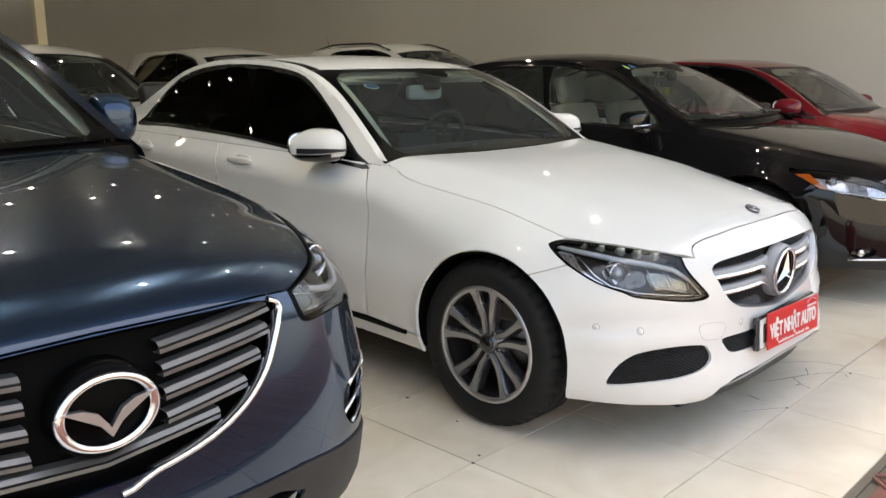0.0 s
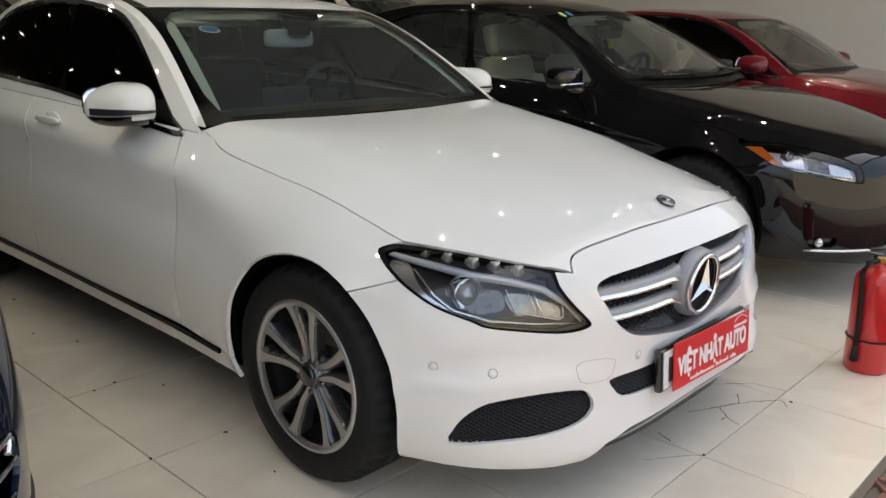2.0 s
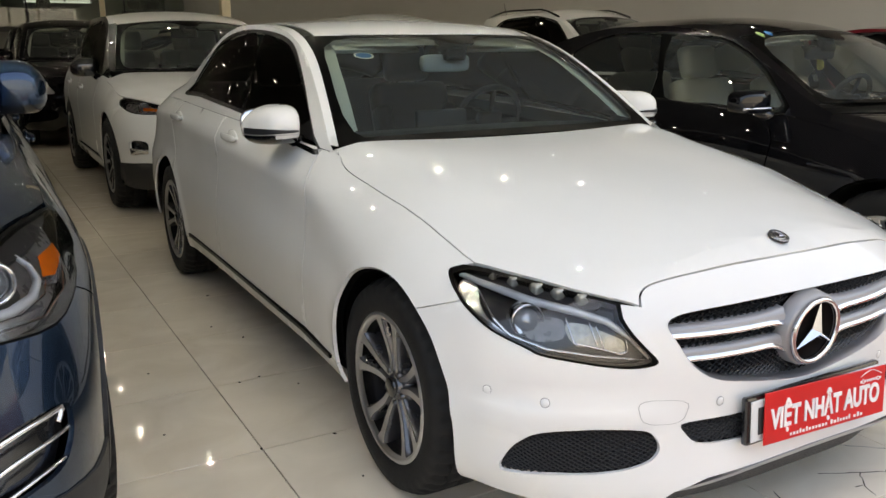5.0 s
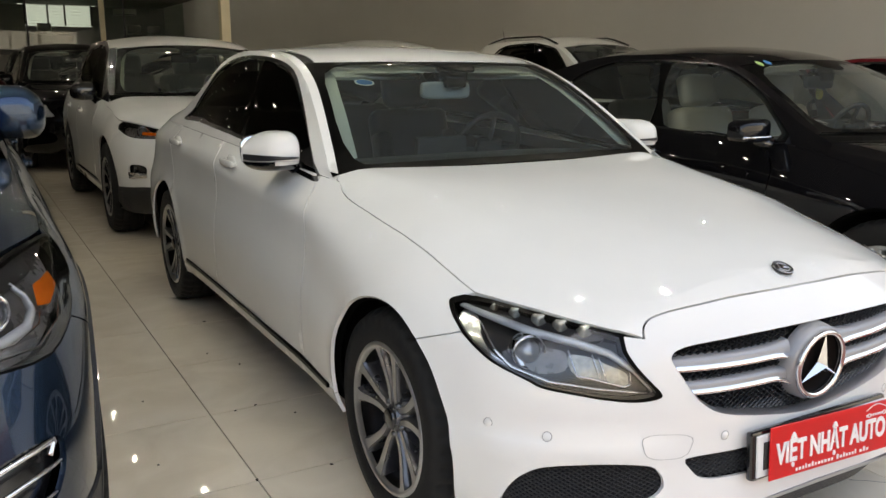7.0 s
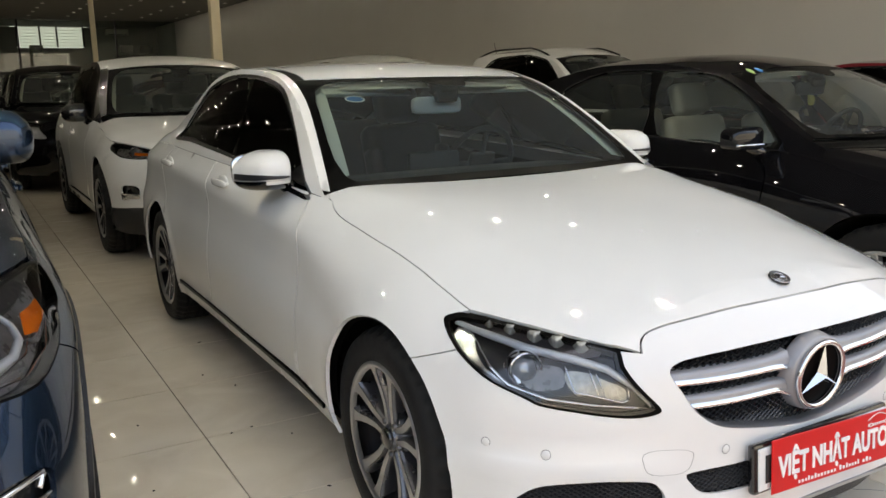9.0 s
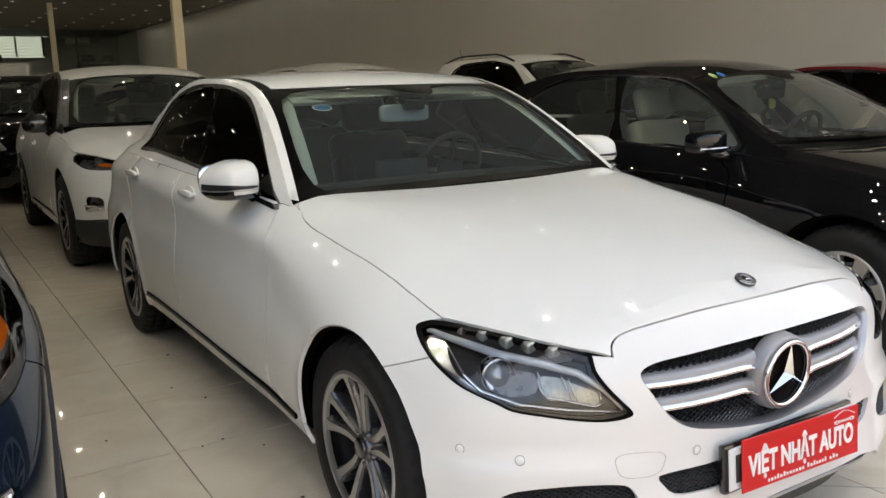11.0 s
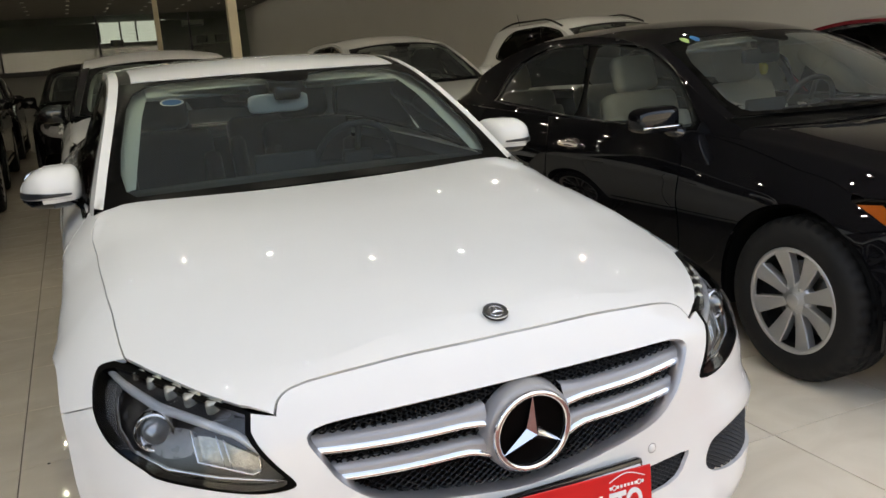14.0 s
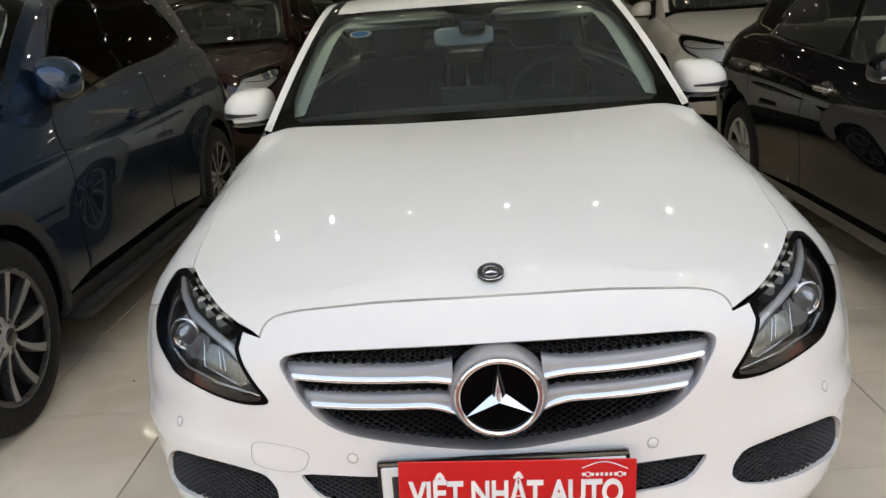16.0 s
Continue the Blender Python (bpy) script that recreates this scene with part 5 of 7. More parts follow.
# ---- the white saloon ----
M_BOWLDARK = simple("grey_lamp_bowl", (0.055, 0.053, 0.052), 0.30, metal=0.3, vary=0.35, scale=30)
M_BOWLMIX = simple("smoky_lamp_bowl", (0.22, 0.215, 0.21), 0.28, metal=0.3, vary=0.5, scale=35)
M_GUIDE = simple("frosted_light_guide", (0.78, 0.78, 0.77), 0.3, metal=0.2, coat=1.0, vary=0.1, scale=20)
WHITE = loops(
    SEDAN, SEDAN_LINES, 0.0, WB, 0.325, 0.356, 0.205, 0.18, arch_dy=-0.022, arch_dz=0.015, inset=0.056, housing_in=0.085, ditch_q=(0.872, 0.945), paint=M_WHITE, step=0.03, glass=M_TINT, rim_r=0.226, style="double", ditch=M_PIANO,
    cowl=0.716, q=0.945, q_base=0.962, base_lift=-0.014, border=0.028, side_border=0.955, top_border=0.022, lining=M_LINER, screen_glass=M_SCREEN, screen=(0.716, 1.41, 1.44, 2.66, 3.40), rail_start=0.625, rail_end=3.44, handle_1=(1.575, 0.906), handle_2=(2.555, 0.924),
    mirror=(0.884, 0.972, 1.018, 0.104, 0.140, 0.074), mirror_back=0.8, mirror_sweep=0.6, mirror_drop=0.18, blinker=True, tyre_w=0.225, turn=0.06, inner_mirror=M_LETTER,
    projectors=[(0.540, 0.648, 0.044)], trim=M_PIANO, bowl=M_BOWLDARK, lens=(0.93, 0.92, 0.002),
    lamp_shapes=[("led_band", [(0.725, 0.740), (0.67, 0.742), (0.556, 0.731), (0.435, 0.700), (0.490, 0.690), (0.597, 0.714), (0.692, 0.734)], -0.014, M_LAMPDARK),
                 ("crescent", [(0.728, 0.730), (0.690, 0.722), (0.662, 0.690), (0.632, 0.656), (0.585, 0.618), (0.640, 0.636), (0.692, 0.676), (0.720, 0.708)], -0.026, M_REFLECTOR),
                 ("lamp_well", [(0.668, 0.706), (0.586, 0.694), (0.525, 0.679), (0.442, 0.640), (0.385, 0.585), (0.410, 0.572), (0.500, 0.588), (0.585, 0.612), (0.640, 0.652)], -0.048, M_LAMPDARK),
                 ("projector_well", [(0.594, 0.673), (0.550, 0.680), (0.511, 0.679), (0.491, 0.667), (0.486, 0.626), (0.533, 0.614), (0.563, 0.635)], -0.042, M_BOWLMIX),
                 ("reflector_fan", [(0.486, 0.660), (0.447, 0.658), (0.418, 0.640), (0.384, 0.617), (0.381, 0.590), (0.390, 0.584), (0.441, 0.603), (0.465, 0.608)], -0.032, M_FAN),
                 ("bracket", [(0.600, 0.677), (0.556, 0.683), (0.556, 0.677), (0.590, 0.671), (0.574, 0.650), (0.558, 0.632), (0.566, 0.629), (0.582, 0.646)], -0.030, M_REFLECTOR)],
    strip=[(1.36, 0.283), (3.36, 0.305), (3.36, 0.322), (1.36, 0.300)],
    lamp_lines=[([(0.735, 0.727), (0.675, 0.716), (0.635, 0.709), (0.564, 0.694), (0.480, 0.679), (0.418, 0.659), (0.374, 0.620), (0.341, 0.568)], 0.011, M_GUIDE),
                ([(0.670, 0.700), (0.647, 0.680), (0.617, 0.649), (0.577, 0.615), (0.511, 0.591), (0.435, 0.579), (0.350, 0.565)], 0.005, M_CHROME),
                ([(0.488, 0.664), (0.466, 0.608), (0.441, 0.602), (0.390, 0.583), (0.379, 0.590), (0.382, 0.617)], 0.0030, M_CHROME),
                ([(0.446, 0.656), (0.428, 0.602)], 0.0022, M_CHROME), ([(0.434, 0.650), (0.418, 0.598)], 0.0022, M_CHROME)],
    beads=[(0.662, 0.733, 0.013), (0.615, 0.7275, 0.016), (0.563, 0.719, 0.018), (0.519, 0.7125, 0.018), (0.472, 0.7045, 0.018)],
)
white_car, white_bumper, white_hood = build_car(SEDAN, Matrix(), "white_saloon_car", "glossy white saloon car with dark windows and red dealer sign", WHITE)


def lattice(bm, fn, loop, du, dv, w, off):
    """Crossed slanting bars over a loop of a surface."""
    p = np.array(loop)
    (u0, v0), (u1, v1) = p.min(0), p.max(0)

    def inside(u, v):
        odd = False
        for a, b in zip(loop, loop[1:] + loop[:1]):
            if (a[1] > v) != (b[1] > v) and u < a[0] + (v - a[1]) / (b[1] - a[1]) * (b[0] - a[0]):
                odd = not odd
        return odd
    def at(u, v):
        c = Vector(fn(u, v))
        a, b = Vector(fn(u + 0.004, v)) - c, Vector(fn(u, v + 0.004)) - c
        n = a.cross(b).normalized()
        return c, (n if n.y < 0 else -n)
    k = dv / du
    for sg in (1, -1):
        c = -3.0
        i0, i1 = int((u0 - (v1 - v0) / k) / du) - 2, int((u1 + (v1 - v0) / k) / du) + 2
        for i in range(i0, i1):
            run = []
            n = max(4, int((v1 - v0) / dv * 4))
            for j in range(n + 1):
                v = v0 + (v1 - v0) * j / n
                u = i * du + sg * (v - v0) / k
                if u0 <= u <= u1 and inside(u, v):
                    run.append((u, v))
                elif len(run) > 1:
                    ribbon(bm, [at(*q) for q in run], w, off)
                    run = []
                else:
                    run = []
            if len(run) > 1:
                ribbon(bm, [at(*q) for q in run], w, off)


def ribbon(bm, pts, w, off):
    rows = []
    for i, (c, n) in enumerate(pts):
        d = (pts[min(i + 1, len(pts) - 1)][0] - pts[max(i - 1, 0)][0]).normalized()
        a = d.cross(n)
        q = c + n * off
        rows.append([bm.verts.new(q + a * w - n * w * 1.5), bm.verts.new(q), bm.verts.new(q - a * w - n * w * 1.5)])
    for a, b in zip(rows, rows[1:]):
        for k in range(2):
            bm.faces.new((a[k], a[k + 1], b[k + 1], b[k]))


G_LOOP = mirror_loop(SEDAN_LINES["grille"])
bm = bmesh.new()
patch(bm, SEDAN.pt, G_LOOP, 0.04, 0, off=-0.06)
grille = part("grille", bm, M_DARK, white_car, "black mesh grille with silver bars")
bm = bmesh.new()
lattice(bm, SEDAN.pt, G_LOOP, 0.0145, 0.014, 0.0022, -0.034)
part("mesh", bm, M_PIANO, grille)
# rim of the grille and the two silver bars on each side of the star
bm = bmesh.new()
ringp = smooth_loop(G_LOOP, 3)
vs = []
for u, v in ringp:
    a, b = Vector(SEDAN.pt(u, v)), Vector(SEDAN.pt(u * 0.975, 0.573 + (v - 0.573) * 0.955))
    vs.append([bm.verts.new(a + Vector((0, 0.002, 0))), bm.verts.new(b + Vector((0, 0.016, 0))), bm.verts.new(b + Vector((0, 0.05, 0)))])
for a, b in zip(vs, vs[1:] + vs[:1]):
    for k in range(2):
        bm.faces.new((a[k], b[k], b[k + 1], a[k + 1])).smooth = True
bmesh.ops.recalc_face_normals(bm, faces=bm.faces[:])
part("grille_rim", bm, M_SATIN, grille, "satin silver rim")
for (s_out, z0, z1), (zi0, zi1) in (((0.311, 0.641, 0.609), (0.648, 0.600)), ((0.288, 0.580, 0.549), (0.572, 0.530))):
    for sg in (1, -1):
        bm = bmesh.new()
        rows = []
        for i in range(15):
            t = i / 14
            s = 0.064 + (s_out - 0.064) * t
            g = max(0.0, 1 - t * 5.0) ** 2
            a, b = z0 + (zi0 - z0) * g - 0.002 * math.sin(math.pi * t), z1 + (zi1 - z1) * g - 0.002 * math.sin(math.pi * t)
            prof = ((a, 0.030), (a - 0.003, 0.008), (a * 0.55 + b * 0.45, 0.002), (b + 0.010, 0.004), (b + 0.007, -0.002), (b, -0.004), (b - 0.004, 0.004), (b - 0.002, 0.03))
            rows.append([bm.verts.new(Vector(SEDAN.pt(sg * s, z)) + Vector((0, d + 0.010 + 0.012 * t * t, 0))) for z, d in prof])
        for a, b in zip(rows, rows[1:]):
            for k in range(7):
                f = bm.faces.new((a[k], b[k], b[k + 1], a[k + 1]))
                f.smooth, f.material_index = True, 1 if k in (3, 4, 5) else 0
        bmesh.ops.recalc_face_normals(bm, faces=bm.faces[:])
        part("grille_bar", bm, [M_BAR, M_CHROME], grille, "satin silver bar with a chrome lip")


def star(bm, R, w, m, lift, mat=0):
    """A three-pointed star with ridged arms, in the y, z plane, raised towards +x."""
    mid = bm.verts.new(m @ Vector((lift, 0, 0)))
    tips = [bm.verts.new(m @ Vector((0.002, R * math.sin(a), R * math.cos(a)))) for a in (2 * math.pi * k / 3 for k in range(3))]
    pits = [bm.verts.new(m @ Vector((0, w * math.sin(a), w * math.cos(a)))) for a in (2 * math.pi * (k + 0.5) / 3 for k in range(3))]
    for k in range(3):
        for tri in ((mid, pits[k - 1], tips[k]), (mid, tips[k], pits[k])):
            bm.faces.new(tri).material_index = mat


def torus(bm, R, r, m, n=48, k=10, mat=0):
    rings = [[bm.verts.new(m @ Vector((r * math.sin(b), (R + r * math.cos(b)) * math.cos(a), (R + r * math.cos(b)) * math.sin(a)))) for b in (2 * math.pi * j / k for j in range(k))] for a in (2 * math.pi * i / n for i in range(n))]
    for a, b in zip(rings, rings[1:] + rings[:1]):
        for j in range(k):
            f = bm.faces.new((a[j], a[(j + 1) % k], b[(j + 1) % k], b[j]))
            f.smooth, f.material_index = True, mat


face = Matrix.Translation((0, -0.750, 0.573)) @ Matrix.Rotation(radians(-90), 4, "Z") @ Matrix.Rotation(radians(4), 4, "Y")
bm = bmesh.new()
lathe(bm, [(0.080, -0.012), (0.094, -0.006), (0.102, -0.014), (0.106, -0.05)], 48, face, mat=1)
disc(bm, 0.082, -0.008, 40, face, mat=2)
torus(bm, 0.087, 0.0075, face)
star(bm, 0.084, 0.017, face, 0.020)
bmesh.ops.recalc_face_normals(bm, faces=bm.faces[:])
part("grille_emblem", bm, [M_CHROME, M_BAR, M_FRIT], grille, "large chrome three-pointed star in a ring")
badge = Matrix.Translation((0, -0.608, 0.8035)) @ Matrix.Rotation(radians(-90), 4, "Z") @ Matrix.Rotation(radians(-68), 4, "Y")
bm = bmesh.new()
lathe(bm, [(0.001, 0.0005), (0.026, 0.0005), (0.027, 0.0015), (0.0285, 0.001), (0.029, -0.006)], 32, badge, mat=1)
torus(bm, 0.0175, 0.0013, badge @ Matrix.Translation((0.0005, 0, 0)), 32, 6)
star(bm, 0.0175, 0.0042, badge @ Matrix.Translation((0.001, 0, 0)), 0.002)
torus(bm, 0.0278, 0.0012, badge @ Matrix.Translation((0.0005, 0, 0)), 32, 6)
bmesh.ops.recalc_face_normals(bm, faces=bm.faces[:])
part("bonnet_badge", bm, [M_CHROME, M_LAMPDARK], white_car, "small round black and chrome badge")
# side intakes and the lower mouth: black honeycomb set back in the bumper
for loop, nm in ((SEDAN_LINES["intake"], "air_intake"), (flip(SEDAN_LINES["intake"]), "air_intake"), (mirror_loop(SEDAN_LINES["mouth"]), "lower_intake")):
    bm = bmesh.new()
    patch(bm, SEDAN.pt, loop, 0.03, 0, off=-0.022)
    lattice(bm, SEDAN.pt, loop, 0.0125, 0.011, 0.0022, -0.010)
    part(nm, bm, M_PLASTIC, white_bumper, "black honeycomb mesh")
# lower splitter with a chrome line
for z0, z1, d, mt, nm in ((0.165, 0.235, 0.02, M_PLASTIC, "splitter"), (0.232, 0.245, -0.006, M_SATIN, "splitter_line")):
    bm = bmesh.new()
    rows = []
    for i in range(-16, 17):
        s = 0.36 * i / 16
        lift = 0.01 - 0.055 * (abs(i) / 16) ** 3
        rows.append([bm.verts.new(Vector(SEDAN.pt(s, z + lift)) + Vector((0, d + e + 0.06 * (abs(i) / 16) ** 5, 0))) for z, e in ((z1, 0.03), (z1, 0.0), (z0, 0.008), (z0, 0.06))])
    for a, b in zip(rows, rows[1:]):
        for k in range(3):
            bm.faces.new((a[k], b[k], b[k + 1], a[k + 1]))
    bmesh.ops.recalc_face_normals(bm, faces=bm.faces[:])
    part(nm, bm, mt, white_bumper)
# parking sensors and the tow cover
for s, z in (SEDAN.front(0.322, 0.439), SEDAN.front(0.751, 0.467), SEDAN.front(0.845, 0.478)):
    for sg in (1, -1):
        p = Vector(SEDAN.pt(sg * s, z))
        n = (Vector(SEDAN.pt(sg * (s + 0.01), z)) - p).cross(Vector(SEDAN.pt(sg * s, z + 0.01)) - p).normalized()
        n = n if n.dot(Vector((p.x, p.y, 0))) > 0 else -n
        bm = bmesh.new()
        m = Matrix.Translation(p) @ n.to_track_quat("X", "Z").to_matrix().to_4x4()
        lathe(bm, [(0.001, 0.0025), (0.0095, 0.0025), (0.0105, 0.0015)], 20, m)
        lathe(bm, [(0.0105, 0.0012), (0.0125, 0.0012)], 20, m, mat=1)
        bmesh.ops.recalc_face_normals(bm, faces=bm.faces[:])
        part("parking_sensor", bm, [M_WHITE, M_SEAM], white_bumper)
tow = soft_loop([(-0.27, 0.458), (-0.365, 0.472), (-0.355, 0.41), (-0.285, 0.40)], 2)
bm = bmesh.new()
patch(bm, SEDAN.pt, tow, 0.02, 0, off=0.0012, holes=[[(-0.318 + (u + 0.318) * 0.972, 0.437 + (v - 0.437) * 0.968) for u, v in tow]])
part("tow_cover", bm, M_SEAM, white_bumper)

# number plate and the red dealer sign stuck over it
plate = thing("number_plate", Matrix.Translation((0, -0.777, 0.382)) @ Matrix.Rotation(radians(-4), 4, "X"), "white number plate in a black holder on the bumper", "number plate")
bm = bmesh.new()
rbox(bm, (0, 0.012, 0), (0.535, 0.022, 0.128), 0.008, 2)
part("plate_holder", bm, M_PIANO, plate)
bm = bmesh.new()
rbox(bm, (0, -0.002, 0), (0.515, 0.006, 0.110), 0.003, 1)
part("plate_sheet", bm, M_PLATE, plate)
for i, x in enumerate((-0.222, -0.165, -0.10, -0.03, 0.04, 0.11, 0.18, 0.225)):
    bm = bmesh.new()
    rbox(bm, (x, -0.0065, 0), (0.026, 0.003, 0.072), 0.001, 1)
    part("plate_bar", bm, M_PLATEINK, plate)


def words(text, size, m, mat, name, parent, wide=1.0, thick=0.0012, heavy=0.0):
    cu = bpy.data.curves.new(name, "FONT")
    cu.body, cu.size, cu.align_x, cu.align_y, cu.extrude, cu.offset = text, size, "CENTER", "CENTER", thick, heavy
    ob = bpy.data.objects.new(name, cu)
    scene.collection.objects.link(ob)
    bpy.context.view_layer.update()
    me = bpy.data.meshes.new_from_object(ob.evaluated_get(bpy.context.evaluated_depsgraph_get()))
    bpy.data.objects.remove(ob)
    me.materials.clear()
    me.materials.append(mat)
    out = new(name, me)
    out.parent = parent
    out.matrix_basis = m @ Matrix.Diagonal((wide, 1, 1, 1))
    return out


sign = thing("dealer_sign", Matrix.Translation((0.0265, -0.7895, 0.376)) @ Matrix.Rotation(radians(2.3), 4, "Y") @ Matrix.Rotation(radians(-5), 4, "X"), "red plastic dealer sign with white lettering over the number plate", "sign")
bm = bmesh.new()
rbox(bm, (0, 0, 0), (0.497, 0.004, 0.138), 0.0015, 1)
part("sign_board", bm, M_SIGN, sign)
up = Matrix.Rotation(radians(90), 4, "X")
words("VI\u1ec6T NH\u1eacT AUTO", 0.075, Matrix.Translation((-0.002, -0.0035, -0.006)) @ up, M_LETTER, "sign_lettering", sign, 0.725, heavy=0.0024)
# web address along the foot and the small dealer mark: strokes of their size
rng = random.Random(4)
x = -0.150
for count in (12, 7, 3):
    bm = bmesh.new()
    for k in range(count):
        w, h = rng.uniform(0.0075, 0.0115), rng.choice((0.008, 0.008, 0.0125))
        rbox(bm, (x + w / 2, -0.003, -0.060 + h / 2), (w * 0.78, 0.002, h), 0.0006, 1)
        x += w + 0.0035
    x += 0.010
    part("small_print", bm, M_LETTER, sign)
bm = bmesh.new()
tube(bm, [(0.135 + 0.095 * (i / 12), -0.003, 0.046 + 0.018 * math.sin(math.pi * (0.12 + 0.80 * i / 12)) ** 1.5) for i in range(13)], 0.0012, 6)
for k in range(10):
    if k in (1, 8):
        torus(bm, 0.0052, 0.0012, Matrix.Translation((0.138 + 0.0095 * k, -0.003, 0.036)) @ Matrix.Rotation(radians(90), 4, "Z"), 16, 6)
    else:
        rbox(bm, (0.138 + 0.0095 * k, -0.003, 0.036), (0.006, 0.002, 0.007), 0.0006, 1)
part("sign_mark", bm, M_LETTER, sign)
# windscreen sticker
bm = bmesh.new()
p = Vector(SEDAN.roof(-0.735, 1.205))
m = Matrix.Translation(p + Vector((0.05, 0.004, -0.008))) @ Matrix.Rotation(radians(24), 4, "X")
lathe(bm, [(0.001, 0.001), (0.024, 0.001)], 24, m @ Matrix.Rotation(radians(-90), 4, "Y") @ Matrix.Diagonal((1, 1, 1.5, 1)), mat=1)
lathe(bm, [(0.024, 0.001), (0.031, 0.0005)], 24, m @ Matrix.Rotation(radians(-90), 4, "Y") @ Matrix.Diagonal((1, 1, 1.4, 1)), mat=0)
part("windscreen_sticker", bm, [M_LETTER, M_STICKBLUE], white_car, "oval blue and white sticker")
# ---- the other cars ----
SUV_LINES = remap(SUV, 2.70, 0.22, SEDAN_LINES)
SUV_LINES["shut_side"] = [(0.80, 0.933), (0.87, 0.947), (0.95, 0.962), (1.04, 0.98), (1.182, 0.998), (1.336, 1.015), (1.42, 1.028), (1.491, 1.040), (1.545, 1.048)]
MAZ = dict(SUV_LINES)
MAZ.update(
    shut_front=[(0, 0.876), (0.16, 0.872), (0.25, 0.868), (0.29, 0.864), (0.318, 0.860)],
    lamp_up=[(0.36, 0.868), (0.45, 0.890), (0.54, 0.914), (0.638, 0.933), (0.767, 0.934)],
    lamp_out=[(0.72, 0.848), (0.77, 0.864), (0.835, 0.915), (0.81, 0.930)],
    lamp_low=[(0.319, 0.857), (0.317, 0.81), (0.332, 0.784), (0.40, 0.780), (0.455, 0.772), (0.56, 0.757), (0.645, 0.796)],
    shut_side=[(0.82, 0.936), (0.87, 0.947), (0.95, 0.962), (1.04, 0.98), (1.182, 0.998), (1.336, 1.015), (1.42, 1.028), (1.491, 1.040), (1.545, 1.048)],
    grille=[(0, 0.8735), (0.06, 0.873), (0.176, 0.869), (0.25, 0.863), (0.284, 0.846), (0.275, 0.82), (0.257, 0.777), (0.236, 0.724), (0.198, 0.669), (0.141, 0.625), (0.062, 0.598), (0, 0.593)],
    intake=[(0.548, 0.612), (0.552, 0.536), (0.525, 0.472), (0.432, 0.462), (0.395, 0.525), (0.395, 0.586), (0.461, 0.619)],
    mouth=[(0, 0.43), (0.25, 0.43), (0.30, 0.40), (0.27, 0.33), (0, 0.32)],
    bottom=[(0.72, 0.235), (0.60, 0.225), (0.45, 0.215), (0.3, 0.21), (0.15, 0.21), (0, 0.21)],
)
SUV_COMMON = dict(rail_start=0.45, rail_end=3.44, cowl=0.50, screen=(0.505, 1.28, 1.32, 2.98, 3.53), q=0.90, handle_1=(1.45, 0.93), handle_2=(2.35, 0.95), step=0.06,
                  mirror=(0.935, 0.86, 1.13, 0.108, 0.10, 0.088), tyre_w=0.225, rim_r=0.245, style="twist", turn=0.2, seat_up=0.12, projectors=[(0.54, 0.858, 0.045)], inset=0.02, hl=1)
SUV.hood_back = 0.385
maz_spec = loops(SUV, MAZ, 0.0, 2.70, 0.348, 0.395, 0.25, 0.21, **dict(
    SUV_COMMON, paint=M_BLUE, step=0.035, glass=M_TINT, screen_glass=M_SCREEN, lining=M_LINER, clad=0.05, sill_mat=M_PLASTIC, spoke_mat=[M_ALLOY, M_ALLOYDARK], rim_mat=M_ALLOYDARK,
    mirror=(0.856, 0.82, 1.168, 0.090, 0.10, 0.096), projectors=[(0.512, 0.860, 0.046)],
    amber=[(0.600, 0.850), (0.630, 0.842), (0.690, 0.862), (0.705, 0.886), (0.632, 0.882)], bowl=M_BOWLMIX, lens=(0.96, 0.94, 0.0),
    lamp_shapes=[("lamp_top", [(0.37, 0.866), (0.45, 0.884), (0.55, 0.910), (0.66, 0.928), (0.79, 0.928), (0.72, 0.912), (0.64, 0.900), (0.56, 0.893), (0.47, 0.880)], -0.012, M_LAMPDARK),
                 ("lamp_well", [(0.455, 0.876), (0.50, 0.890), (0.555, 0.890), (0.572, 0.868), (0.560, 0.838), (0.510, 0.826), (0.465, 0.840)], -0.048, M_LAMPDARK),
                 ("side_reflector", [(0.600, 0.842), (0.626, 0.826), (0.672, 0.846), (0.684, 0.856), (0.630, 0.838)], -0.018, M_REFLECTOR),
                 ("foot_reflector", [(0.36, 0.800), (0.44, 0.792), (0.53, 0.782), (0.58, 0.796), (0.50, 0.806), (0.42, 0.812)], -0.030, M_REFLECTOR)], blinker=False,
    lamp_lines=[([(0.385, 0.842), (0.415, 0.828), (0.455, 0.816), (0.505, 0.812), (0.555, 0.820), (0.585, 0.840), (0.596, 0.866), (0.594, 0.892)], 0.011, M_GUIDE), ([(0.34, 0.845), (0.40, 0.822), (0.46, 0.806), (0.52, 0.801), (0.58, 0.814), (0.606, 0.838)], 0.003, M_CHROME), ([(0.38, 0.797), (0.46, 0.788), (0.56, 0.776), (0.63, 0.800), (0.70, 0.848)], 0.003, M_CHROME)]))
maz_car, maz_bumper, maz_hood = build_car(SUV, Matrix.Translation((-2.57, 0.36, 0)), "blue_crossover_car", "blue metallic crossover car with a large slatted grille", maz_spec)
loop = mirror_loop(MAZ["grille"])
bm = bmesh.new()
patch(bm, SUV.pt, loop, 0.05, 0, off=-0.06)
mgrille = part("grille", bm, M_DARK, maz_car, "black grille with grey slats and a chrome rim")
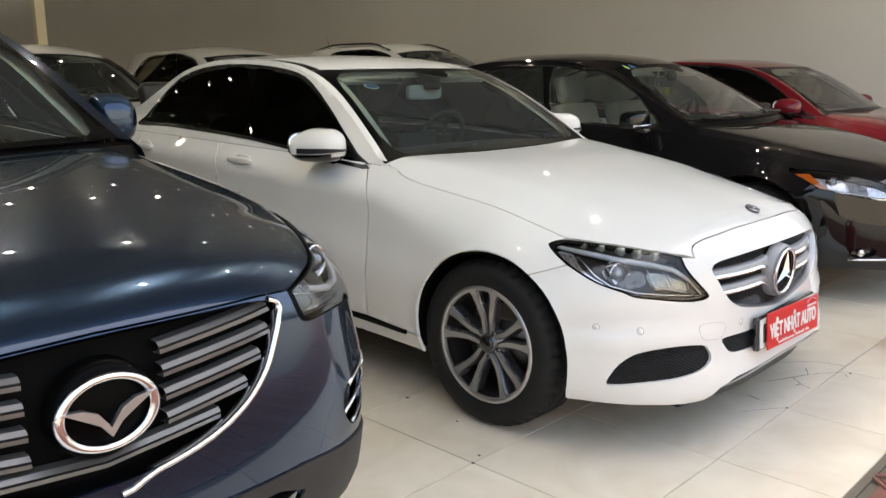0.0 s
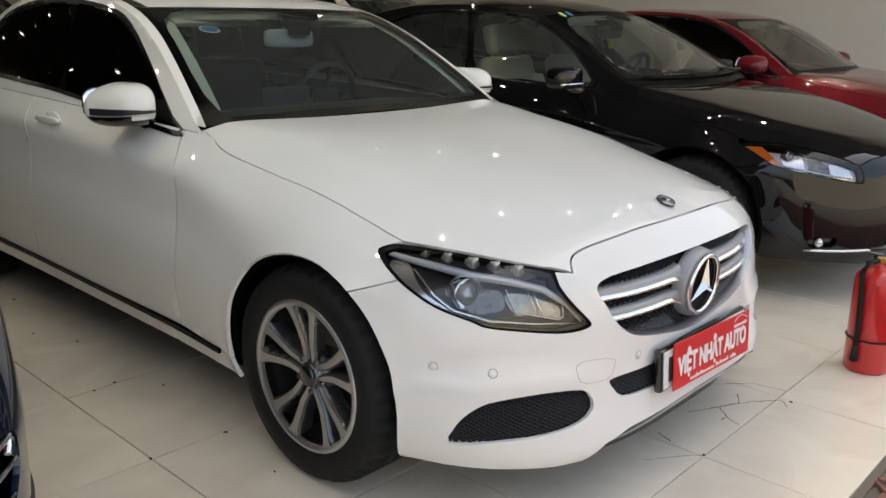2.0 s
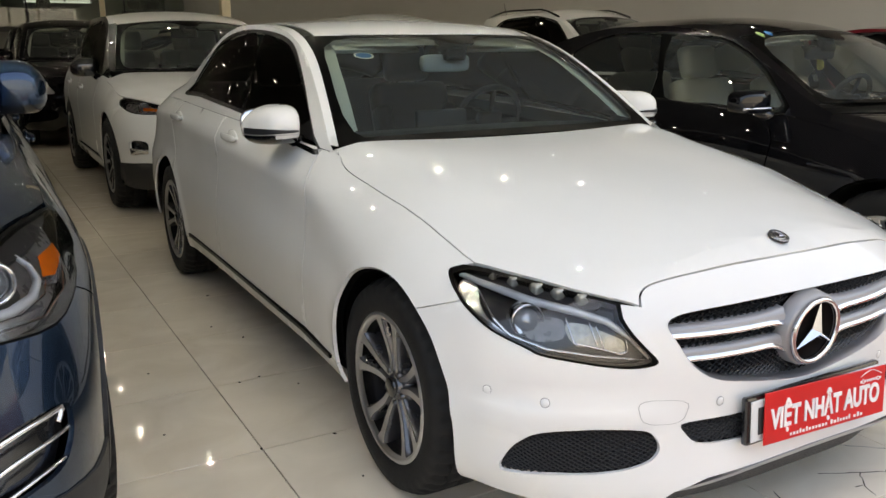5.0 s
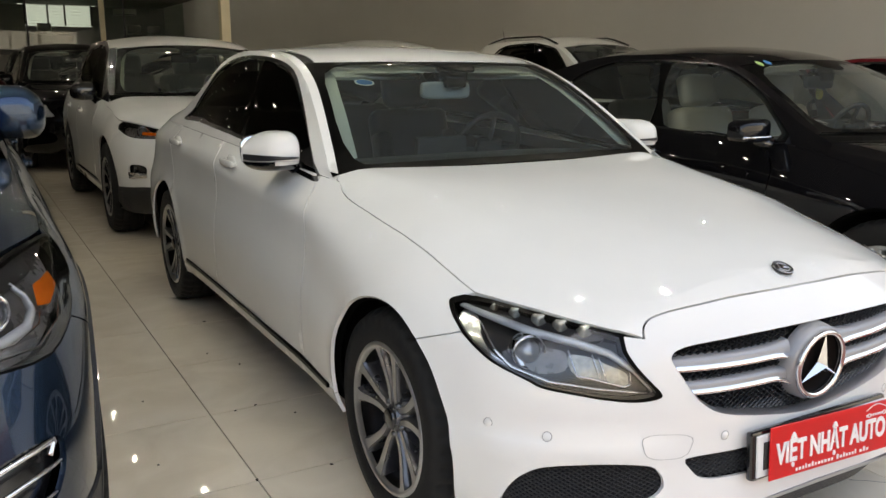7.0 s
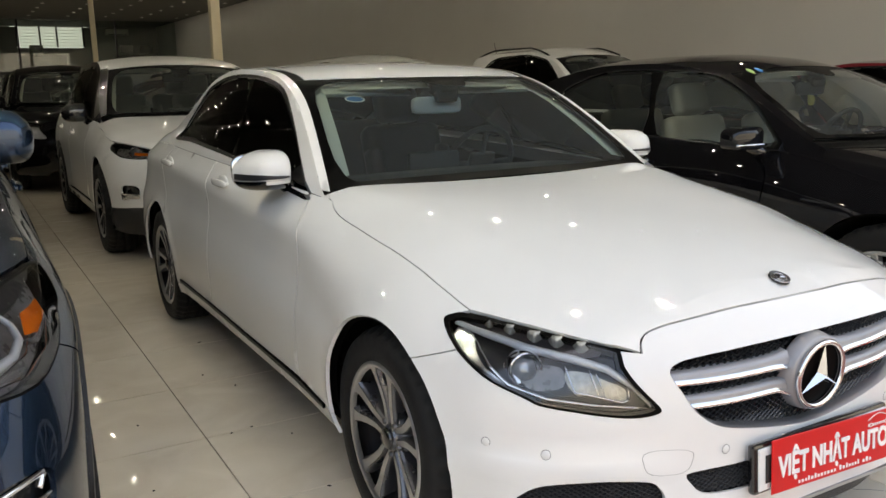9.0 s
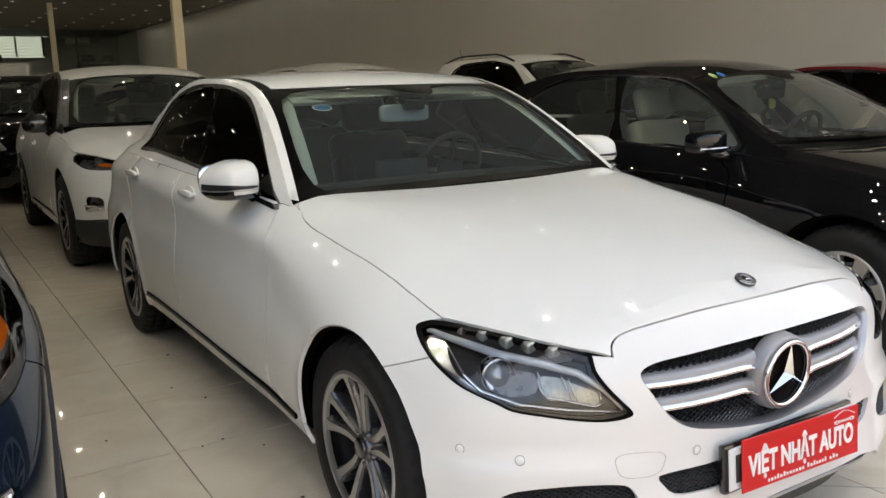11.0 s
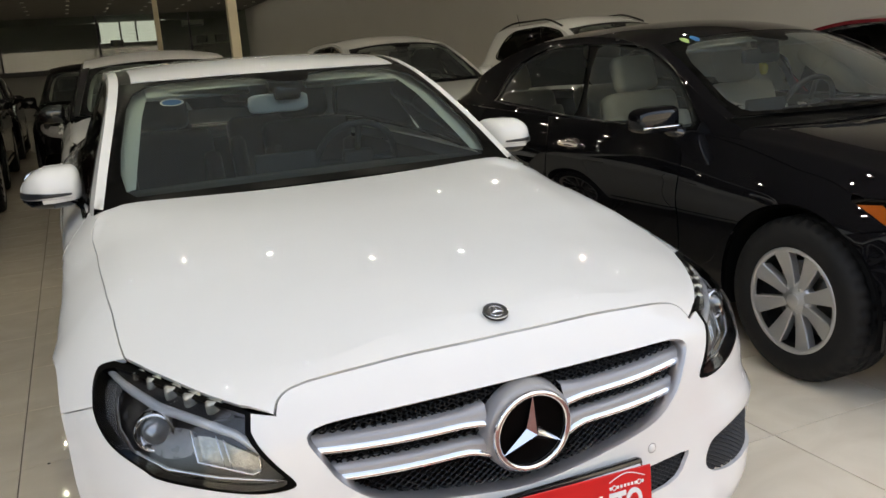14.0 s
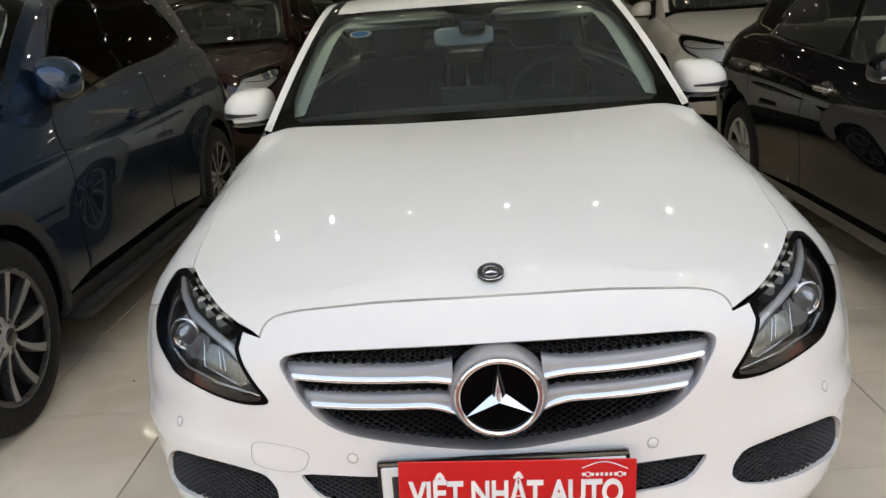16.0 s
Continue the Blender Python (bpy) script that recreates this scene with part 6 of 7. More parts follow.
for k, z in enumerate((0.83, 0.785, 0.738, 0.69, 0.645)):
    for sg in (1, -1):
        s0, s1 = (0.088 if k < 4 else 0.0), {0: 0.274, 1: 0.262, 2: 0.240, 3: 0.212, 4: 0.165}[k]
        bm = bmesh.new()
        rows = []
        for i in range(11):
            t = i / 10
            s = s0 + (s1 - s0) * t
            zz = z + 0.010 * t - 0.012 * (1 - t)
            prof = ((zz + 0.013, 0.05), (zz + 0.012, 0.026), (zz + 0.004, 0.018), (zz + 0.0025, 0.024), (zz, 0.024), (zz - 0.001, 0.018), (zz - 0.010, 0.020), (zz - 0.012, 0.05))
            rows.append([bm.verts.new(Vector(SUV.pt(sg * s, a)) + Vector((0, d, 0))) for a, d in prof])
        for a, b in zip(rows, rows[1:]):
            for j in range(7):
                f = bm.faces.new((a[j], b[j], b[j + 1], a[j + 1]))
                f.material_index = 1 if j in (2, 3, 4) else 0
        bmesh.ops.recalc_face_normals(bm, faces=bm.faces[:])
        part("grille_slat", bm, [M_SLAT, M_PLASTIC], mgrille, "dark grey slat with satin edges")
for sg in (1, -1):
    bm = bmesh.new()
    rows = []
    pts = smooth_loop(MAZ["grille"], 4)[14:4 * len(MAZ["grille"]) - 4]
    for i, (s, z) in enumerate(pts):
        a = pts[max(i - 1, 0)]
        b = pts[min(i + 1, len(pts) - 1)]
        d = Vector((b[1] - a[1], -(b[0] - a[0]) * 1.45)).normalized()
        rows.append([bm.verts.new(Vector(SUV.pt(sg * (s + d.x * w / 1.45 * -1), z + d.y * w * -1)) + Vector((0, y, 0))) for w, y in ((-0.002, 0.02), (-0.001, -0.004), (0.006, -0.008), (0.011, -0.002), (0.012, 0.02))])
    for a, b in zip(rows, rows[1:]):
        for j in range(4):
            bm.faces.new((a[j], b[j], b[j + 1], a[j + 1])).smooth = True
    bmesh.ops.recalc_face_normals(bm, faces=bm.faces[:])
    part("grille_rim", bm, M_CHROME, mgrille, "bright chrome rim")
face = Matrix.Translation((0, -0.925, 0.742)) @ Matrix.Rotation(radians(-90), 4, "Z")
bm = bmesh.new()
face = face @ Matrix.Diagonal((1, 0.95, 0.90, 1))
lathe(bm, [(0.001, 0.0), (0.085, -0.004), (0.10, -0.016), (0.104, -0.05)], 48, face, mat=1)
ov = face @ Matrix.Diagonal((1, 1.18, 0.94, 1))
torus(bm, 0.078, 0.010, ov, 48, 10)
wing = [(-0.078, 0.026), (-0.045, 0.022), (-0.02, 0.006), (0, -0.030), (0.02, 0.006), (0.045, 0.022), (0.078, 0.026), (0.05, 0.004), (0.018, -0.022), (0, -0.052), (-0.018, -0.022), (-0.05, 0.004)]
prism(bm, [(y * 1.16, z * 0.95) for y, z in wing], 0.0, 0.012, face, mat=2)
bmesh.ops.recalc_face_normals(bm, faces=bm.faces[:])
part("grille_emblem", bm, [M_CHROME, M_FRIT, M_SATIN], mgrille, "chrome winged oval emblem on black")
for sg in (1, -1):
    fog = MAZ["intake"] if sg > 0 else flip(MAZ["intake"])
    bm = bmesh.new()
    patch(bm, SUV.pt, fog, 0.03, 0, off=-0.03)
    pocket = part("fog_pocket", bm, M_PIANO, maz_bumper, "black fog lamp pocket with chrome bars")
    for line, w in (([(0.412, 0.588), (0.459, 0.601), (0.50, 0.605), (0.528, 0.604), (0.524, 0.590), (0.518, 0.578)], 0.007), ([(0.400, 0.522), (0.451, 0.545), (0.50, 0.553), (0.537, 0.554)], 0.005), ([(0.43, 0.476), (0.47, 0.488), (0.51, 0.494), (0.525, 0.494)], 0.004)):
        bm = bmesh.new()
        tube(bm, [Vector(SUV.pt(sg * s, z)) + Vector((0, 0.004, 0)) for s, z in smooth_line(line)], w, 8)
        part("fog_bar", bm, M_CHROME, pocket)
    # lower bumper in black plastic
    bm = bmesh.new()
    patch(bm, SUV.pt, [(sg * s, z) for s, z in ((0.0, 0.47), (0.30, 0.465), (0.42, 0.44), (0.60, 0.40), (0.72, 0.40), (0.74, 0.25), (0.60, 0.222), (0.3, 0.207), (0.0, 0.207))], 0.04, 0.012, off=0.006, holes=[[(sg * s, z) for s, z in ((0.02, 0.43), (0.25, 0.43), (0.30, 0.40), (0.27, 0.33), (0.02, 0.32))]])
    part("lower_bumper", bm, M_PLASTIC, maz_bumper, "grained black plastic")
    # running board
    bm = bmesh.new()
    rbox(bm, (sg * 0.90, 1.36, 0.245), (0.13, 1.78, 0.035), 0.012, 2)
    for i in range(40):
        rbox(bm, (sg * 0.905, 0.55 + 0.0415 * i, 0.264), (0.07, 0.022, 0.006), 0.002, 1, mat=1)
    board = part("running_board", bm, [M_PLASTIC, M_SLAT], maz_car, "black running board with grey ribs")

# black saloon
CAM = remap(CAMRY, 2.776, 0.19, SEDAN_LINES)
CAM.update(
    shut_front=[(0, 0.725), (0.16, 0.722), (0.30, 0.712), (0.385, 0.695), (0.43, 0.672)],
    lamp_up=[(0.45, 0.678), (0.49, 0.703), (0.614, 0.746), (0.70, 0.756), (0.765, 0.757)],
    lamp_out=[(0.745, 0.708), (0.795, 0.750)],
    lamp_low=[(0.430, 0.668), (0.425, 0.625), (0.435, 0.592), (0.50, 0.606), (0.60, 0.632), (0.70, 0.665)],
    shut_side=[(0.80, 0.772), (0.86, 0.80), (0.914, 0.818), (0.996, 0.835), (1.182, 0.875), (1.335, 0.905), (1.46, 0.925), (1.545, 0.938)],
    window=[(1.60, 0.955), (1.715, 1.093), (1.875, 1.212), (2.115, 1.316), (2.33, 1.350), (2.78, 1.368), (3.13, 1.360), (3.44, 1.280), (3.56, 1.19), (3.63, 1.065), (3.55, 1.045), (2.97, 1.012), (2.49, 0.985), (2.09, 0.970)],
    pane_1=[(1.63, 0.963), (1.73, 1.093), (1.89, 1.207), (2.125, 1.308), (2.335, 1.342), (2.60, 1.354), (2.46, 0.993), (2.09, 0.978)],
    pane_2=[(2.585, 0.998), (2.70, 1.358), (2.78, 1.360), (3.12, 1.352), (3.42, 1.275), (3.545, 1.185), (3.605, 1.07), (3.55, 1.053), (2.97, 1.020)],
    grille=[(0, 0.69), (0.2, 0.685), (0.31, 0.675), (0.33, 0.655), (0.30, 0.60), (0.2, 0.575), (0, 0.565)],
    intake=[(0.592, 0.310), (0.58, 0.335), (0.52, 0.338), (0.505, 0.325), (0.515, 0.285), (0.585, 0.278)],
    mouth=[(0, 0.36), (0.30, 0.36), (0.35, 0.33), (0.33, 0.25), (0, 0.25)],
)
CAMRY.hood_back = 0.39
cam_spec = loops(
    CAMRY, CAM, 0.0, 2.776, 0.330, 0.385, 0.20, 0.18, paint=M_BLACK, step=0.04, trim_w=0.008, glass=M_GLASS, glass_2=M_TINT3, screen_glass=M_GLASS, rim_r=0.213, style="fan", spoke_mat=[M_SILVERWHEEL, M_SILVERWHEEL], rim_mat=M_SILVERWHEEL,
    cowl=0.50, q=0.88, hub_mat=M_SILVERWHEEL, screen=(0.505, 1.20, 1.25, 2.68, 3.44), rail_start=0.41, rail_end=3.42, handle_1=(1.52, 0.845), handle_2=(2.45, 0.87), handle=M_CHROME, cup=M_PIANO, trim=M_DARKTRIM,
    mirror=(0.945, 0.765, 1.012, 0.118, 0.085, 0.062), mirror_pow=4.5, mirror_slope=0.15, seat_dy=-0.45, wheel_dy=-0.12, wipers=((0.1, -0.35), (0.75, 0.3)), seat_mat=M_SEATBEIGE, projectors=[(0.625, 0.700, 0.030)], bowl=M_BOWL,
    lens=(0.96, 0.93, 0.0), lamp_shapes=[("reflector", [(0.455, 0.612), (0.515, 0.625), (0.520, 0.690), (0.465, 0.668)], -0.030, M_REFLECTOR), ("reflector", [(0.525, 0.630), (0.585, 0.645), (0.590, 0.718), (0.530, 0.695)], -0.034, M_BOWLMIX), ("reflector", [(0.595, 0.650), (0.655, 0.668), (0.662, 0.735), (0.600, 0.722)], -0.030, M_REFLECTOR)],
    lamp_lines=[([(0.46, 0.614), (0.56, 0.637), (0.66, 0.664), (0.70, 0.68)], 0.004, M_CHROME), ([(0.522, 0.620), (0.526, 0.700)], 0.003, M_CHROME), ([(0.592, 0.640), (0.596, 0.722)], 0.003, M_CHROME)],
    amber=[(0.665, 0.662), (0.71, 0.672), (0.785, 0.745), (0.72, 0.748), (0.70, 0.715)], join=128, turn=0.1)
cam_car, cam_bumper, cam_hood = build_car(CAMRY, Matrix.Translation((2.56, 0.15, 0)), "black_saloon_car", "glossy black saloon car with beige leather seats", cam_spec)
bm = bmesh.new()
patch(bm, CAMRY.pt, mirror_loop(CAM["grille"]), 0.04, 0, off=-0.04)
cgrille = part("grille", bm, M_DARK, cam_car, "black grille with chrome bars")
for z in (0.665, 0.635, 0.605):
    bm = bmesh.new()
    tube(bm, [Vector(CAMRY.pt(0.31 * i / 12, z)) + Vector((0, 0.01, 0)) for i in range(-12, 13)], 0.009, 8)
    part("grille_bar", bm, M_CHROME, cgrille)
for sg in (1, -1):
    s, z = 0.555, 0.308
    p = Vector(CAMRY.pt(sg * s, z))
    bm = bmesh.new()
    patch(bm, CAMRY.pt, CAM["intake"] if sg > 0 else flip(CAM["intake"]), 0.03, 0, off=-0.03)
    pocket = part("fog_pocket", bm, M_PIANO, cam_bumper)
    bm = bmesh.new()
    egg(bm, p + Vector((-sg * 0.01, 0.01, 0)), (0.028, 0.02, 0.026), 2.2, 16)
    part("fog_lamp", bm, M_REFLECTOR, pocket, "round clear fog lamp")
    bm = bmesh.new()
    tube(bm, [Vector(CAMRY.pt(sg * (0.60 - 0.26 * i / 8), 0.268 + 0.006 * i / 8)) + Vector((0, -0.002, 0)) for i in range(9)], 0.007, 8)
    part("fog_trim", bm, M_CHROME, pocket)
    mx, my, mz = 0.945, 0.765, 1.012
    bm = bmesh.new()
    tube(bm, [(sg * (mx - 0.09 + 0.19 * i / 8), my - 0.086 + 0.026 * (i / 8) ** 2, mz - 0.028) for i in range(9)], 0.008, 8)
    part("mirror_strip", bm, M_CHROME, cam_car, "chrome strip along the mirror")
# dealer charm behind the black saloon's windscreen, and its stickers
p = Vector(CAMRY.roof(0.02, 1.12))
bm = bmesh.new()
tube(bm, [p + Vector((0, 0.06, -0.05)), p + Vector((0, 0.06, -0.13))], 0.002, 6)
egg(bm, p + Vector((0, 0.06, -0.165)), (0.024, 0.016, 0.032), 2.3, 14)
rbox(bm, p + Vector((-0.02, 0.06, -0.14)), (0.02, 0.014, 0.05), 0.005, 1)
part("hanging_charm", bm, simple("yellow_cloth", (0.75, 0.62, 0.10), 0.7), cam_car, "yellow charm hanging from the mirror")
for q, mt in ((-0.70, M_STICKGREEN), (-0.615, M_STICKBLUE)):
    p = Vector(CAMRY.roof(q, 1.19))
    bm = bmesh.new()
    m = Matrix.Translation(p + Vector((0, 0.004, 0.004))) @ Matrix.Rotation(radians(24), 4, "X") @ Matrix.Rotation(radians(-90), 4, "Y")
    lathe(bm, [(0.001, 0.001), (0.030, 0.001)], 20, m @ Matrix.Diagonal((1, 1.2, 0.85, 1)))
    part("windscreen_sticker", bm, mt, cam_car)

# the rest of the stock
EVO = dict(SUV_LINES)
EVO.update(intake=[(0.60, 0.62), (0.49, 0.615), (0.49, 0.52), (0.59, 0.505)], lamp_low=[(0.37, 0.852), (0.40, 0.822), (0.50, 0.812), (0.60, 0.822), (0.70, 0.860)])
evo_spec = loops(SUV, EVO, 0.0, 2.66, 0.375, 0.425, 0.26, 0.23, **dict(SUV_COMMON, paint=M_WHITE, glass=M_TINT, screen_glass=M_SCREEN, pillar_mat=M_PIANO, seat_mat=M_LINER, bowl=M_BOWLMIX, amber=[(0.46, 0.842), (0.54, 0.846), (0.55, 0.868), (0.47, 0.862)], mirror_mat=M_PIANO, ditch=M_WHITE))
evo_car, *_ = build_car(SUV, Matrix.Translation((0.05, 5.15, 0)) @ Matrix.Diagonal((1.04, 0.97, 0.98, 1)), "white_luxury_crossover", "white crossover car with black pillars and beige seats", evo_spec)
suv_spec = lambda **k: loops(SUV, SUV_LINES, 0.0, 2.70, 0.350, 0.40, 0.25, 0.22, **dict(dict(SUV_COMMON, spoke_mat=[M_SILVERWHEEL, M_ALLOYDARK], rim_mat=M_SILVERWHEEL, bowl=M_BOWL), **k))
tall_car, *_ = build_car(SUV, Matrix.Translation((5.28, 5.15, 0)) @ Matrix.Diagonal((1, 1.02, 1.04, 1)), "white_seven_seat_car", "white sport utility car with roof rails beside the grey wall", suv_spec(paint=M_WHITE, glass=M_TINT))
build_car(SUV, Matrix.Translation((2.80, 5.9, 0)), "silver_crossover_car", "pale silver crossover car parked behind a black saloon", suv_spec(paint=M_SILVER, glass=M_TINT, lamp_lines=[([(0.42, 0.815), (0.50, 0.81), (0.60, 0.82), (0.68, 0.84)], 0.005, M_CHROME)], projectors=[]))
build_car(SUV, Matrix.Translation((-2.52, 5.75, 0)), "maroon_crossover_car", "very dark maroon crossover car with clear headlamps", suv_spec(paint=M_MAROON, glass=M_TINT, projectors=[(0.56, 0.84, 0.036), (0.64, 0.855, 0.036)], lamp_lines=[([(0.40, 0.862), (0.50, 0.885), (0.62, 0.905), (0.72, 0.918)], 0.009, M_CHROME), ([(0.42, 0.815), (0.50, 0.81), (0.60, 0.82), (0.68, 0.84)], 0.005, M_CHROME)]))
red_spec = loops(SEDAN, SEDAN_LINES, 0.0, WB, 0.325, 0.356, 0.205, 0.18, **{k: v for k, v in WHITE.items() if k in ("cowl", "q", "q_base", "base_lift", "arch_dy", "arch_dz", "inset", "housing_in", "screen", "rail_start", "rail_end", "handle_1", "handle_2", "mirror", "rim_r", "style", "projectors", "strip", "turn")}, paint=M_RED, glass=M_TINT, screen_glass=M_TINT2, step=0.06)
build_car(SEDAN, Matrix.Translation((4.80, -0.1, 0)), "red_hatchback_car", "dark red metallic car parked beside the grey wall", red_spec)
blk = suv_spec(paint=M_BLACK, glass=M_TINT)
dark_car, *_ = build_car(SUV, Matrix.Translation((-2.6, 10.8, 0)), "black_crossover_car", "black crossover car in the dim back rows", blk, "black cars in the back rows")
for x, y in ((-0.35, 10.4), (-5.3, 5.6), (-5.3, 10.8), (-2.6, 16.0), (-0.2, 15.8), (-5.3, 16.2)):
    copy_thing(dark_car, Matrix.Translation((x, y, 0)))
# roof rails and aerial of the tall white car
for sg in (1, -1):
    bm = bmesh.new()
    tube(bm, [Vector(SUV.roof(sg * 0.93, 1.4 + 1.6 * i / 12)) + Vector((0, 0, 0.035 * min(1, 4 * min(i, 12 - i) / 12) + 0.004)) for i in range(13)], 0.014, 8)
    part("roof_rail_bar", bm, M_PIANO, tall_car, "black roof rail")
bm = bmesh.new()
p = Vector(SUV.roof(-0.15, 3.2))
tube(bm, [p, p + Vector((0, 0.09, 0.22))], lambda t: 0.007 - 0.004 * t, 6)
part("aerial", bm, M_PLASTIC, tall_car, "thin black roof aerial")
# the white crossover's fog lamps, dark lower bumper and lamp insets
for sg in (1, -1):
    fog = [(sg * s, z) for s, z in EVO["intake"]]
    bm = bmesh.new()
    patch(bm, SUV.pt, fog, 0.03, 0, off=-0.03)
    pocket = part("fog_pocket", bm, M_PIANO, evo_car, "black fog lamp pocket")
    bm = bmesh.new()
    patch(bm, SUV.pt, [(sg * 0.595, 0.555), (sg * 0.49, 0.552), (sg * 0.49, 0.52), (sg * 0.59, 0.507)], 0.02, 0.02, off=0.006)
    part("fog_lamp", bm, M_REFLECTOR, pocket, "clear crystal fog lamp")
    bm = bmesh.new()
    patch(bm, SUV.pt, [(sg * s, z) for s, z in ((0.0, 0.46), (0.40, 0.455), (0.70, 0.43), (0.72, 0.25), (0.60, 0.232), (0.3, 0.228), (0.0, 0.228))], 0.05, 0.012, off=0.006)
    part("lower_bumper", bm, M_PLASTIC, evo_car, "black plastic lower bumper")
# ---- the showroom ----
FRONT_Y, BACK_Y, LEFT_X, RIGHT_X, CEIL_Z = -1.22, 42.0, -8.0, 7.0, 4.0
PITCH, TX, TY = 0.605, -1.157, 0.428
M_GROUT = simple("dark_grout", (0.16, 0.13, 0.10), 0.9)
M_WALL = simple("grey_wall_paint", (0.59, 0.575, 0.55), 0.55, vary=0.05, scale=1.2, bump=0.12, bump_scale=60)
M_WALLDARK = simple("dark_wall_paint", (0.10, 0.10, 0.10), 0.6, vary=0.08, scale=1.2, bump=0.1, bump_scale=60)
M_CEIL = simple("ceiling_board", (0.14, 0.136, 0.13), 0.8, vary=0.04, scale=2)
M_CREAM = simple("cream_column_paint", (0.72, 0.64, 0.46), 0.5)
M_LIGHT = simple("downlight_glow", (1.0, 0.985, 0.94), 0.5, vary=0.0, emit=270.0)
M_LIGHTMID = simple("soft_downlight_glow", (1.0, 0.983, 0.935), 0.5, vary=0.0, emit=88.0)
M_LIGHTDIM = simple("dim_downlight_glow", (1.0, 0.98, 0.93), 0.5, vary=0.0, emit=30.0)
M_PAVE = simple("red_paving", (0.22, 0.085, 0.062), 0.7, vary=0.25, scale=20, bump=0.5, bump_scale=120)
M_ASPHALT = simple("worn_concrete", (0.13, 0.128, 0.122), 0.85, vary=0.15, scale=30, bump=0.5, bump_scale=300)
M_FACADE = simple("pale_render", (0.36, 0.345, 0.315), 0.8, vary=0.1, scale=0.6)


def tile_material():
    """Cream polished porcelain: soft clouds and veins, each tile a little different."""
    m, nt, b, ln = material("cream_polished_tile")
    tc, oi, no, n2, ramp, mp = (nt.nodes.new(n) for n in ("ShaderNodeTexCoord", "ShaderNodeObjectInfo", "ShaderNodeTexNoise", "ShaderNodeTexNoise", "ShaderNodeValToRGB", "ShaderNodeVectorMath"))
    geo = nt.nodes.new("ShaderNodeNewGeometry")
    mp.operation = "MULTIPLY_ADD"
    mp.inputs[1].default_value = (1, 1, 1)
    cmb = nt.nodes.new("ShaderNodeCombineXYZ")
    mul = nt.nodes.new("ShaderNodeMath")
    mul.operation = "MULTIPLY"
    mul.inputs[1].default_value = 37.0
    ln.new(oi.outputs["Random"], mul.inputs[0])
    for i in range(3):
        ln.new(mul.outputs[0], cmb.inputs[i])
    ln.new(geo.outputs["Position"], mp.inputs[0])
    ln.new(cmb.outputs[0], mp.inputs[2])
    ln.new(mp.outputs[0], no.inputs["Vector"])
    no.inputs["Scale"].default_value, no.inputs["Detail"].default_value, no.inputs["Distortion"].default_value = 3.2, 6, 1.4
    ramp.color_ramp.elements[0].position, ramp.color_ramp.elements[1].position = 0.30, 0.72
    ramp.color_ramp.elements[0].color = (0.76, 0.67, 0.54, 1)
    ramp.color_ramp.elements[1].color = (0.86, 0.775, 0.645, 1)
    ln.new(no.outputs["Fac"], ramp.inputs[0])
    ln.new(ramp.outputs[0], b.inputs["Base Color"])
    n2.inputs["Scale"].default_value, n2.inputs["Detail"].default_value = 9, 4
    ln.new(geo.outputs["Position"], n2.inputs["Vector"])
    rr = nt.nodes.new("ShaderNodeMapRange")
    rr.inputs[3].default_value, rr.inputs[4].default_value = 0.012, 0.06
    ln.new(n2.outputs["Fac"], rr.inputs[0])
    ln.new(rr.outputs[0], b.inputs["Roughness"])
    return m


M_TILE = tile_material()
bm = bmesh.new()
rbox(bm, ((LEFT_X + RIGHT_X) / 2, (FRONT_Y + BACK_Y) / 2, -0.108), (RIGHT_X - LEFT_X, BACK_Y - FRONT_Y, 0.2), 0)
floor = part("floor", bm, M_GROUT, None, "polished cream tile floor", "floor", "structure")
bm = bmesh.new()
rbox(bm, (0, -31.22, -0.16), (160, 60, 0.2), 0)
ground = part("ground", bm, M_ASPHALT, None, "pale worn concrete street", "ground", "structure")
bm = bmesh.new()
rbox(bm, (0, FRONT_Y - 0.76, -0.068), (30, 1.52, 0.1), 0)
pavement = part("pavement", bm, M_GROUT, None, "red paving tiles before the showroom", "pavement", "structure")
# walls, ceiling
def wall(name, c, size, label, mat=None):
    b = bmesh.new()
    rbox(b, c, size, 0)
    return part(name, b, mat or M_WALL, None, label, "wall", "structure")
wall("wall_east", (RIGHT_X + 0.1, (FRONT_Y + BACK_Y) / 2, 2.0), (0.2, BACK_Y - FRONT_Y, 4.2), "plain grey painted wall")
wall("wall_west", (LEFT_X - 0.1, (FRONT_Y + BACK_Y) / 2, 2.0), (0.2, BACK_Y - FRONT_Y, 4.2), "dark grey painted wall", M_WALLDARK)
wall("wall_north", (-0.5, BACK_Y + 0.3, 2.2), (15.4, 0.2, 4.6), "grey office wall")
bm = bmesh.new()
rbox(bm, (-0.5, (FRONT_Y + BACK_Y) / 2, CEIL_Z + 0.1), (15.4, BACK_Y - FRONT_Y, 0.2), 0)
part("ceiling", bm, M_CEIL, None, "flat grey ceiling with recessed downlights", "ceiling", "structure")
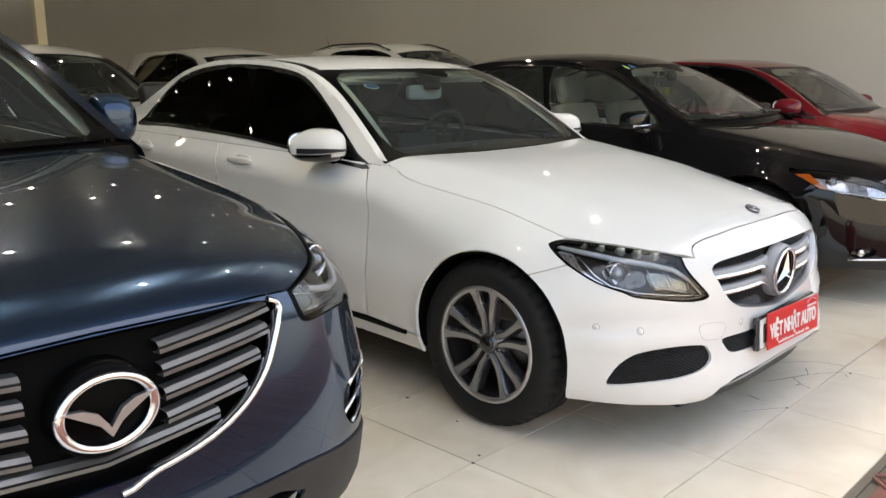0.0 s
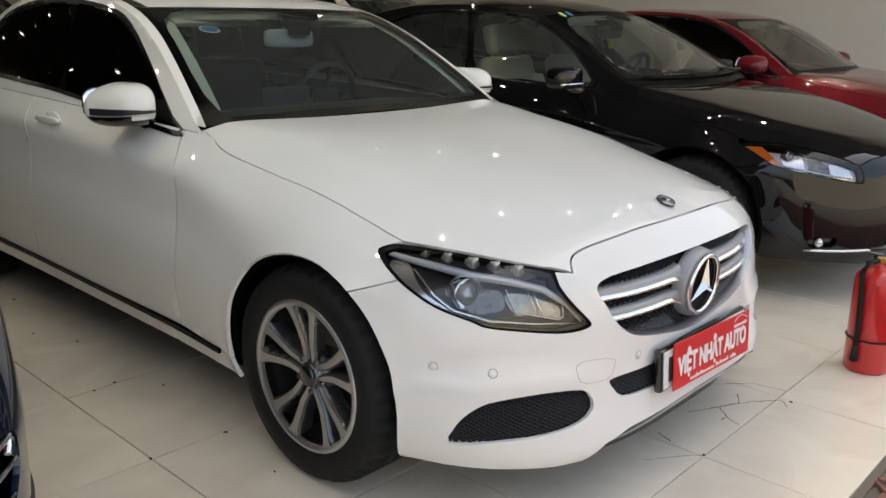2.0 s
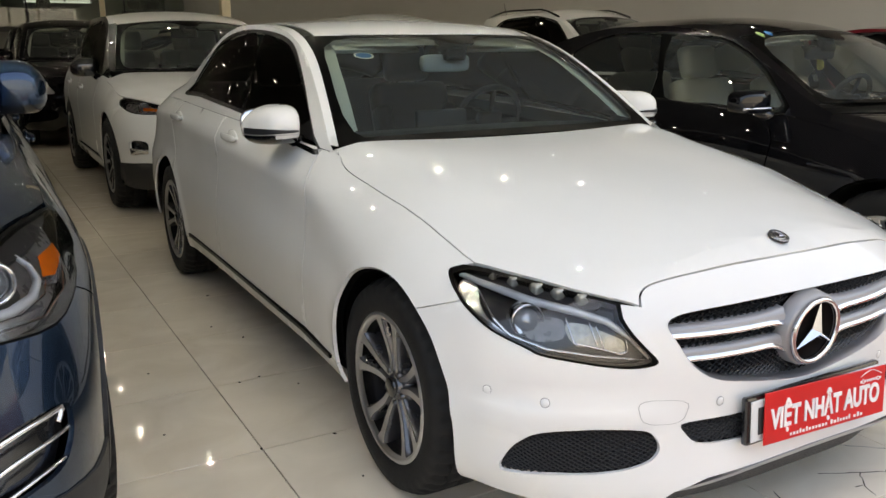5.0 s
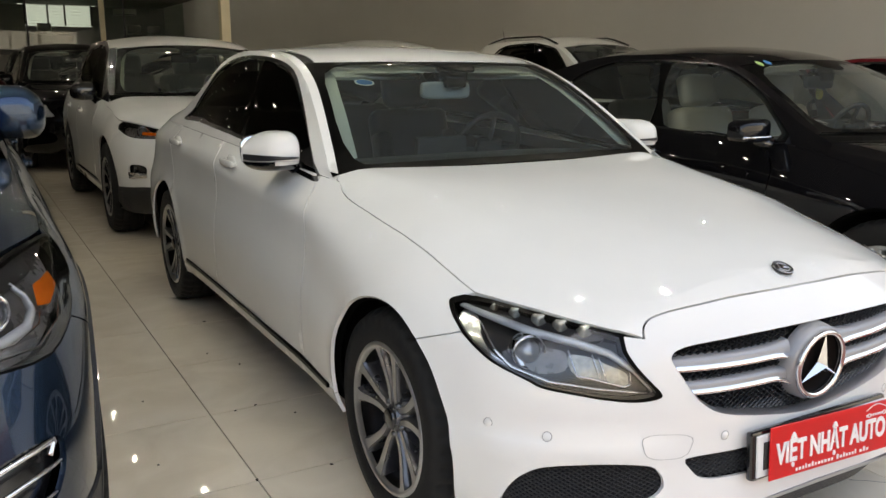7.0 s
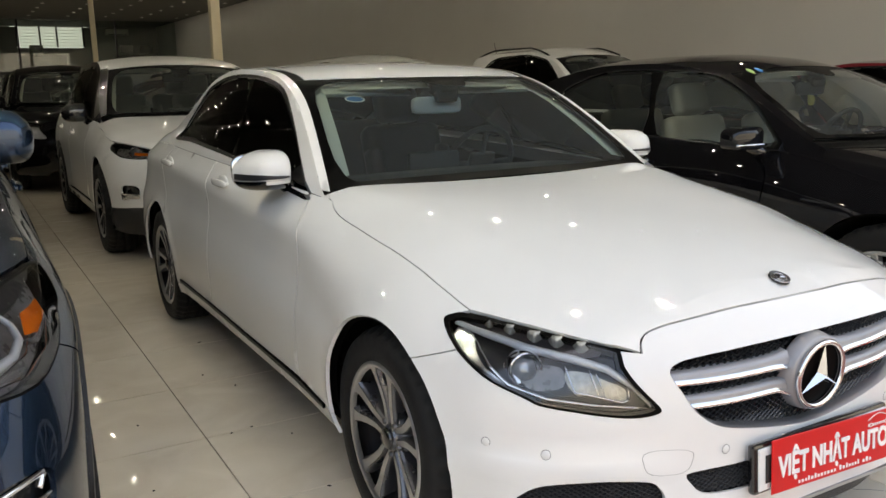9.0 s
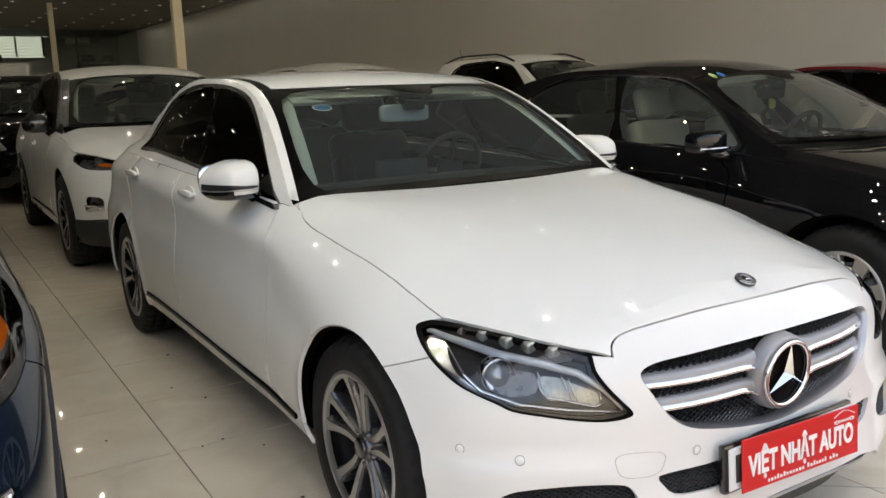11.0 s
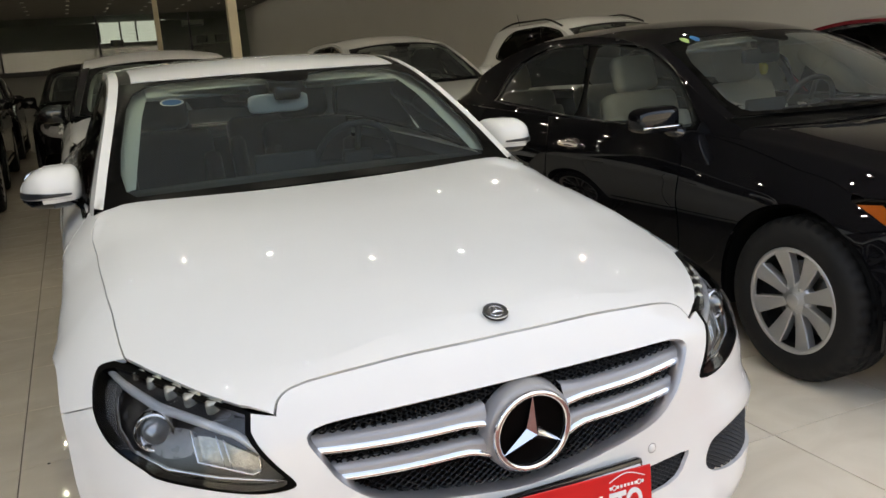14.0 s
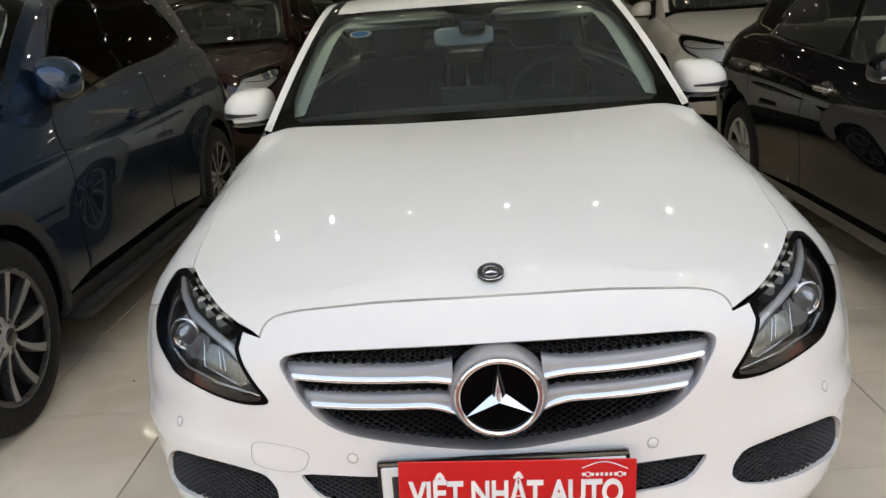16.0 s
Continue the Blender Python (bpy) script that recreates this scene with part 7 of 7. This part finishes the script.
# downlights
bm = bmesh.new()
lathe(bm, [(0.026, 0.0), (0.031, 0.0), (0.056, 0.004), (0.060, 0.0), (0.060, -0.015)], 16, Matrix.Rotation(radians(90), 4, "Y"))
bmesh.ops.recalc_face_normals(bm, faces=bm.faces[:])
lamp0 = part("downlight", bm, M_LETTER, None, "small round recessed ceiling downlight", "ceiling light", group="ceiling downlights")
bm = bmesh.new()
disc(bm, 0.026, -0.003, 16, Matrix.Rotation(radians(90), 4, "Y"))
part("bulb", bm, M_LIGHT, lamp0)
lamp0.matrix_basis = Matrix.Translation((1.5, 0.9, CEIL_Z - 0.016))
lamp1 = copy_thing(lamp0, Matrix.Translation((1.5, 4.5, CEIL_Z - 0.016)))
lamp2 = copy_thing(lamp0, Matrix.Translation((1.1, 9.35, CEIL_Z - 0.016)))
for lamp, glow in ((lamp1, M_LIGHTMID), (lamp2, M_LIGHTDIM)):
    for bulb in lamp.children:
        bulb.data = bulb.data.copy()
        bulb.data.materials[0] = glow
# three wide rows over the front cars, then a closer grid towards the office
for i in range(-7, 5):
    for y in (0.9, 4.5, 8.0):
        if i or y > 5:
            copy_thing(lamp0 if y < 1 else lamp1, Matrix.Translation((1.5 + 1.15 * i, y, CEIL_Z - 0.016)))
for i in range(-6, 5):
    for j in range(15):
        if i or j:
            copy_thing(lamp2, Matrix.Translation((1.1 + 1.36 * i, 9.35 + 1.75 * j, CEIL_Z - 0.016)))
# cream columns
for x, y, w in ((1.52, 10.15, 0.13), (2.08, 25.3, 0.14)):
    bm = bmesh.new()
    rbox(bm, (0, 0, CEIL_Z / 2), (w, w, CEIL_Z), 0.006, 1)
    c = part("column", bm, M_CREAM, None, "slim cream painted square column", "column", "structure")
    c.location = (x, y, 0)
# houses over the street
bm = bmesh.new()
rbox(bm, (0, -32, 5.0), (90, 6, 10.0), 0)
part("street_facade", bm, M_FACADE, None, "pale rendered house fronts across the street", "building", "structure")

# raised office at the far end: platform, glazed front, window with louvres, desks
M_PLATFORM = simple("black_platform_edge", (0.02, 0.02, 0.022), 0.4)
M_OFFICE = simple("office_wall_paint", (0.22, 0.22, 0.21), 0.7, vary=0.06, scale=1.0)
M_DAY = simple("daylight_backdrop", (0.80, 0.84, 0.88), 0.8, vary=0.05, emit=0.14)
M_STEEL = simple("dark_steel_frame", (0.03, 0.03, 0.032), 0.4, metal=0.6)
OFF_Y, OFF_Z = 36.0, 1.95
bm = bmesh.new()
rbox(bm, (-0.5, (OFF_Y + BACK_Y) / 2, OFF_Z - 0.1), (15.0, BACK_Y - OFF_Y, 0.2), 0)
part("office_floor", bm, M_PLATFORM, None, "raised office floor with a black edge", "platform", kind="structure")
wall("wall_office_front", (-0.5, OFF_Y + 0.2, (OFF_Z - 0.2) / 2), (15.0, 0.15, OFF_Z - 0.2), "grey wall below the raised office", M_OFFICE)
wall("wall_office_back_west", (-3.5, 40.1, 2.95), (9.0, 0.15, 2.0), "grey office back wall", M_OFFICE)
wall("wall_office_back_east", (5.4, 40.1, 2.95), (3.2, 0.15, 2.0), "grey office back wall", M_OFFICE)
wall("wall_office_sill", (2.4, 40.1, 2.5), (2.8, 0.15, 1.1), "grey office wall under the window", M_OFFICE)
for x in (-6.6, -2.9, 0.8, 4.5):
    bm = bmesh.new()
    rbox(bm, (x, OFF_Y + 0.03, (OFF_Z + CEIL_Z) / 2), (0.06, 0.06, CEIL_Z - OFF_Z), 0.004, 1)
    part("glazing_post", bm, M_STEEL, None, "dark steel post of the office glazing", "glazing bar", kind="structure")
for x in (-4.75, -1.05, 2.65, 5.75):
    bm = bmesh.new()
    w = 3.6 if x < 5 else 2.4
    rbox(bm, (x, OFF_Y + 0.03, (OFF_Z + CEIL_Z) / 2), (w, 0.01, CEIL_Z - OFF_Z - 0.02), 0)
    part("office_pane", bm, M_GLASS, None, "large clear glass pane of the raised office", "window", kind="structure")
win1 = thing("window_1", Matrix.Translation((2.4, 40.05, 3.55)), "louvred office window with bright daylight behind it", "window", kind="structure")
bm = bmesh.new()
rbox(bm, (0, 0.35, 0), (3.2, 0.02, 1.3), 0)
part("daylight_backdrop", bm, M_DAY, win1)
for x in (-1.36, -0.44, 0.26, 1.36):
    bm = bmesh.new()
    rbox(bm, (x, 0, 0), (0.08, 0.08, 0.92), 0.004, 1)
    part("window_frame", bm, M_STEEL, win1)
for x0, x1 in ((-1.30, -0.50), (-0.38, 0.20), (0.32, 1.30)):
    for k in range(7):
        bm = bmesh.new()
        rbox(bm, ((x0 + x1) / 2, 0, -0.40 + 0.135 * k), (x1 - x0, 0.09, 0.03), 0.003, 1)
        part("louvre", bm, M_LETTER, win1)
def desk(x, y, w, name="office_desk"):
    d = thing(name, Matrix.Translation((x, y, OFF_Z)), "dark office desk on the raised office floor", "desk")
    b = bmesh.new()
    rbox(b, (0, 0, 0.73), (w, 0.7, 0.04), 0.005, 1)
    part("desktop", b, M_DASH, d)
    for sg in (-1, 1):
        b = bmesh.new()
        rbox(b, (sg * (w / 2 - 0.03), 0, 0.355), (0.04, 0.64, 0.71), 0.003, 1)
        part("side_panel", b, M_DASH, d)
    b = bmesh.new()
    rbox(b, (0, -0.28, 0.42), (w - 0.1, 0.03, 0.56), 0.003, 1)
    part("front_panel", b, M_DASH, d)
    return d
def monitor(x, y, w=0.56, h=0.34):
    d = thing("monitor", Matrix.Translation((x, y, OFF_Z + 0.75)), "black computer monitor standing on the desk", "monitor")
    b = bmesh.new()
    rbox(b, (0, 0, 0.10 + h / 2), (w, 0.04, h), 0.006, 1)
    part("screen_case", b, M_PIANO, d)
    b = bmesh.new()
    rbox(b, (0, 0.02, 0.06), (0.06, 0.03, 0.12), 0.004, 1)
    rbox(b, (0, 0.02, 0.008), (0.22, 0.16, 0.016), 0.004, 1)
    part("stand", b, M_PIANO, d)
desk(5.9, 39.2, 2.0)
desk(1.9, 39.2, 1.9)
for x in (5.45, 6.3, 1.7):
    monitor(x, 39.2)
ac = thing("air_conditioner", Matrix.Translation((5.2, 39.9, 3.75)), "white wall-mounted split air conditioner", "air conditioner")
bm = bmesh.new()
rbox(bm, (0, 0, 0), (1.0, 0.24, 0.28), 0.03, 2)
part("case", bm, M_LETTER, ac)
bm = bmesh.new()
rbox(bm, (0, -0.115, -0.11), (0.86, 0.02, 0.05), 0.005, 1)
part("outlet", bm, M_LAMPGREY, ac)

# ---- fire extinguisher ----
M_EXT = simple("red_enamel", (0.55, 0.012, 0.015), 0.25, coat=0.6, vary=0.06)
ext = thing("fire_extinguisher", Matrix.Translation((1.165, -0.92, 0.0)) @ Matrix.Rotation(radians(-60), 4, "Z") @ Matrix.Diagonal((1, 1, 0.9, 1)), "red fire extinguisher with a black hose standing on the tiles", "fire extinguisher")
up_axis = Matrix.Rotation(radians(-90), 4, "Y")
bm = bmesh.new()
lathe(bm, [(0.001, 0.004), (0.078, 0.0), (0.084, 0.012), (0.085, 0.40), (0.080, 0.425), (0.062, 0.448), (0.035, 0.460), (0.024, 0.466), (0.024, 0.485)], 40, up_axis)
bmesh.ops.recalc_face_normals(bm, faces=bm.faces[:])
part("cylinder", bm, M_EXT, ext)
bm = bmesh.new()
rbox(bm, (0, 0, 0.50), (0.05, 0.05, 0.035), 0.008, 2)
part("valve", bm, simple("brass", (0.45, 0.30, 0.10), 0.3, metal=1.0), ext)
for dz, tilt in ((0.545, 14), (0.520, -6)):
    bm = bmesh.new()
    rbox(bm, (0.045, 0, 0), (0.15, 0.022, 0.010), 0.004, 1, Matrix.Translation((-0.02, 0, dz)) @ Matrix.Rotation(radians(-tilt), 4, "Y"))
    part("lever", bm, M_PIANO, ext)
bm = bmesh.new()
tube(bm, [(-0.02, -0.03, 0.50), (-0.06, -0.055, 0.495), (-0.078, -0.062, 0.45), (-0.070, -0.066, 0.33), (-0.066, -0.070, 0.20), (-0.066, -0.070, 0.13)], 0.011, 10)
tube(bm, [(-0.066, -0.070, 0.13), (-0.066, -0.070, 0.06)], lambda t: 0.011 + 0.006 * t, 10)
part("hose", bm, M_RUBBER, ext)
bm = bmesh.new()
torus(bm, 0.0865, 0.004, Matrix.Translation((0, 0, 0.15)) @ up_axis, 40, 6)
part("strap", bm, M_RUBBER, ext)
bm = bmesh.new()
rows = [[bm.verts.new((0.0858 * math.cos(a), 0.0858 * math.sin(a), z)) for a in (radians(-62 + 110 * i / 12) for i in range(13))] for z in (0.16, 0.33, 0.375)]
for k, (a, b) in enumerate(zip(rows, rows[1:])):
    for i in range(12):
        f = bm.faces.new((a[i], a[i + 1], b[i + 1], b[i]))
        f.smooth, f.material_index = True, k
part("paper_label", bm, [M_LETTER, M_STICKBLUE], ext, "white paper label with a blue head")
for z, w in ((0.31, 70), (0.29, 55), (0.275, 62), (0.255, 48), (0.24, 60), (0.22, 52)):
    bm = bmesh.new()
    rows = [[bm.verts.new((0.0864 * math.cos(a), 0.0864 * math.sin(a), q)) for a in (radians(-45 + w * i / 6) for i in range(7))] for q in (z, z + 0.006)]
    for i in range(6):
        bm.faces.new((rows[0][i], rows[0][i + 1], rows[1][i + 1], rows[1][i]))
    part("print_bar", bm, M_PLATEINK, ext)
# ---- floor tiles ----
def tile_mesh(w, d, h=0.012):
    b = bmesh.new()
    rbox(b, (0, 0, -h / 2), (w, d, h), 0.0012, 1)
    me = bpy.data.meshes.new("floor_tile")
    b.to_mesh(me)
    b.free()
    me.materials.append(M_TILE)
    return me


TILE = tile_mesh(PITCH - 0.004, PITCH - 0.004)
ROW_D = TY - 2 * PITCH - FRONT_Y - 0.025
CUT = tile_mesh(PITCH - 0.004, ROW_D - 0.004)
near, far = [], []
for i in range(-12, 14):
    x = TX + PITCH * (i + 0.5)
    if LEFT_X < x < RIGHT_X:
        o = new("floor_tile", CUT)
        o.parent = floor
        o.location = (x, TY - 2 * PITCH - ROW_D / 2, 0)
    for j in range(-2, 70):
        y = TY + PITCH * (j + 0.5)
        if LEFT_X < x < RIGHT_X and y < BACK_Y:
            (near if -4.0 < x < 3.4 and y < 9 and len(near) < 275 else far).append((x, y))
for x, y in near:
    o = new("floor_tile", TILE)
    o.parent = floor
    o.location = (x, y, 0)
bm = bmesh.new()
for x, y in far:
    h = (PITCH - 0.004) / 2
    bm.faces.new([bm.verts.new((x + a * h, y + b * h, -0.001)) for a, b in ((-1, -1), (1, -1), (1, 1), (-1, 1))])
part("far_floor_tiles", bm, M_TILE, floor, kind="stuff")

# red ribbed paving before the threshold
PAVE = bmesh.new()
rbox(PAVE, (0, 0, -0.012), (0.296, 0.296, 0.02), 0.002, 1)
for k in range(9):
    for sg in (1, -1):
        c = -0.13 + 0.0325 * k
        rbox(PAVE, (0, 0, 0), (0.19, 0.016, 0.006), 0.002, 1, Matrix.Translation((sg * 0.073, c * 0.85, 0.0)) @ Matrix.Rotation(sg * radians(45), 4, "Z"))
pave_me = bpy.data.meshes.new("paving_tile")
PAVE.to_mesh(pave_me)
PAVE.free()
pave_me.materials.append(M_PAVE)
for i in range(-12, 14):
    for j in range(0, 5):
        o = new("paving_tile", pave_me)
        o.parent = pavement
        o.location = (0.3 * i + 0.15, FRONT_Y - 0.03 - 0.15 - 0.3 * j, -0.006)
bm = bmesh.new()
for x in (-15, 9.3):
    w = 11.4 if x < 0 else 10.8
    rbox(bm, ((-15 - 3.6) / 2 if x < 0 else (4.2 + 15) / 2, FRONT_Y - 0.775, -0.016), (w, 1.49, 0.02), 0.002, 1)
part("far_paving", bm, M_PAVE, pavement, kind="stuff")

# hairline cracks and crumbs on the tiles
def crack(pts, w=0.0016):
    rng = random.Random(int(abs(pts[0][0]) * 1e4))
    fine = []
    for a, b in zip(pts, pts[1:]):
        n = max(2, int(math.dist(a, b) / 0.02))
        for i in range(n):
            t = i / n
            fine.append((a[0] + (b[0] - a[0]) * t + rng.uniform(-0.004, 0.004), a[1] + (b[1] - a[1]) * t + rng.uniform(-0.004, 0.004)))
    fine.append(pts[-1])
    b = bmesh.new()
    rows = []
    for i, p in enumerate(fine):
        q = fine[min(i + 1, len(fine) - 1)]
        o = fine[max(i - 1, 0)]
        d = Vector((q[0] - o[0], q[1] - o[1])).normalized()
        ww = w * rng.uniform(0.5, 1.6)
        rows.append([b.verts.new((p[0] + s * d.y * ww, p[1] - s * d.x * ww, 0.0007)) for s in (-1, 1)])
    for r, s in zip(rows, rows[1:]):
        b.faces.new((r[0], s[0], s[1], r[1]))
    bmesh.ops.recalc_face_normals(b, faces=b.faces[:])
    part("tile_crack", b, M_CRACK, floor)


M_CRACK = simple("dirty_crack", (0.06, 0.045, 0.03), 0.9, vary=0.4, scale=60)
crack([(0.30, -0.60), (0.42, -0.66), (0.55, -0.73), (0.634, -0.80)])
crack([(0.42, -0.66), (0.36, -0.72), (0.34, -0.77)])
crack([(0.36, -0.72), (0.33, -0.71)])
crack([(0.50, -0.70), (0.57, -0.66)])
crack([(0.52, -0.50), (0.60, -0.57), (0.70, -0.66), (0.72, -0.78)], 0.0011)
crack([(0.09, -0.60), (0.07, -0.66)], 0.002)
crack([(0.64, -0.79), (0.58, -0.84)], 0.0011)
crack([(-0.10, -0.66), (0.02, -0.74), (0.06, -0.785)], 0.0008)
M_CRUMB = simple("dirt_crumb", (0.05, 0.04, 0.03), 0.95, vary=0.4, scale=90)
for k, (x, y) in enumerate([(-0.894, 1.535), (-0.985, 1.752), (-0.869, 2.269), (-0.862, 0.893), (-0.94, 0.1), (-0.905, 0.416), (-1.16, 0.433), (-1.102, -0.157), (-1.061, 1.024), (-0.975, 1.042), (-1.16, -0.18), (0.06, -0.78), (0.64, -0.83), (-1.36, 1.3), (-1.42, 0.7)]):
    rng = random.Random(k)
    b = bmesh.new()
    egg(b, (0, 0, 0.0015), (rng.uniform(0.004, 0.011), rng.uniform(0.003, 0.005), 0.0022), 2.2, 8, Matrix.Rotation(rng.uniform(0, 3), 4, "Z"))
    o = part("dirt_crumb", b, M_CRUMB, None, "dark crumb of dirt lying on the tiles", "dirt", group="crumbs on the floor")
    o.location = (x, y, 0)
